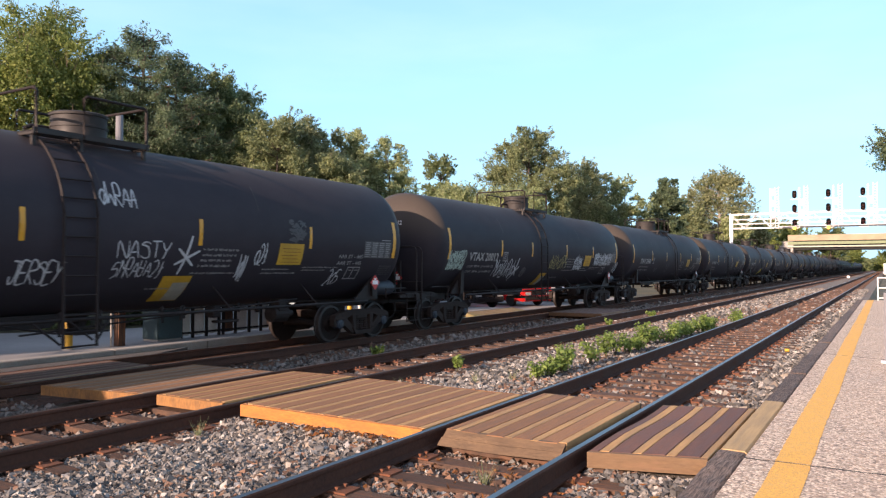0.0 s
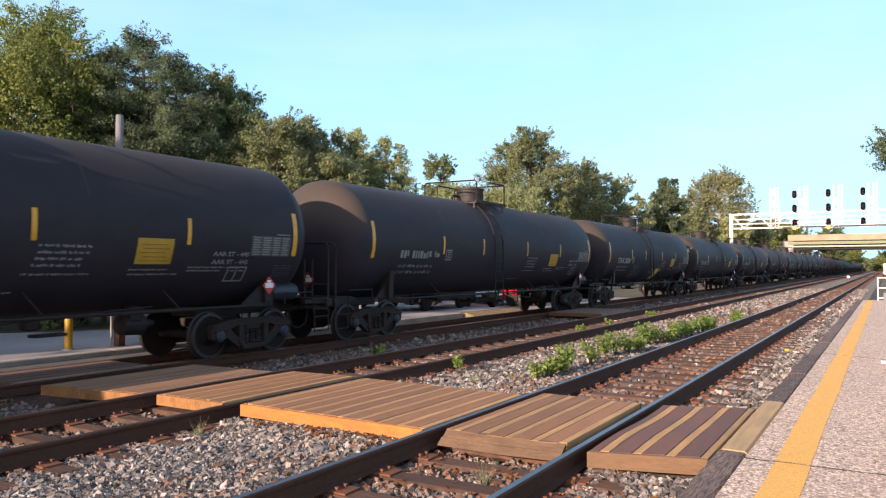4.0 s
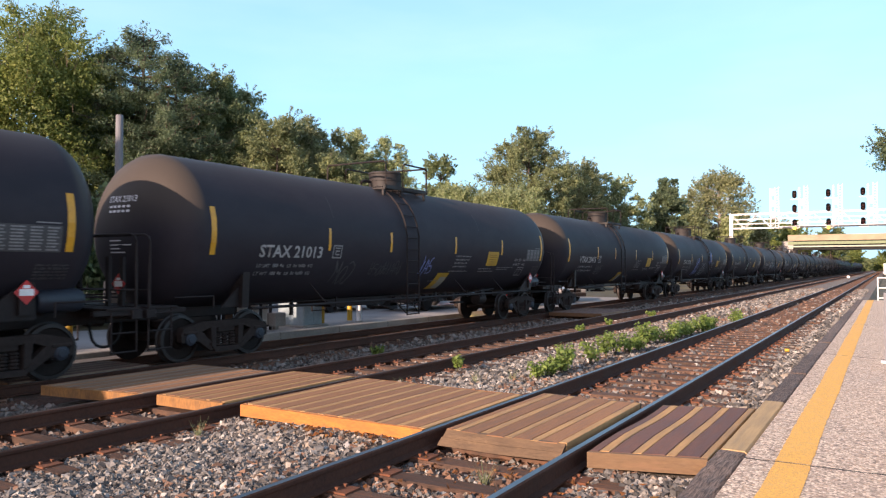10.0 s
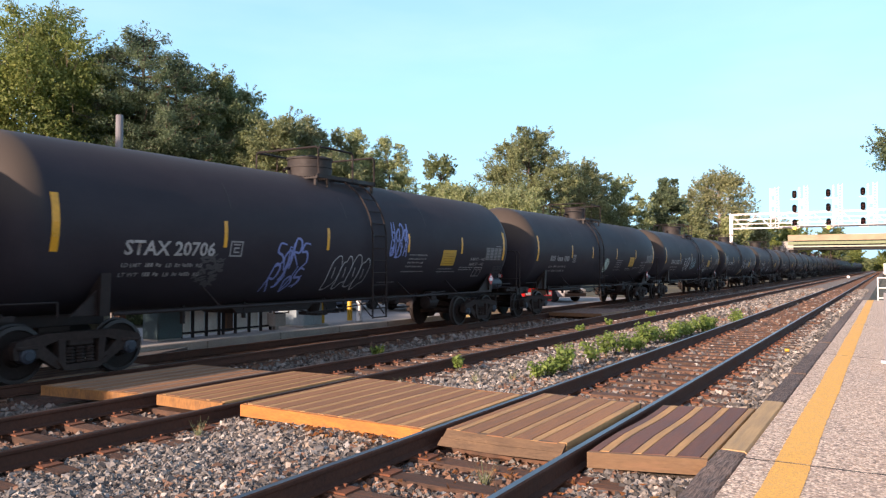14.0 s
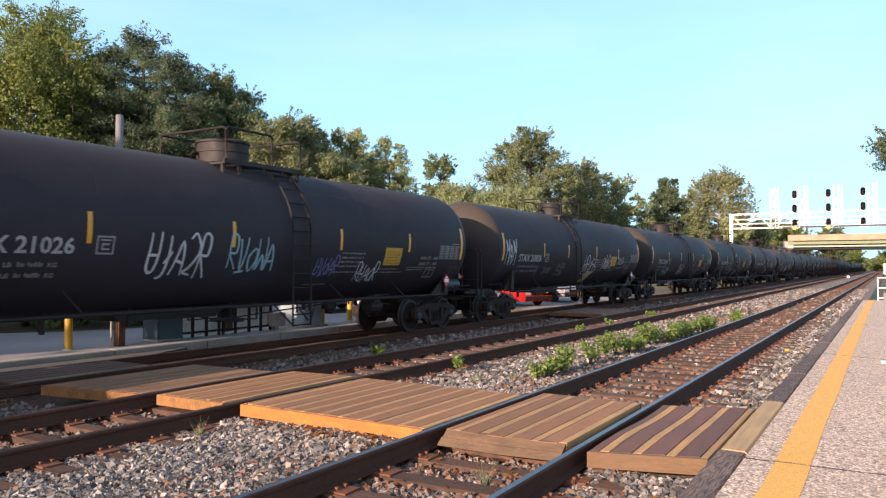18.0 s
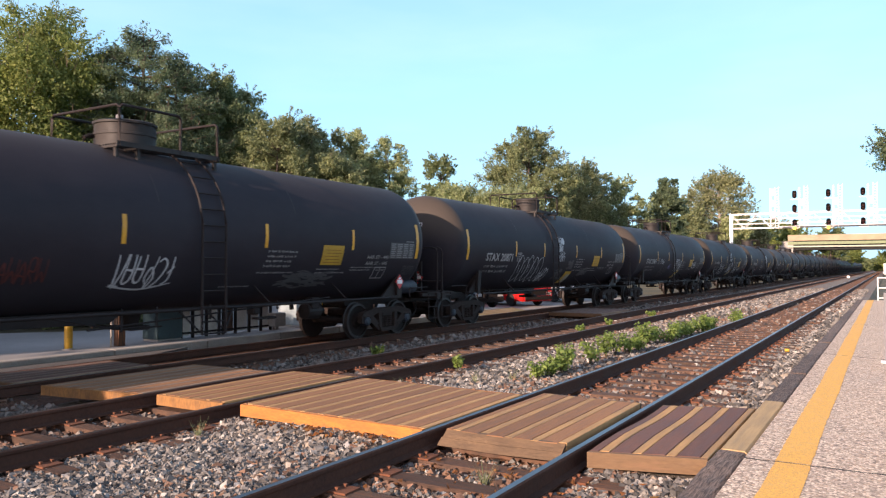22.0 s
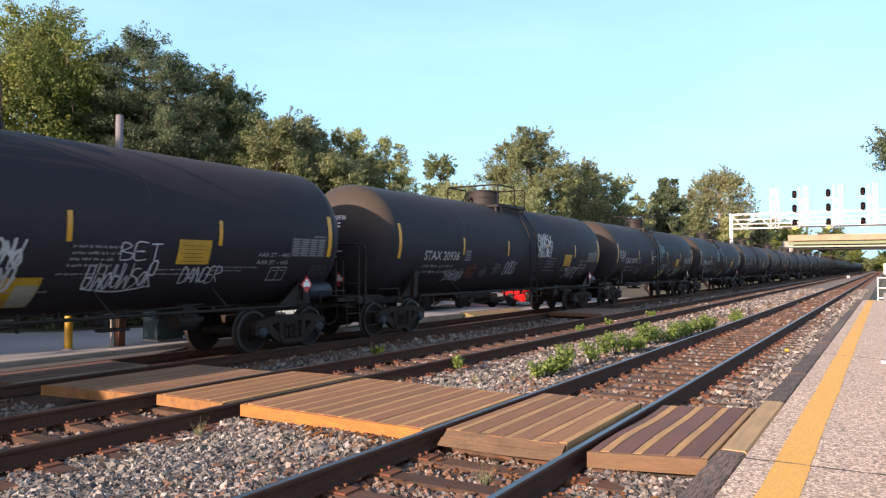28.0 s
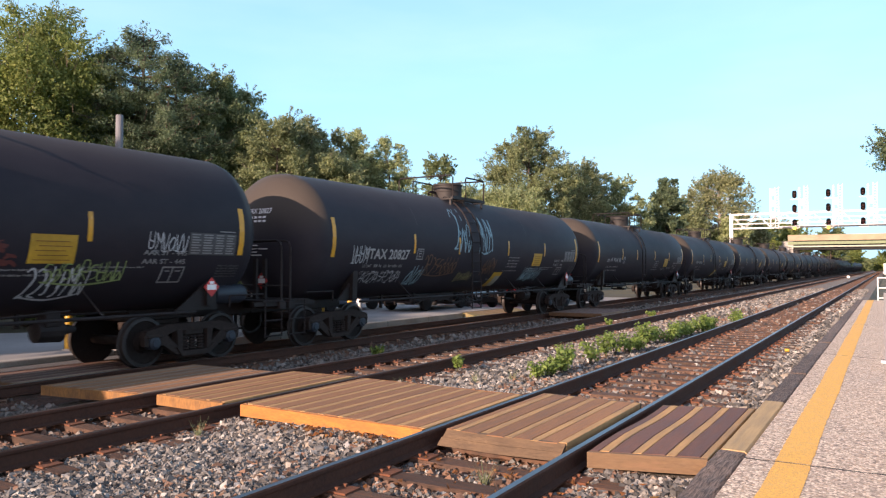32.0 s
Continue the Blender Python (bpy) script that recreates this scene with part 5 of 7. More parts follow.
def build_pine(label, at, height, reach, leaf, seed=1, leaves=60000, size=0.09):
    """A white pine: whorls of long level boughs with upturned tips, open between the layers. reach: (share of the height, length) pairs."""
    rng = np.random.default_rng(seed)
    tree = thing("tree", label, "tree", at)
    bm = bmesh.new()
    add_tube(bm, [(0.06 * math.sin(k * 3), 0.05 * math.sin(k * 5), height * 0.97 * k) for k in np.linspace(0, 1, 9)], 0.30, 9, 0.035)
    hs, ls = [p[0] for p in reach], [p[1] for p in reach]
    pts, rads = [], []
    h = 0.16
    turn = 0.0
    while h < 0.975:
        length = float(np.interp(h, hs, ls))
        turn += 0.7
        n = 7
        for i in range(n):
            a = turn + i * 2 * math.pi / n + rng.uniform(-0.25, 0.25)
            ln = length * rng.uniform(0.60, 1.18)
            z = height * (h + rng.uniform(-0.012, 0.012))
            lift = rng.uniform(0.02, 0.16)
            d = Vector((math.cos(a), math.sin(a), 0))
            path = [Vector((0, 0, z)), d * ln * 0.5 + Vector((0, 0, z + ln * lift * 0.3)), d * ln + Vector((0, 0, z + ln * lift))]
            add_tube(bm, path, 0.055, 4, 0.015)
            # side sprays along the outer part of the bough
            steps = max(3, int(ln / 0.38))
            for k in range(steps):
                f = 0.28 + 0.72 * (k + 0.5) / steps
                wide = ln * 0.30 * (1.15 - f)
                for side in (-1, 0, 1):
                    p = d * ln * f + d.cross(Vector((0, 0, 1))) * side * wide * rng.uniform(0.5, 1.0)
                    p.z = z + ln * lift * f * f + rng.uniform(-0.05, 0.12)
                    if noise.noise(p * 0.55 + Vector((seed * 5, 0, 0))) < -0.22:
                        continue
                    pts.append(p)
                    rads.append(rng.uniform(0.30, 0.58))
            for _ in range(2):      # upturned shoots at the tip
                p = path[2] + Vector((rng.normal(0, 0.14), rng.normal(0, 0.14), rng.uniform(0.12, 0.42)))
                add_tube(bm, [path[2] - Vector((0, 0, 0.05)), p], 0.018, 4, 0.008, caps=False)
                pts.append(p)
                rads.append(0.17)
        h += 0.042 * rng.uniform(0.85, 1.15)
    for _ in range(9):
        p = Vector((rng.normal(0, 0.30), rng.normal(0, 0.30), height * rng.uniform(0.95, 1.0)))
        pts += [p, p + Vector((0, 0, 0.28))]
        rads += [0.20, 0.13]
    part("trunk", bm, M_BARK, tree, smooth=True)
    rad = np.array(rads)
    weight = rad ** 1.7
    count = np.maximum(5, np.round(leaves * weight / weight.sum())).astype(int)
    v = add_leaves(rng, np.repeat(np.array(pts), count, 0), np.repeat(rad, count), 1, size, 0.75, slim=0.30, up=0.6)
    part("crown", mesh_from("crown", v, np.arange(len(v)).reshape(-1, 3), leaf), leaf, tree, "crown of needles in layers")
    return tree


L_OAK = leafy("oak_leaf", (0.112, 0.158, 0.050), (0.190, 0.245, 0.078), (0.310, 0.350, 0.115))
L_DARK = leafy("dark_leaf", (0.116, 0.161, 0.086), (0.190, 0.246, 0.127), (0.291, 0.343, 0.181))
L_PINE = leafy("pine_needle", (0.084, 0.125, 0.086), (0.132, 0.190, 0.120), (0.199, 0.264, 0.160))
L_ROW = leafy("grey_green_leaf", (0.139, 0.176, 0.095), (0.228, 0.274, 0.150), (0.346, 0.385, 0.216))
L_BROWN = leafy("autumn_leaf", (0.178, 0.207, 0.117), (0.274, 0.304, 0.172), (0.385, 0.398, 0.233))
L_LIGHT = leafy("pale_leaf", (0.215, 0.268, 0.138), (0.330, 0.387, 0.207), (0.462, 0.508, 0.286))
L_WEED = leafy("weed_leaf", (0.120, 0.190, 0.045), (0.215, 0.310, 0.085), (0.330, 0.420, 0.130))
GZ = -0.2


def build_trees():
    T = build_tree
    T("tall oak with yellowing green leaves", (-44.8, 18.0, GZ), 15.4, 6.6, L_OAK, seed=1, leaves=46000, size=0.115, bare=0.05, boughs=80)
    T("tall spreading oak with yellow-green leaves", (-40.4, 24.3, GZ), 16.9, 4.7, L_OAK, seed=2, leaves=95000, size=0.100, bare=0.05, boughs=84)
    build_pine("dark pine with long level boughs and upturned tips", (-36.2, 27.5, GZ), 15.6, ((0.0, 3.8), (0.45, 4.2), (0.60, 4.0), (0.74, 3.2), (0.84, 2.5), (0.90, 1.8), (0.96, 1.1), (1.0, 0.5)), L_PINE, seed=3, leaves=80000, size=0.105)
    build_pine("dark pine beside an oak", (-38.2, 26.6, GZ), 14.7, ((0.0, 3.4), (0.5, 3.4), (0.75, 2.4), (0.9, 1.5), (1.0, 0.5)), L_PINE, seed=33, leaves=45000, size=0.105)
    build_pine("dark pine with ragged lower boughs", (-34.9, 28.7, GZ), 13.7, ((0.0, 4.2), (0.5, 4.2), (0.72, 3.0), (0.88, 1.7), (1.0, 0.5)), L_PINE, seed=34, leaves=48000, size=0.105)
    T("broad dark-leaved oak beside the pine", (-34.6, 31.2, GZ), 13.9, 3.2, L_DARK, seed=4, leaves=60000, size=0.098, bare=0.04, boughs=64)
    T("oak with thinning leaves among taller trees", (-35.4, 34.2, GZ), 13.5, 3.0, L_ROW, seed=5, leaves=52000, size=0.098, bare=0.04, boughs=60)
    T("leafy oak with a stepped crown", (-29.6, 31.3, GZ), 10.5, 2.5, L_ROW, seed=25, leaves=40000, size=0.085, bare=0.04, boughs=54)
    T("leafy tree with thinning brown twigs", (-30.5, 33.8, GZ), 10.7, 2.3, L_BROWN, seed=6, leaves=40000, size=0.08, bare=0.04, boughs=56, upright=0.5)
    T("brown-green leafy tree in a row", (-29.8, 35.9, GZ), 10.3, 2.2, L_BROWN, seed=7, leaves=38000, size=0.08, bare=0.04, boughs=54, upright=0.6)
    T("yellow-green maple in a row", (-29.0, 38.3, GZ), 10.5, 2.0, L_LIGHT, seed=8, leaves=36000, size=0.08, bare=0.04, boughs=52, upright=0.9)
    T("pale-leaved tree with feathery outline", (-27.5, 39.6, GZ), 10.0, 1.9, L_LIGHT, seed=9, leaves=30000, size=0.08, bare=0.04, boughs=46, upright=0.8, airy=0.1)
    T("small round-crowned tree far off", (-43.4, 73.1, GZ), 14.8, 2.9, L_DARK, seed=10, leaves=10000, size=0.15, bare=0.42, boughs=28)
    T("tall airy tree with gaps in its crown", (-35.2, 77.9, GZ), 18.1, 5.4, L_ROW, seed=11, leaves=64000, size=0.125, bare=0.10, boughs=130, airy=0.34, knot=0.72)
    T("pale bushy tree behind the train", (-37.6, 66.0, GZ), 10.5, 4.0, L_LIGHT, seed=12, leaves=22000, size=0.13, bare=0.0, boughs=48)
    T("pale bushy tree behind the train", (-32.4, 67.8, GZ), 10.4, 4.4, L_LIGHT, seed=13, leaves=26000, size=0.13, bare=0.0, boughs=52)
    T("green leafy tree in a row", (-33.6, 90.1, GZ), 15.8, 4.2, L_BROWN, seed=14, leaves=19000, size=0.16, bare=0.02, boughs=46, airy=0.1)
    T("green leafy tree in a row", (-32.4, 94.4, GZ), 14.9, 3.8, L_ROW, seed=15, leaves=17000, size=0.16, bare=0.02, boughs=44)
    T("pale leafy tree in a row", (-30.0, 98.2, GZ), 14.2, 3.4, L_LIGHT, seed=16, leaves=16000, size=0.16, bare=0.02, boughs=42, airy=0.28)
    T("dense dark conifer by the line", (-26.8, 106.1, GZ), 14.4, 2.9, L_PINE, seed=17, leaves=32000, size=0.17, bare=0.0, boughs=90)
    T("sycamore with a white trunk and thinning yellow leaves", (-25.4, 139.0, GZ), 19.5, 6.0, L_BROWN, bark=M_BARK_PALE, seed=18, leaves=24000, size=0.19, bare=0.25, boughs=90, airy=0.35, trunk_r=0.55, knot=0.75)
    T("leafy green tree by the line", (-28.7, 131.0, GZ), 12.2, 3.6, L_ROW, seed=19, leaves=14000, size=0.19, bare=0.0, boughs=46)
    T("pale leafy tree by the signal bridge", (-22.8, 135.0, GZ), 10.8, 3.4, L_LIGHT, seed=20, leaves=10000, size=0.22, bare=0.0, boughs=40)
    T("leafy autumn tree by the road bridge", (-25.0, 165.0, GZ), 12.0, 5.0, L_BROWN, seed=21, leaves=14000, size=0.25, bare=0.0, boughs=50)
    T("tree that leans over the platform's side", (2.7, 53.0, GZ), 10.3, 3.6, L_PINE, seed=22, leaves=20000, size=0.10, bare=0.70, boughs=40)
    T("yellowing maple in a row of trees", (-30.6, 41.0, GZ), 9.9, 2.2, L_LIGHT, seed=23, leaves=20000, size=0.09, bare=0.0, boughs=40, upright=0.6)
    T("brown-green tree in a row of trees", (-27.6, 33.6, GZ), 8.4, 2.5, L_ROW, seed=24, leaves=28000, size=0.08, bare=0.0, boughs=46)
    T("leafy tree behind the front row", (-46.0, 33.0, GZ), 14.4, 4.6, L_DARK, seed=26, leaves=20000, size=0.15, bare=0.1, boughs=46)
    T("leafy tree behind the front row", (-45.0, 41.5, GZ), 13.4, 4.4, L_DARK, seed=27, leaves=20000, size=0.15, bare=0.1, boughs=46)
    # unseen trees added behind the camera's left to keep the lot in the shade
    for k, (x, y, h) in enumerate(((-23.5, -9.0, 12.0), (-28.0, -13.0, 13.5), (-24.5, -17.5, 11.0), (-33.0, -9.0, 13.0), (-27.0, -23.0, 14.0), (-38.0, -14.0, 14.0))):
        T("unseen leafy tree added to shade the car park", (x, y, GZ), h, 4.6, (L_OAK, L_DARK)[k % 2], seed=100 + k, leaves=7000, size=0.30, bare=0.08, boughs=44)
    # undergrowth behind the car park and woods beyond the bridge
    for k, (x, y) in enumerate(((-20.6, 15.6), (-21.2, 13.4), (-22.4, 11.8), (-22.0, 17.4), (-23.6, 14.6), (-24.0, 9.6), (-24.5, 19.5))):
        T("low dense shrub at the edge of the car park", (x, y, GZ), 2.4 + 0.3 * (k % 3), 1.7, (L_PINE, L_DARK)[k % 2], seed=140 + k, leaves=2600, size=0.13, bare=-0.2, category="shrub", boughs=18, name="shrub")
    for k in range(11):
        T("dense green shrub behind the car park", ((-22.5 if k < 3 else -29.5 - 0.5 * (k % 3)), 5.0 + 4.0 * k, GZ), 3.6 + 0.8 * (k % 4), 2.6, (L_DARK, L_OAK)[k % 2], seed=40 + k, leaves=4500, size=0.19, bare=-0.1, category="shrub", boughs=22, name="shrub")
    for k, (x, y, h) in enumerate(((-25, 250, 16.0), (-15, 262, 15.0), (-14, 300, 10), (-31, 235, 16.5), (-26.5, 198, 12.0), (-29.5, 192, 11.0), (6, 235, 11), (12, 225, 12), (4, 270, 9), (-33, 140, 11), (-28, 150, 10), (-38, 108, 12), (7.5, 190, 12))):
        T("leafy tree in distant woods", (x, y, GZ), h, 6.5 if y > 200 or y < 155 else 3.6, (L_OAK, L_DARK)[k % 2], seed=60 + k, leaves=6500, size=0.42, bare=0.0, boughs=24)
    for k in range(9):
        T("low woods far down the line", (-40 + 9.5 * k, 440 + 12 * (k % 3), GZ), 6.0 + (k % 2), 8.0, (L_OAK, L_DARK)[k % 2], seed=80 + k, leaves=2200, size=0.75, bare=-0.3, boughs=18)


build_trees()

# ---------------------------------------------------------------- signal bridge and road bridge


def build_gantry():
    g = thing("signal_gantry", "white lattice signal bridge over the tracks with signal heads", "signal gantry", (0, 125, 0))
    x0, x1, zb, zt = -21.2, 6.0, 7.75, 9.95
    for y in (-0.8, 0.8):
        for z in (zb, zt):
            boxes("chord", [(x0, x1, y - 0.07, y + 0.07, z - 0.075, z + 0.075)], M_STEELWHITE, g)
        for z in (8.45, 9.15):
            boxes("truss_rail", [(x0, x1, y - 0.03, y + 0.03, z - 0.035, z + 0.035)], M_STEELWHITE, g)
    boxes("handrail", [(x0 + 7, x1, -1.7, -1.62, 9.0, 9.08), (x0 + 7, x1, -1.7, -1.62, 8.4, 8.48)], M_STEELWHITE, g)
    boxes("walkway", [(x0 + 7, x1, -1.75, -0.7, 7.80, 7.87)], M_STEELWHITE, g)
    n = 14
    for k in range(n):
        a, b = x0 + (x1 - x0) * k / n, x0 + (x1 - x0) * (k + 1) / n
        pa = ((a, zb), (b, zt)) if k % 2 else ((a, zt), (b, zb))
        tubes("brace", [[(pa[0][0], y, pa[0][1]), (pa[1][0], y, pa[1][1])] for y in (-0.8, 0.8)] + [[(a, -0.8, zt), (b, 0.8, zt)]], 0.042, M_STEELWHITE, g, n=5)
    for x in (x0, x1):
        for y in (-0.8, 0.8):
            boxes("post", [(x - 0.12, x + 0.12, y - 0.12, y + 0.12, -0.45, zt + 0.1)], M_STEELWHITE, g)
        boxes("post_tie", [(x - 0.08, x + 0.08, -0.7, 0.7, z - 0.06, z + 0.06) for z in (1.5, 3.5, 5.5)], M_STEELWHITE, g)
    for i, x in enumerate((-15.9, -11.9, -7.35, -2.9)):
        lad = boxes("signal_mast", [(x + 0.55, x + 0.72, -1.3, -1.1, 7.6, 13.7), (x + 1.25, x + 1.32, -1.3, -1.2, 7.6, 13.9), (x + 1.75, x + 1.82, -1.3, -1.2, 7.6, 13.9)], M_STEELWHITE, g)
        boxes("rung", [(x + 1.3, x + 1.78, -1.28, -1.22, 8 + 0.4 * k, 8.05 + 0.4 * k) for k in range(15)], M_STEELWHITE, lad)
        for k in range(2 if i else 3):
            boxes("equipment_case", [(x + 0.8, x + 1.25, -1.4, -0.9, 9.2 + 1.7 * k, 10.2 + 1.7 * k)], M_WHITE, lad)
        if i == 0:
            continue
        for k, z in enumerate((12.62, 10.50, 8.28)):
            bm = bmesh.new()
            round_end = [(0.31 * math.cos(a), 0.31 * math.sin(a)) for a in (math.pi * i / 8 for i in range(9))]
            add_prism(bm, [(x + a, z + 0.27 + c) for a, c in round_end] + [(x - a, z - 0.27 - c) for a, c in round_end], "y", -1.72, -1.50)
            head = part("signal_head", bm, M_SIGNAL, g, "black signal head")
            bm = bmesh.new()
            add_lathe(bm, [(-2.05, 0.20), (-1.73, 0.22), (-1.72, 0.02)], "y", (x, 0, z + 0.12), 14, close=False)
            part("lens_hood", bm, M_SIGNAL, head)
            for j in (0.12, -0.26):
                bm = bmesh.new()
                add_lathe(bm, [(-1.76, 0.15 if j > 0 else 0.12), (-1.74, 0.15 if j > 0 else 0.12)], "y", (x, 0, z + j), 12)
                part("lens", bm, M_LENS, head)
            boxes("bracket", [(x - 0.5, x + 0.6, -1.5, -1.3, z - 0.78, z - 0.70)], M_STEELWHITE, g)
        if i in (1, 2):
            bm = bmesh.new()
            add_lathe(bm, [(-1.78, 0.25), (-1.70, 0.25)], "y", (x, 0, 7.52), 16)
            part("lit_signal", bm, M_AMBERLIGHT, g, "glowing amber signal light")


def build_bridge():
    b = thing("road_bridge", "road bridge with a sandy parapet over pale green girders", "bridge", (0, 210, 0))
    x0, x1 = -21.8, 40.0
    boxes("parapet", [(x0, x1, -0.9, -0.6, 8.45, 9.90), (x0, x1, 10.6, 10.9, 8.45, 9.90)], M_PARAPET, b)
    # Deck edge and girders carry their shade as a black colour.
    boxes("deck", [(x0, x1, -0.30, 10.3, 8.15, 8.44)], M_BRIDGE_SHADE, b, "deck edge coloured black for the parapet's shade")
    for k in range(6):
        y = 0.2 + k * 1.9
        bm = bmesh.new()
        add_box(bm, x0, x1, y - 0.02, y + 0.02, 6.35, 8.3)
        add_box(bm, x0, x1, y - 0.22, y + 0.22, 6.15, 6.35)
        for i in range(40):
            x = x0 + (x1 - x0) * i / 40
            add_box(bm, x, x + 0.02, y - 0.16, y - 0.02, 6.36, 8.2)
        part("girder", bm, M_BRIDGE_SHADE, b, "steel girder coloured black for the deck's shade")
    boxes("fascia_beam", [(x0, x1, -0.62, -0.45, 7.48, 8.18)], M_GREEN_GIRDER, b, "pale green fascia beam")
    boxes("fascia_flange", [(x0, x1, -0.55, -0.30, 6.80, 7.14)], M_FLANGE, b, "pale flange below the fascia")
    boxes("abutment", [(x0 - 2.5, x0 + 1.2, -0.5, 10.5, -0.45, 8.3), (8.0, 10.0, -0.3, 10.3, -0.45, 6.42)], M_CONCRETE, b)


build_gantry()
build_bridge()

# ---------------------------------------------------------------- spray paint on the cars
SPRAY = {"white": paint("white_spray", (0.55, 0.58, 0.60), 0.6, wear=0.3), "faded": paint("faded_spray", (0.080, 0.080, 0.084), 0.7, wear=0.5), "yellow": paint("yellow_spray", (0.36, 0.32, 0.13), 0.6, wear=0.3),
         "blue": paint("blue_spray", (0.20, 0.26, 0.55), 0.6, wear=0.3), "cyan": paint("pale_blue_spray", (0.27, 0.44, 0.50), 0.6, wear=0.3), "purple": paint("violet_spray", (0.20, 0.20, 0.42), 0.6, wear=0.3),
         "red": paint("red_spray", (0.13, 0.03, 0.025), 0.6, wear=0.4), "orange": paint("orange_spray", (0.17, 0.085, 0.04), 0.6, wear=0.4), "green": paint("green_spray", (0.28, 0.38, 0.14), 0.6, wear=0.3),
         "mint": paint("mint_spray", (0.42, 0.55, 0.48), 0.6, wear=0.3)}
# pen strokes on a 4 by 6 grid, two digits a point
PEN = {"A": "00 26 40|12 32", "B": "00 06 35 03|03 42 30 00", "C": "45 26 05 01 20 41", "D": "00 06 35 42 30 00", "E": "40 00 06 46|03 33", "G": "45 26 05 01 20 41 43 23", "I": "20 26", "J": "06 46|36 31 10 02",
       "K": "00 06|46 03 40", "N": "00 06 40 46", "O": "20 02 04 26 44 42 20", "R": "00 06 36 44 03 40", "S": "45 26 05 34 41 20 01", "T": "06 46|26 20", "U": "06 01 20 41 46", "Y": "06 23 46|23 10"}
LOOPS = ["40 44 24 02 20 42", "06 00 23 40 46", "05 26 44 21 00 30", "00 13 06 33 46 40", "20 02 24 42 20 46", "06 01 31 36|03 33", "45 15 03 33 41 10", "00 25 40|02 42", "06 20 46|00 40", "00 06 36 33 03 40", "26 21 00|12 34"]


def pen_path(points, steps=5):
    """A smooth curve through the points."""
    pts = [points[0]] + points + [points[-1]]
    out = []
    for a, b, c, d in zip(pts, pts[1:], pts[2:], pts[3:]):
        for k in range(steps):
            t = k / steps
            out.append(tuple(0.5 * (2 * b[i] + (c[i] - a[i]) * t + (2 * a[i] - 5 * b[i] + 4 * c[i] - d[i]) * t * t + (3 * b[i] - a[i] - 3 * c[i] + d[i]) * t ** 3) for i in (0, 1)))
    return out + [points[-1]]


def add_stroke(bm, path, width):
    """A ribbon of paint on the tank's flank, thinning at its ends."""
    rail = []
    n = len(path)
    for i, (s, z) in enumerate(path):
        a, b = path[max(0, i - 1)], path[min(n - 1, i + 1)]
        d = Vector((b[0] - a[0], b[1] - a[1]))
        d = d.normalized() if d.length > 1e-6 else Vector((1, 0))
        w = width / 2 * (0.55 + 0.45 * math.sin(math.pi * (i + 0.5) / n))
        rail.append((bm.verts.new(shell(s - d.y * w, z + d.x * w, 0.009)), bm.verts.new(shell(s + d.y * w, z - d.x * w, 0.009))))
    for a, b in zip(rail, rail[1:]):
        bm.faces.new((a[0], a[1], b[1], b[0]))


def add_letters(bm, rng, cells, s0, s1, z0, z1, thick, rough, slant):
    """One row of marks, each on its own cell of the row."""
    w, h = s1 - s0, z1 - z0
    tw = w / len(cells)
    for c, cell in enumerate(cells):
        lift = rng.uniform(-0.07, 0.07) * h * rough
        for stroke in cell.split("|"):
            pts = []
            for p in stroke.split():
                x, y = int(p[0]) / 4 + rng.uniform(-0.09, 0.09) * rough, int(p[1]) / 6 + rng.uniform(-0.08, 0.08) * rough
                pts.append((s0 + (c + 0.08 + x * 0.86) * tw + slant * (y - 0.5), z0 + lift + y * h))
            add_stroke(bm, pen_path(pts, 4), thick)


def add_ring(bm, rng, cx, cz, rx, rz, thick, wobble=0.12, notch=0.0):
    """A closed rounded outline."""
    ring = []
    for k in range(13):
        a = 2 * math.pi * k / 12 + 0.5
        f = 1 + rng.uniform(-wobble, wobble) - (notch if k in (3, 9) else 0.0)
        # squarish rather than round
        q = (abs(math.cos(a)) ** 3 + abs(math.sin(a)) ** 3) ** (-1 / 3)
        ring.append((cx + rx * f * q * math.cos(a), cz + rz * f * q * math.sin(a)))
    ring[-1] = ring[0]
    add_stroke(bm, pen_path(ring, 3), thick)


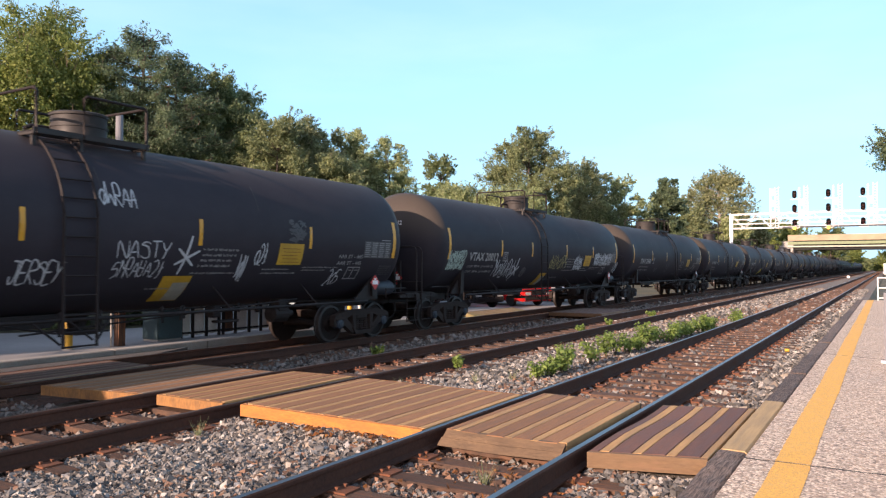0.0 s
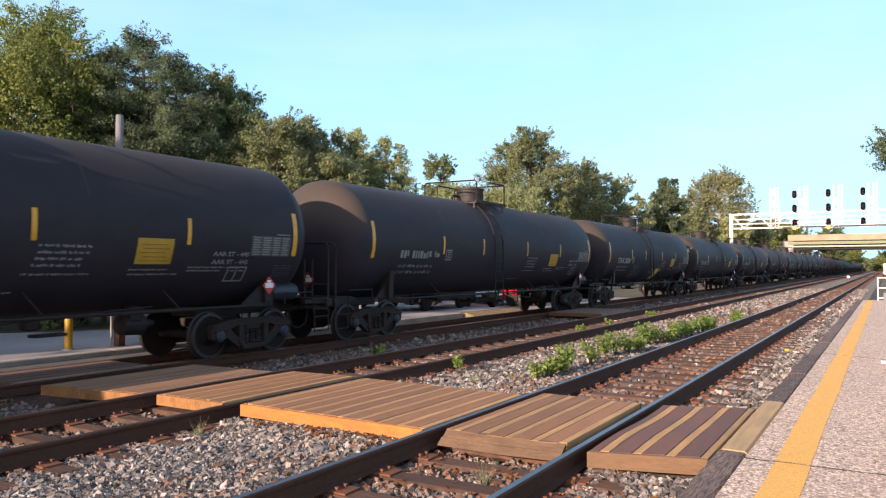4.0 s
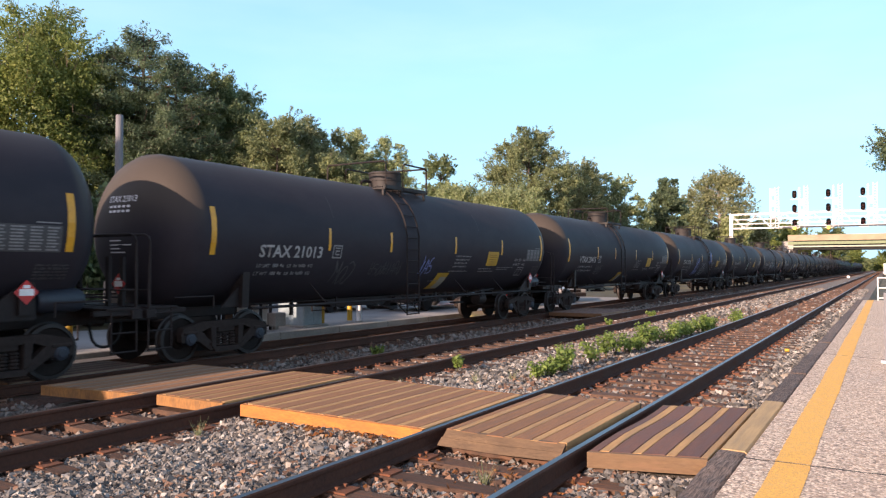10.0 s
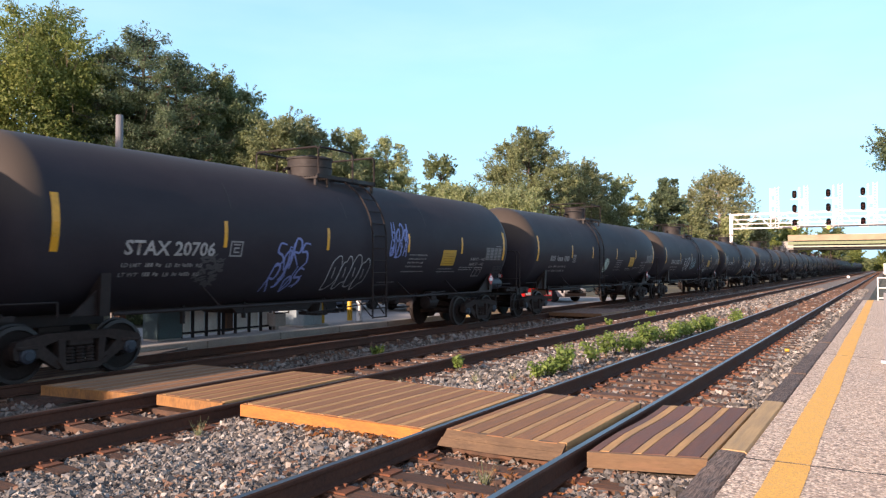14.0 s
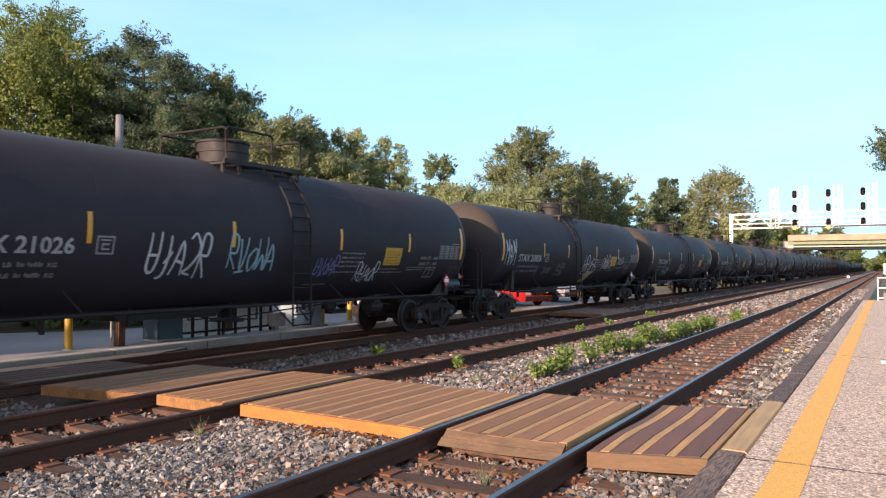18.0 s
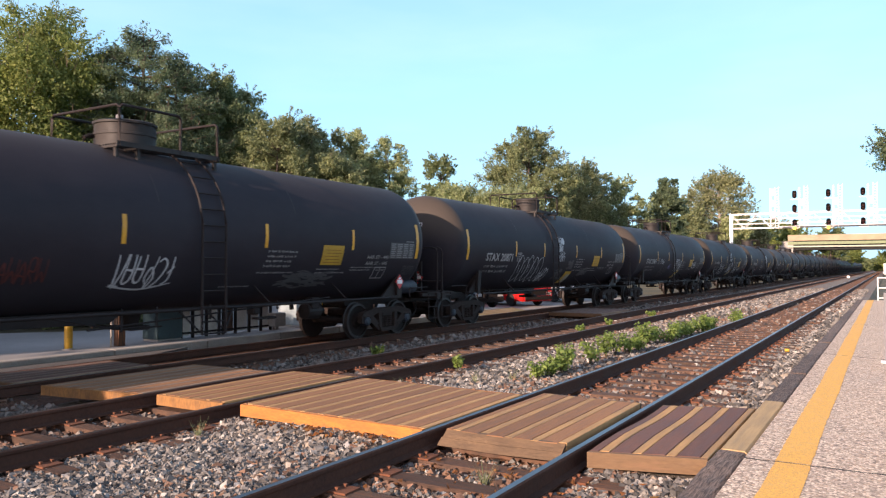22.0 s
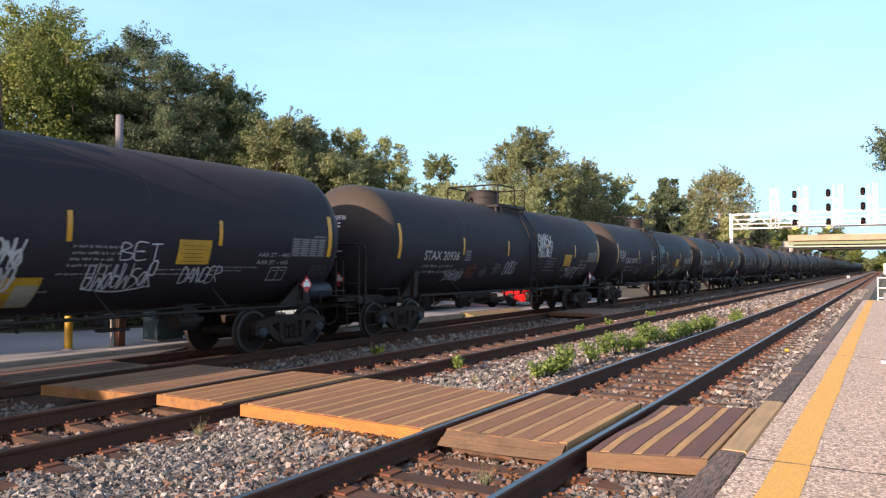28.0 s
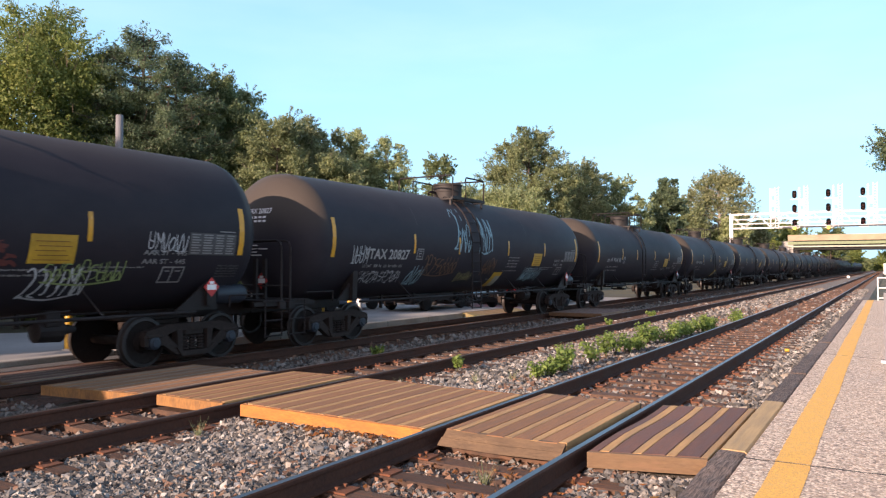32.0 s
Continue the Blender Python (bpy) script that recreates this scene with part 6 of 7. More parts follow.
def spray(n, *tags):
    for i, (s0, s1, z0, z1, colour, what) in enumerate(tags):
        rng = random.Random(n * 100 + i)
        w, h = s1 - s0, z1 - z0
        slant = rng.uniform(0.0, 0.10) * h
        thick = min(0.055, max(0.022, h * 0.075))
        bm = bmesh.new()
        if what == "blob":
            for k in range(9):
                add_ring(bm, rng, s0 + w / 2, (z0 + z1) / 2, 0.5 * w * (1 - k / 9), 0.5 * h * (1 - k / 9), 0.045, 0.08)
        elif what == "arrow":
            for pts in ([(s0, (z0 + z1) / 2), (s0 + 0.5 * w, z1), (s1, (z0 + z1) / 2)], [(s0 + 0.4 * w, z0), (s1, (z0 + z1) / 2)]):
                add_stroke(bm, pen_path(pts), 0.03)
        elif what == "star":        # three crossing strokes
            for a, b in (((0.05, 0.25), (1.0, 0.62)), ((0.10, 0.66), (0.82, 0.22)), ((0.30, 0.0), (0.62, 1.0))):
                add_stroke(bm, pen_path([(s0 + a[0] * w, z0 + a[1] * h), (s0 + b[0] * w, z0 + b[1] * h)], 6), thick)
        elif what == "patch":       # a worn smear of old paint
            for k in range(34):
                x, z = s0 + rng.uniform(0, 0.75) * w, z0 + rng.uniform(0.05, 0.95) * h
                add_stroke(bm, pen_path([(x, z), (x + 0.12 * w, z + rng.uniform(-0.1, 0.1) * h), (x + 0.25 * w, z + rng.uniform(-0.12, 0.12) * h)], 3), rng.uniform(0.02, 0.075))
        elif what == "ring":        # linked round letters
            for k, (cx, cz, r) in enumerate(((0.22, 0.30, 0.24), (0.50, 0.62, 0.30), (0.78, 0.55, 0.24), (0.62, 0.22, 0.20))):
                add_ring(bm, rng, s0 + cx * w, z0 + cz * h, r * w, r * h * 1.1, 0.03, 0.10)
        elif what == "bubble":      # outlined letters that lean on each other
            cells = max(3, min(6, round(w / (h * 0.42))))
            for c in range(cells):
                cx, cz = s0 + (c + 0.5) * w / cells + rng.uniform(-0.02, 0.02), (z0 + z1) / 2 + rng.uniform(-0.05, 0.05) * h
                add_ring(bm, rng, cx, cz, 0.50 * w / cells, 0.46 * h, 0.026, 0.10, 0.28 if c % 2 else 0.10)
                add_stroke(bm, pen_path([(cx - 0.12 * w / cells, cz + 0.14 * h), (cx + rng.uniform(-0.05, 0.12) * w / cells, cz - 0.16 * h)], 4), 0.022)
        elif what == "wild":        # two dense rows that hook into each other
            for z, f in ((z0 + 0.46 * h, 0.54), (z0 + 0.02 * h, 0.46)):
                cells = [rng.choice(LOOPS) for _ in range(max(4, round(w / (h * 0.22))))]
                add_letters(bm, rng, cells, s0 + rng.uniform(0, 0.08) * w, s1 - rng.uniform(0, 0.08) * w, z, z + f * h, thick * 0.95, 0.9, slant)
            for k in range(3):
                x = s0 + rng.uniform(0, 1) * w
                add_stroke(bm, pen_path([(x, z0 + h * 0.3), (x + rng.uniform(-0.2, 0.2) * w, z0 + rng.uniform(-0.05, 1.05) * h), (x + rng.uniform(-0.25, 0.25) * w, z0 + rng.uniform(0, 1) * h)], 4), thick * 0.6)
        elif what.isupper():
            add_letters(bm, rng, [PEN[c] for c in what], s0, s1, z0, z1, thick * 1.2, 0.35, slant)
        else:
            add_letters(bm, rng, [rng.choice(LOOPS) for _ in range(max(3, min(9, round(w / (h * 0.42)))))], s0, s1, z0, z1, thick, 0.75, slant)
            if w > 0.8 and rng.random() < 0.4:
                y = z0 - 0.05 * h
                add_stroke(bm, pen_path([(s0, y + 0.05 * h), (s0 + 0.5 * w, y - 0.04), (s1, y + 0.12 * h)]), 0.03)
        tone = {"faded": "worn grey"}.get(colour, colour)
        part("graffiti", bm, SPRAY[colour], CARS[n], tone + " spray-painted graffiti tag")


def head_tag(n, x0, x1, z0, z1, seed):
    """A small white tag on the dished end."""
    rng = random.Random(seed)
    bm = bmesh.new()
    for c in range(4):
        tw = (x1 - x0) / 4
        pts = [(x0 + (c + rng.uniform(0, 1.1)) * tw, z0 + (z1 - z0) * rng.uniform(0, 1)) for _ in range(5)]
        path = pen_path(pts, 4)
        rail = []
        for i, (x, z) in enumerate(path):
            pair = []
            for k in (-0.014, 0.014):
                r2 = min(0.98, ((x + k) ** 2 + (z + k - TANK_Z) ** 2) / TANK_R ** 2)
                pair.append(bm.verts.new((x + k, -0.05 - 0.72 * math.sqrt(1 - r2) - 0.016, z + k)))
            rail.append(pair)
        for a, b in zip(rail, rail[1:]):
            bm.faces.new((a[0], a[1], b[1], b[0]))
    part("graffiti", bm, SPRAY["white"], CARS[n], "white scribbled tag on the tank's end")


def build_graffiti():
    """What each car carries: along the flank from, to, height from, to, colour, what it is."""
    spray(-4, (7.16, 7.86, 2.8, 3.17, "white", "x"), (7.50, 8.56, 1.95, 2.23, "white", "NASTY"), (7.48, 8.50, 1.63, 1.92, "white", "x"), (8.66, 9.20, 1.67, 2.36, "white", "star"), (10.20, 10.42, 1.57, 2.06, "white", "x"), (10.60, 10.95, 1.84, 2.25, "white", "x"), (11.48, 12.07, 2.32, 2.80, "faded", "patch"), (13.08, 13.50, 1.40, 1.78, "white", "x"), (5.84, 6.64, 1.55, 1.88, "white", "JERSEY"))
    spray(-3, (0.10, 1.14, 1.74, 2.28, "mint", "wild"), (3.20, 4.62, 1.50, 2.02, "white", "x"), (4.60, 5.06, 1.36, 2.12, "white", "star"), (5.30, 5.75, 1.50, 1.80, "faded", "patch"), (7.64, 9.32, 1.75, 2.24, "yellow", "x"), (10.12, 11.03, 1.7, 2.22, "white", "wild"), (12.39, 14.77, 1.89, 2.37, "white", "wild"), (15.27, 15.82, 1.58, 2.05, "white", "x"))
    spray(-2, (6.67, 7.34, 1.57, 2.01, "faded", "x"), (4.37, 5.04, 1.56, 1.89, "faded", "x"))
    spray(0, (3.95, 5.05, 1.30, 2.00, "faded", "wild"), (5.05, 5.64, 1.29, 1.85, "faded", "x"), (7.53, 8.60, 1.50, 1.72, "white", "x"), (8.55, 9.25, 1.78, 1.92, "faded", "x"), (9.40, 9.62, 1.58, 1.74, "white", "x"))
    spray(1, (3.57, 4.30, 1.40, 1.89, "faded", "patch"), (4.80, 5.40, 1.54, 2.04, "faded", "patch"), (5.50, 6.10, 1.50, 1.95, "faded", "patch"), (6.32, 7.15, 1.52, 1.98, "faded", "patch"))
    spray(2, (3.82, 4.57, 1.42, 1.95, "faded", "x"), (5.21, 6.55, 1.61, 1.93, "faded", "x"), (7.48, 8.08, 1.59, 2.1, "blue", "x"))
    spray(3, (3.54, 4.35, 1.57, 1.92, "faded", "x"))
    spray(4, (2.86, 3.58, 1.43, 2.01, "faded", "patch"), (4.87, 5.92, 1.31, 2.38, "blue", "wild"), (6.80, 8.24, 1.25, 2.08, "white", "bubble"), (8.91, 9.74, 2.05, 2.91, "blue", "wild"))
    spray(5, (7.62, 8.19, 1.62, 2.18, "mint", "blob"))
    spray(6, (4.61, 5.99, 1.64, 2.36, "white", "x"), (6.42, 7.67, 1.74, 2.37, "cyan", "x"), (9.03, 9.83, 1.62, 2.01, "purple", "x"), (10.59, 11.48, 1.46, 1.88, "white", "x"))
    spray(7, (0.29, 1.07, 1.9, 2.71, "white", "x"), (3.05, 3.25, 1.50, 1.85, "faded", "patch"), (3.64, 4.47, 1.55, 1.80, "faded", "patch"), (4.93, 5.90, 1.50, 1.98, "faded", "patch"), (7.86, 9.42, 1.56, 2.24, "white", "x"), (10.11, 11.37, 1.75, 2.37, "white", "x"), (12.1, 13.18, 1.94, 2.27, "white", "SAUNA"))
    spray(8, (2.86, 4.17, 1.38, 1.92, "cyan", "x"), (4.27, 5.3, 1.54, 1.9, "red", "x"), (6.45, 7.68, 1.48, 1.99, "white", "x"), (10.36, 12.2, 1.35, 1.74, "faded", "patch"))
    spray(9, (3.8, 5.9, 1.29, 2.2, "white", "bubble"), (5.95, 6.69, 1.30, 1.75, "white", "x"), (7.23, 7.70, 2.40, 2.97, "white", "wild"), (7.62, 7.84, 2.70, 2.92, "white", "blob"), (7.35, 7.92, 2.04, 2.42, "white", "x"), (7.35, 8.20, 1.35, 1.75, "faded", "patch"), (8.35, 9.05, 1.70, 2.05, "faded", "patch"), (9.95, 11.0, 1.45, 1.80, "faded", "patch"))
    spray(10, (4.11, 4.97, 2.0, 2.28, "white", "x"), (6.07, 6.63, 1.75, 1.98, "purple", "x"), (7.49, 9.1, 1.62, 2.29, "white", "x"), (12.03, 13.1, 1.82, 2.18, "white", "x"), (4.62, 6.03, 1.3, 1.83, "faded", "x"))
    spray(11, (5.67, 6.36, 1.69, 2.06, "yellow", "x"), (7.12, 7.98, 2.26, 2.92, "white", "wild"), (7.03, 8.53, 1.41, 2.18, "white", "wild"), (10.1, 10.92, 1.92, 2.2, "white", "BET"), (9.61, 10.92, 1.45, 1.86, "white", "x"), (11.47, 12.4, 1.52, 1.80, "white", "DANGER"), (4.12, 5.28, 1.38, 2.18, "white", "x"), (3.44, 4.01, 1.32, 2.03, "white", "x"))
    spray(12, (3.80, 4.60, 1.48, 1.88, "red", "patch"), (4.81, 5.31, 1.51, 1.78, "faded", "patch"), (5.60, 6.22, 1.55, 1.91, "faded", "patch"), (6.51, 7.32, 1.55, 2.00, "white", "bubble"), (8.90, 10.30, 2.14, 3.02, "white", "wild"), (2.75, 3.85, 1.42, 1.76, "white", "x"), (12.02, 13.45, 1.38, 1.79, "white", "STATIC"))
    spray(13, (0.26, 1.24, 2.26, 2.59, "white", "SAUNA"), (0.59, 1.06, 2.07, 2.25, "white", "arrow"), (3.25, 4.46, 1.43, 1.86, "faded", "patch"), (4.83, 5.77, 1.45, 2.02, "orange", "ring"), (5.94, 6.77, 2.01, 2.37, "white", "BET"), (11.55, 12.93, 1.57, 1.88, "green", "x"), (10.46, 11.11, 1.79, 2.19, "red", "patch"), (10.15, 10.67, 1.45, 1.82, "white", "x"), (11.3, 12.33, 1.35, 1.79, "white", "x"), (13.29, 14.12, 2.08, 2.39, "white", "x"), (7.44, 8.12, 3.02, 3.26, "cyan", "GET"), (7.8, 8.64, 2.6, 2.99, "cyan", "DRUNK"), (7.41, 8.19, 2.42, 2.76, "cyan", "RIDE"), (7.36, 7.97, 2.08, 2.39, "cyan", "OUT"), (7.97, 9.13, 1.58, 2.02, "cyan", "x"))
    spray(14, (0.82, 1.47, 1.9, 2.3, "white", "x"), (1.43, 3.17, 1.42, 1.71, "white", "x"), (3.49, 4.23, 1.34, 1.83, "cyan", "x"), (4.06, 5.9, 1.62, 2.09, "orange", "x"), (5.6, 6.64, 2.33, 3.51, "cyan", "x"), (7.11, 8.01, 2.3, 3.33, "cyan", "x"), (6.18, 7.14, 1.41, 1.67, "yellow", "x"), (7.58, 8.42, 1.59, 2.03, "orange", "x"), (10.82, 12.36, 1.36, 1.79, "cyan", "x"))
    head_tag(1, 0.82, 1.24, 2.78, 3.10, 5)
    # the car with a bright yellow panel
    patch("diagonal_panel", 8.48, 9.20, 1.18, 1.74, M_YELLOW_BRIGHT, CARS[0], "bright yellow repainted panel", 0.012)


build_graffiti()

# ---------------------------------------------------------------- things beyond the train
M_TEAL = paint("teal_cabinet_paint", (0.038, 0.080, 0.092), 0.5)
M_BEIGE = paint("beige_panel_paint", (0.78, 0.76, 0.70), 0.6)
M_PALEBLUE = paint("pale_blue_cabinet_paint", (0.33, 0.42, 0.46), 0.5)
M_BOLLARD = paint("yellow_bollard_paint", (0.62, 0.36, 0.02), 0.5)
M_CHROME = surface("bright_wheel_metal", (0.62, 0.63, 0.64), (0.45, 0.45, 0.45), 0.35, 0.25, 8.0, 2.0, 0.05, 0.5)
M_GLASS = bpy.data.materials.new("car_glass")
M_GLASS.use_nodes = True
_g = M_GLASS.node_tree.nodes["Principled BSDF"]
_g.inputs["Base Color"].default_value, _g.inputs["Roughness"].default_value = (0.02, 0.025, 0.028, 1), 0.06
M_LAMP_RED = paint("tail_lamp_red", (0.45, 0.015, 0.012), 0.15)
LOT = -0.165


def bollard(x, y, h, material, label):
    b = thing("bollard", label, "bollard", (x, y, LOT), group="bollards at the car park's edge")
    bm = bmesh.new()
    add_lathe(bm, [(0.0, 0.085), (h - 0.06, 0.085), (h - 0.02, 0.07), (h, 0.02)], "z", (0, 0, 0), 16)
    part("post", bm, material, b, smooth=True)
    bm = bmesh.new()
    add_lathe(bm, [(0.0, 0.13), (0.02, 0.13), (0.03, 0.09)], "z", (0, 0, 0), 16)
    part("footing", bm, M_CONCRETE, b)


def build_lot_things():
    bollard(-15.0, 9.6, 1.05, M_BOLLARD, "yellow steel bollard at the car park's edge")
    bollard(-15.1, 18.0, 1.05, M_BOLLARD, "yellow steel bollard at the car park's edge")
    bollard(-15.1, 19.4, 1.05, M_BOLLARD, "yellow steel bollard at the car park's edge")
    bollard(-14.8, 19.5, 1.10, M_WHITE, "white steel bollard beside yellow ones")
    # meter post
    m = thing("meter_post", "brown wooden post with a grey meter box and conduit", "meter", (-14.75, 10.65, LOT))
    boxes("post", [(-0.09, 0.09, -0.09, 0.09, 0, 1.9)], M_TIE, m, bevel=0.01)
    boxes("meter_box", [(-0.12, 0.16, -0.34, -0.10, 0.95, 1.45)], M_CONCRETE, m, bevel=0.015)
    tubes("conduit", [[(0.02, -0.22, 0.0), (0.02, -0.22, 0.95)]], 0.025, M_CONCRETE, m)
    tubes("conduit", [[(0.10, -0.28, 0.25), (0.10, -0.28, 0.95)], [(0.10, -0.28, 0.25), (0.02, -0.22, 0.18)]], 0.02, M_CONCRETE, m)
    # teal cabinet
    c = thing("utility_cabinet", "low teal metal utility cabinet on the kerb", "cabinet", (-15.0, 12.0, LOT))
    boxes("body", [(-0.28, 0.28, -0.36, 0.36, 0.05, 0.90)], M_TEAL, c, bevel=0.02)
    boxes("lid", [(-0.31, 0.31, -0.39, 0.39, 0.90, 0.97)], M_TEAL, c, bevel=0.02)
    boxes("plinth", [(-0.26, 0.26, -0.34, 0.34, 0, 0.05)], M_CONCRETE, c)
    boxes("door", [(0.282, 0.295, -0.31, 0.31, 0.12, 0.84)], M_TEAL, c)
    # screen: black frame with beige boards
    s = thing("fence_screen", "black steel railing with beige and brown boards", "fence", (-14.95, 12.5, LOT))
    posts = [0.0, 0.36, 0.80, 1.22, 1.36, 1.78, 2.28, 2.72, 3.10]
    for y in posts:
        boxes("post", [(-0.03, 0.03, y - 0.03, y + 0.03, 0, 1.25)], M_BLACK, s)
    for z in (1.15, 0.72, 0.10):
        boxes("rail", [(-0.02, 0.02, 0, 3.10, z, z + 0.05)], M_BLACK, s)
    for i, (a, b) in enumerate(zip(posts, posts[1:])):
        boxes("board", [(-0.09, -0.05, a + 0.03, b - 0.03, 0.06, 1.20)], M_TIE if i in (4,) else M_BEIGE, s, bevel=0.005)
    # pale cabinet
    c = thing("transformer_cabinet", "pale blue metal transformer cabinet on a pad", "cabinet", (-15.1, 17.0, LOT))
    boxes("pad", [(-0.62, 0.62, -0.55, 0.55, 0, 0.06)], M_CONCRETE, c)
    boxes("body", [(-0.5, 0.5, -0.42, 0.42, 0.06, 0.86)], M_PALEBLUE, c, bevel=0.02)
    boxes("cover", [(-0.54, 0.54, -0.46, 0.46, 0.86, 0.96)], M_PALEBLUE, c, bevel=0.03)
    boxes("door", [(0.503, 0.515, -0.38, -0.01, 0.12, 0.82)], M_PALEBLUE, c)
    boxes("door", [(0.503, 0.515, 0.01, 0.38, 0.12, 0.82)], M_PALEBLUE, c)
    # low white box beside the screen
    c = thing("junction_box", "small white junction box on a stub", "box", (-14.9, 15.75, LOT))
    boxes("body", [(-0.2, 0.2, -0.22, 0.22, 0.1, 0.48)], M_CONCRETE, c, bevel=0.02)
    boxes("stub", [(-0.06, 0.06, -0.06, 0.06, 0, 0.1)], M_CONCRETE, c)
    # bare pole
    p = thing("utility_pole", "bare grey wooden pole with a flat top", "pole", (-19.5, 14.0, LOT))
    bm = bmesh.new()
    add_lathe(bm, [(0.0, 0.135), (3.0, 0.12), (6.2, 0.105), (6.27, 0.10), (6.28, 0.01)], "z", (0, 0, 0), 14)
    part("shaft", bm, M_POLE, p, smooth=True)
    boxes("tag", [(0.11, 0.125, -0.04, 0.04, 2.0, 2.1)], M_CHROME, p)


def build_car_body(name, label, at, rz, colour, length=4.5, width=1.78, height=1.45, style="sedan"):
    """A parked car, nose towards +y of its own space."""
    car = thing(name, label, "car", (at[0], at[1], LOT if at[1] < 29.0 else LOT_LOW), rz, group="parked cars")
    body = paint(name + "_" + style + "_paint", colour, 0.25, wear=0.08)
    L, H = length / 2, height
    hood, belt = H * 0.62, H * 0.66
    prof = {"sedan": [(-L, 0.30), (-L, belt * 0.95), (-L * 0.72, belt), (-L * 0.42, H), (L * 0.12, H), (L * 0.45, belt), (L * 0.95, hood * 0.82), (L, 0.55), (L, 0.30)],
            "suv": [(-L, 0.35), (-L, belt), (-L * 0.93, H * 0.97), (-L * 0.80, H), (L * 0.15, H), (L * 0.42, belt), (L * 0.95, hood * 0.95), (L, 0.6), (L, 0.35)],
            "pickup": [(-L, 0.26), (-L, belt), (-L * 0.18, belt), (-L * 0.12, H), (L * 0.28, H), (L * 0.48, belt), (L * 0.96, hood), (L, 0.7), (L, 0.26)]}[style]
    bm = bmesh.new()
    add_prism(bm, prof, "x", -width / 2, width / 2)
    for v in bm.verts:
        if v.co.z > belt + 0.02:
            v.co.x *= 0.80
    bmesh.ops.bevel(bm, geom=list(bm.edges), offset=0.05, segments=2, affect="EDGES", clamp_overlap=True)
    part("body", bm, body, car, smooth=True)
    wy = L * 0.62
    for y in (wy, -wy):
        for sx in (1, -1):
            x = sx * (width / 2 - 0.10)
            bm = bmesh.new()
            add_lathe(bm, [(-0.11, 0.20), (-0.11, 0.31), (-0.07, 0.335), (0.07, 0.335), (0.11, 0.31), (0.11, 0.20)], "x", (0, 0, 0), 20)
            tyre = part("wheel", bm, M_RUBBER, car, smooth=True)
            tyre.matrix_basis = pose(x + sx * 0.02, y, 0.335)
            bm = bmesh.new()
            add_lathe(bm, [(sx * 0.06, 0.02), (sx * 0.10, 0.05), (sx * 0.085, 0.12), (sx * 0.105, 0.205)], "x", (0, 0, 0), 20)
            part("rim", bm, M_CHROME, tyre, "bright wheel rim", smooth=True)
    for glass_name, p, q in {"sedan": (("windscreen", 0.43, 0.15), ("rear_window", -0.70, -0.45)), "suv": (("windscreen", 0.40, 0.18), ("rear_window", -0.99, -0.95)),
                             "pickup": (("windscreen", 0.46, 0.30), ("rear_window", -0.175, -0.13))}[style]:
        bm = bmesh.new()
        n = 0.014 if p > 0 else -0.014
        bm.faces.new([bm.verts.new((sx * width / 2 * f, y * L + n, z + 0.012)) for sx, f, y, z in ((-1, 0.86, p, belt + 0.04), (1, 0.86, p, belt + 0.04), (1, 0.72, q, H - 0.06), (-1, 0.72, q, H - 0.06))])
        part(glass_name, bm, M_GLASS, car)
    top = {"sedan": (-0.38, 0.08), "suv": (-0.86, 0.12), "pickup": (-0.10, 0.24)}[style]
    for sx in (1, -1):
        x = sx * (width / 2 * 0.90)
        a, b = top[0] * L, top[1] * L
        m = (a + b) / 2
        for p, q in ((a, m - 0.04), (m + 0.04, b)):
            bm = bmesh.new()
            v = [bm.verts.new((sx * width / 2 * f + sx * 0.012, y, z)) for f, y, z in ((0.985, p, belt + 0.03), (0.985, q + (0.25 if q == b else 0), belt + 0.03), (0.815, q, H - 0.07), (0.815, p, H - 0.07))]
            bm.faces.new(v)
            part("side_window", bm, M_GLASS, car)
        boxes("tail_lamp", [(sx * width / 2 * 0.72 - 0.14, sx * width / 2 * 0.72 + 0.14, -L - 0.012, -L + 0.05, belt * 0.72, belt * 0.92)], M_LAMP_RED, car)
        boxes("headlamp", [(sx * width / 2 * 0.72 - 0.16, sx * width / 2 * 0.72 + 0.16, L - 0.07, L + 0.008, 0.58, 0.72)], M_CHROME, car)
    boxes("bumper", [(-width / 2 * 0.94, width / 2 * 0.94, -L - 0.06, -L + 0.1, 0.34, 0.52)], M_BLACK, car, bevel=0.02)
    boxes("grille", [(-width / 2 * 0.50, width / 2 * 0.50, L - 0.07, L + 0.010, 0.56, hood * 0.80)], M_BLACK, car)
    boxes("bumper", [(-width / 2 * 0.94, width / 2 * 0.94, L - 0.1, L + 0.05, 0.34, 0.52)], M_BLACK, car, bevel=0.02)
    return car


# a car that rolls slowly to its place: seconds, place along the lot
CREEP = [(0.0, 28.1), (1.2, 27.35), (2.6, 26.45), (4.5, 25.2), (6.4, 24.3), (8.2, 24.05), (9.0, 24.0), (32.0, 24.0)]


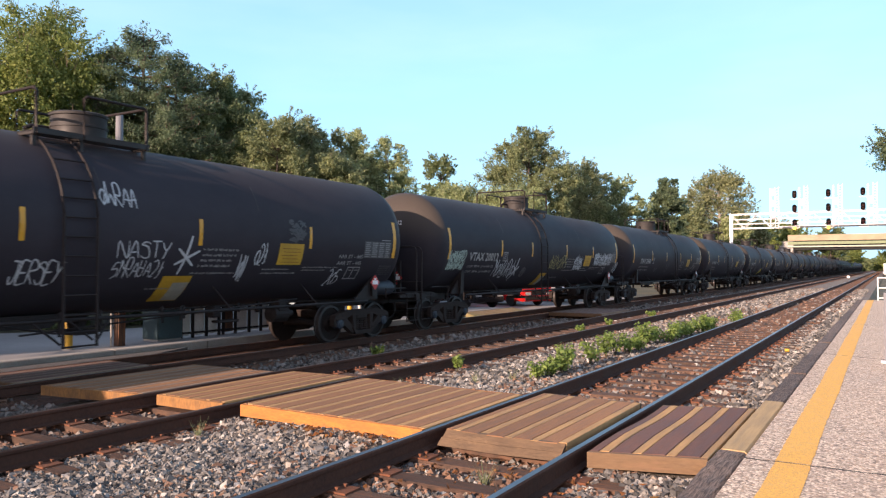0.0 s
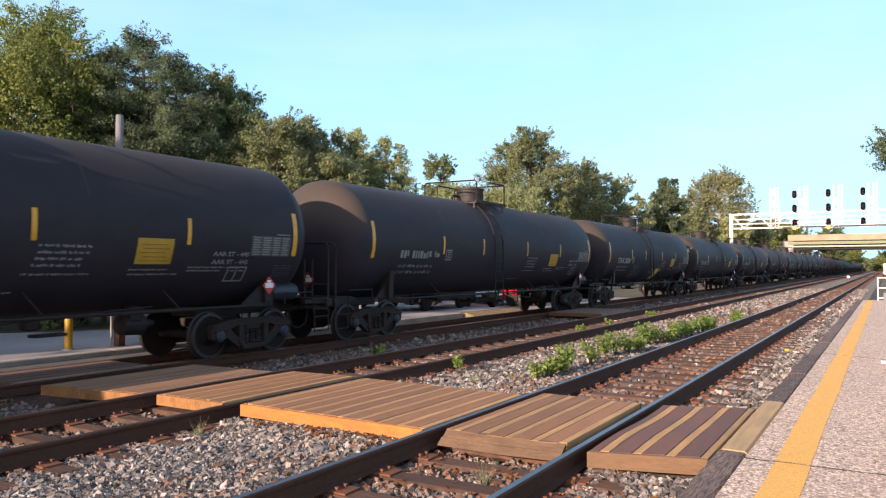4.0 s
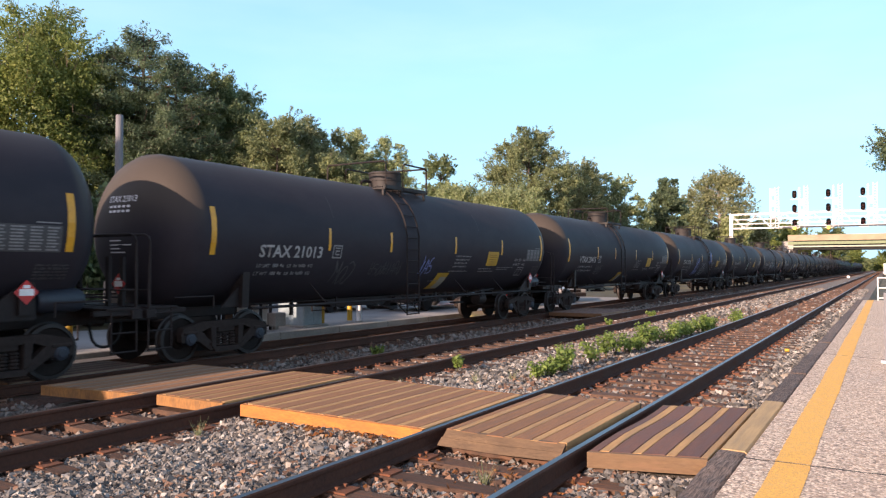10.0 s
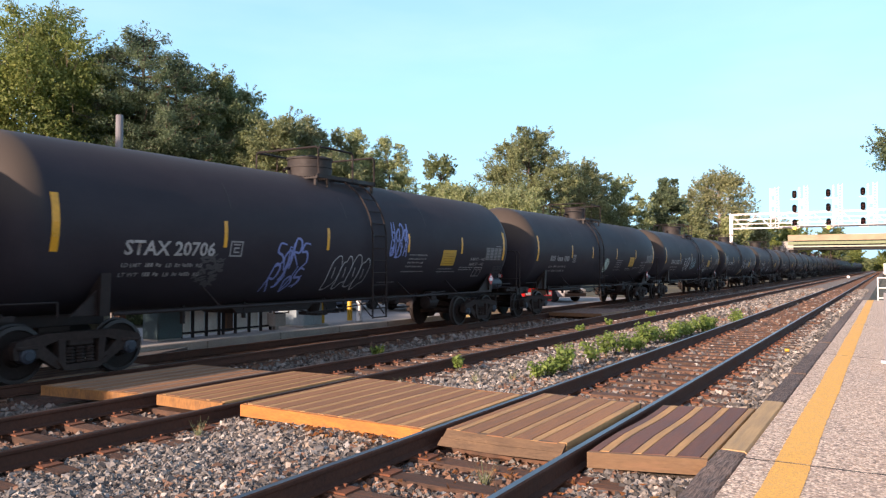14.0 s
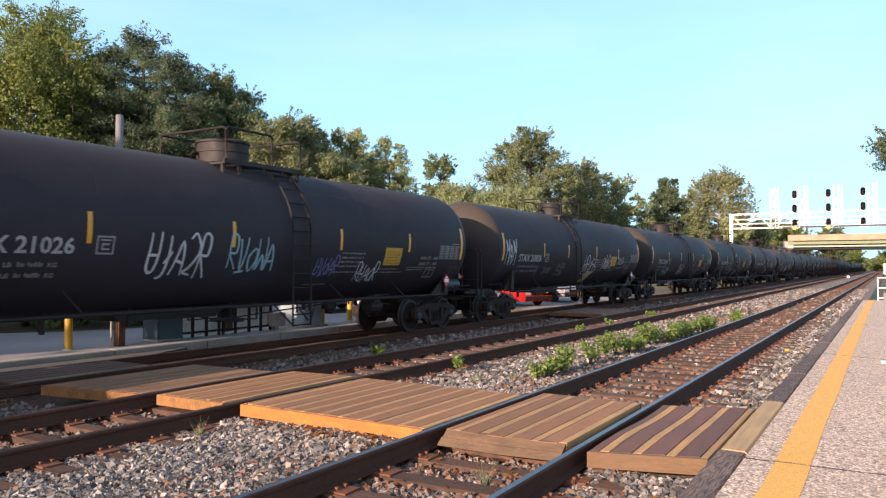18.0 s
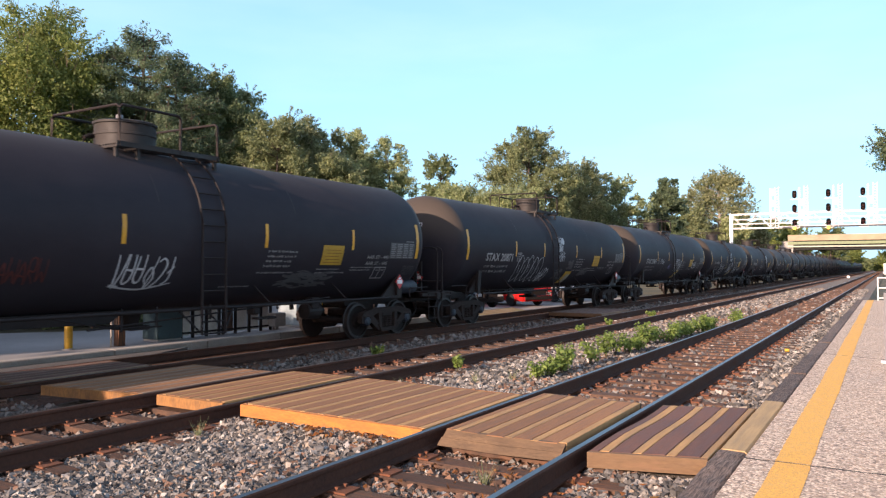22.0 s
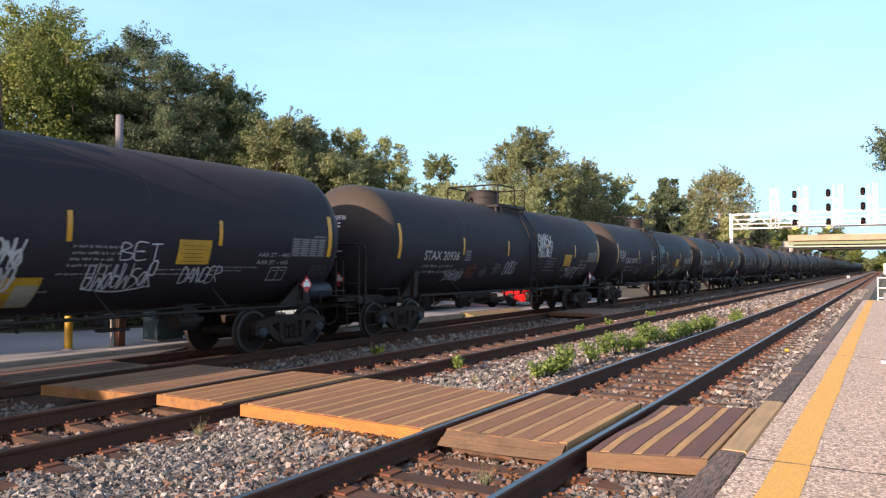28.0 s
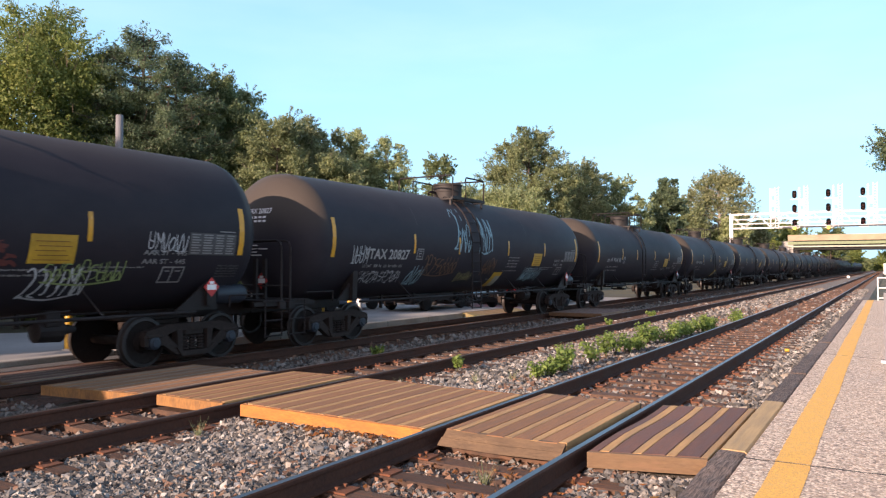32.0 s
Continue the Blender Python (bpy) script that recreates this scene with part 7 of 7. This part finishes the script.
def build_cars():
    global CREEPER
    build_car_body("car", "black sport utility vehicle with bright wheels, parked beyond the tracks", (-16.9, 27.0), 0, (0.02, 0.02, 0.023), 4.6, 1.85, 1.68, "suv")
    CREEPER = build_car_body("car", "blue-grey sedan rolling slowly through the car park", (-19.4, CREEP[0][1]), 180, (0.16, 0.20, 0.26))
    build_car_body("car", "red pickup truck parked head-in at the kerb", (-17.7, 36.0), -115, (0.50, 0.02, 0.018), 5.7, 1.9, 1.75, "pickup")
    build_car_body("car", "white sedan parked farther back", (-22.0, 33.5), 0, (0.60, 0.61, 0.62))
    build_car_body("car", "black sedan parked head-in at the kerb", (-18.3, 32.6), -115, (0.03, 0.03, 0.035))
    build_car_body("car", "silver sedan parked beside a red pickup", (-17.2, 41.0), -115, (0.30, 0.30, 0.31))


build_lot_things()
build_cars()

# ---------------------------------------------------------------- weeds, and small things by the tracks


def build_weed(x, y, z, h, spread, seed, leaf=None, leaves=130):
    rng = np.random.default_rng(seed)
    weed = thing("weed", "bright green leafy weed growing in the ballast", "weed", (x, y, z), group="weeds in the ballast")
    bm = bmesh.new()
    k = 6
    centres = []
    for i in range(k):
        a, r = i * 1.05 + rng.uniform(-0.3, 0.3), spread * rng.uniform(0.2, 0.95)
        tip = Vector((math.cos(a) * r, math.sin(a) * r, h * rng.uniform(0.6, 1.0)))
        add_tube(bm, [(0, 0, -0.03), (tip.x * 0.35, tip.y * 0.35, tip.z * 0.55), tip], 0.006, 5, 0.003)
        centres += [tuple(tip * f) for f in (0.5, 0.75, 0.95)]
    part("stems", bm, M_GRASS, weed)
    c = np.array(centres)
    v = add_leaves(rng, c, np.full(len(c), spread * 0.42), max(3, leaves // len(c)), 0.032 + 0.025 * h, 0.9, corners=4)
    v[:, 2] = np.maximum(v[:, 2], 0.0)
    part("leaves", mesh_from("leaves", v, np.arange(len(v)).reshape(-1, 4), leaf or L_WEED), leaf or L_WEED, weed)


def build_weeds():
    rng = random.Random(8)
    spots = [(-9.25, 12.85, -0.37, 0.30, 0.16), (-6.55, 11.5, -0.25, 0.24, 0.12), (-4.85, 11.1, -0.22, 0.24, 0.22), (-4.78, 11.5, -0.22, 0.30, 0.22), (-4.75, 11.9, -0.22, 0.34, 0.22), (-4.85, 12.4, -0.22, 0.42, 0.20),
             (-4.75, 13.3, -0.22, 0.36, 0.20), (-4.85, 14.5, -0.22, 0.42, 0.24), (-4.8, 14.9, -0.22, 0.42, 0.26), (-4.65, 15.4, -0.22, 0.36, 0.24), (-4.6, 15.9, -0.22, 0.28, 0.2), (-7.5, 20.3, -0.24, 0.16, 0.2), (-7.4, 22.5, -0.24, 0.2, 0.15),
             (-7.5, 27.6, -0.24, 0.2, 0.2), (-4.2, 25.6, -0.22, 0.3, 0.3), (-4.3, 26.3, -0.22, 0.36, 0.3)]
    spots += [(-4.75 + 0.045 * k + rng.uniform(-0.12, 0.12), 17.0 + 0.42 * k, -0.22, rng.uniform(0.26, 0.46), 0.26) for k in range(13)]
    for i, (x, y, z, h, r) in enumerate(spots):
        build_weed(x, y, z, h * 1.15, r, 200 + i, leaves=230)
    # dry tufts
    for i, (x, y) in enumerate(((-6.2, 9.2), (-6.05, 9.05), (-6.4, 5.6), (-2.9, 5.55), (-5.6, 10.4), (-5.2, 10.9))):
        tuft = thing("dry_grass", "small tuft of dry grass in the ballast", "grass", (x, y, -0.22), group="dry tufts in the ballast")
        bm = bmesh.new()
        for k in range(26):
            a, l = rng.uniform(0, 6.28), rng.uniform(0.08, 0.22)
            d = Vector((math.cos(a), math.sin(a), 0))
            b0, w = d * rng.uniform(0, 0.05), d.cross(Vector((0, 0, 1))) * 0.004
            tip = b0 + d * l * 0.6 + Vector((0, 0, l))
            bm.faces.new([bm.verts.new(b0 - w), bm.verts.new(b0 + w), bm.verts.new(tip)])
        part("blades", bm, L_BROWN, tuft)


def build_small_things():
    # white railing and post at the platform's far end
    r = thing("platform_railing", "white pipe railing at the platform's end", "railing", (-0.40, 41.2, 0.018))
    for x in (0.0, 1.2, 2.4):
        tubes("post", [[(x, 0, 0), (x, 0, 1.1)]], 0.03, M_WHITE, r)
    for z in (1.08, 0.6, 0.12):
        tubes("rail", [[(0, 0, z), (2.4, 0, z)]], 0.028, M_WHITE, r)
    b = thing("notice_board", "white notice board on two posts", "sign", (0.05, 40.6, 0.018))
    for x in (-0.1, 0.7):
        boxes("post", [(x, x + 0.06, 0, 0.06, 0, 1.6)], M_WHITE, b)
    boxes("panel", [(-0.2, 1.0, -0.04, -0.005, 1.25, 1.75)], M_WHITE, b)
    p = thing("platform_post", "grey metal post frame on the platform", "post", (-0.06, 14.3, 0.018))
    boxes("upright", [(0.0, 0.06, 0, 0.06, 0, 1.15)], M_POLE, p)
    boxes("top_bar", [(0.06, 1.0, 0.005, 0.055, 1.07, 1.13)], M_POLE, p)
    boxes("upright", [(1.0, 1.06, 0, 0.06, 0, 1.15)], M_POLE, p)
    boxes("foot", [(-0.05, 0.12, -0.08, 0.10, 0, 0.03)], M_WHITE, p)
    # marker disc and a dropped can
    d = thing("marker_disc", "white round marker disc on a short stake", "marker", (-4.6, 116.0, -0.22))
    tubes("stake", [[(0, 0, 0), (0, 0, 0.55)]], 0.02, M_RUST, d)
    bm = bmesh.new()
    add_lathe(bm, [(-0.03, 0.17), (-0.01, 0.18)], "y", (0, 0, 0.55), 16)
    part("disc", bm, M_WHITE, d)
    k = thing("drink_can", "yellow scrap lying in the ballast", "litter", (-1.80, 16.9, -0.15))
    bm = bmesh.new()
    add_lathe(bm, [(-0.045, 0.02), (-0.04, 0.03), (0.04, 0.033), (0.045, 0.025)], "x", (0, 0, 0.03), 12)
    part("can", bm, M_BOLLARD, k, smooth=True)


def build_litter():
    """Dead leaves blown against the crossing and between the rails."""
    rng = np.random.default_rng(31)
    n = 150
    near = rng.random(n) < 0.6
    x = np.where(near, rng.uniform(-6.1, -3.95, n), rng.uniform(-3.7, -1.5, n))
    y = np.where(near, 6.14 - np.abs(rng.normal(0, 0.10, n)), 6.0 - np.abs(rng.normal(0, 0.5, n)))
    z = bed(x, y) + 0.055
    c = np.stack([x, y, z], 1)
    a = rng.normal(size=(n, 3)) * np.array([1, 1, 0.4])
    a /= np.linalg.norm(a, axis=1, keepdims=True)
    b = np.cross(a, np.array([0, 0, 1.0]) + rng.normal(0, 0.4, (n, 3)))
    s = rng.uniform(0.018, 0.04, (n, 1))
    a, b = a * s, b * s * 0.7
    bend = np.array([0, 0, 0.012])
    v = np.stack([c - a + bend, c - b, c + a + bend, c + b], 1).reshape(-1, 3)
    me = mesh_from("leaf_litter", v, np.arange(4 * n).reshape(-1, 4), L_DEAD)
    tagged(new("leaf_litter", me), "orange-brown dead leaves blown against the crossing", "dead leaves", kind="stuff")


L_DEAD = leafy("dead_leaf", (0.16, 0.07, 0.03), (0.32, 0.13, 0.045), (0.42, 0.22, 0.08))
build_weeds()
build_litter()
build_small_things()


# ---------------------------------------------------------------- what moves
def motions():
    for n, car in CARS.items():
        walk(car, [(t, pose(TRAIN_X, train_at(t, n), TRAIN_Z)) for t in DRIFT_T])
    # all axles turn alike: the two of one truck are keyed, the others follow the same keys
    keyed = {}
    for ws, rows in WHEELSETS[:2]:
        walk(ws, rows)
        keyed[rows[0][1].translation.y > 0] = ws.animation_data
    for n in range(FIRST_CAR, LAST_NEAR + 1):
        for o in CARS[n].children_recursive:
            if o.name.split(".")[0] == "wheelset" and not o.animation_data:
                o.rotation_mode = "QUATERNION"
                source = keyed[o.location.y > 0]
                o.animation_data_create()
                o.animation_data.action = source.action
                o.animation_data.action_slot = source.action_slot
    walk(CREEPER, [(t, pose(-19.4, y, LOT, 0, 0, 180)) for t, y in CREEP])
    times = [0.25 * k for k in range(37)] + [32.0]
    place = [float(np.interp(t, [c[0] for c in CREEP], [c[1] for c in CREEP])) for t in times]
    for wheel in CREEPER.children:
        if wheel.name.split(".")[0] == "wheel":
            x, y, z = wheel.matrix_basis.translation
            walk(wheel, [(t, pose(x, y, z, rx=math.degrees((p - place[0]) / 0.335))) for t, p in zip(times, place)])


motions()
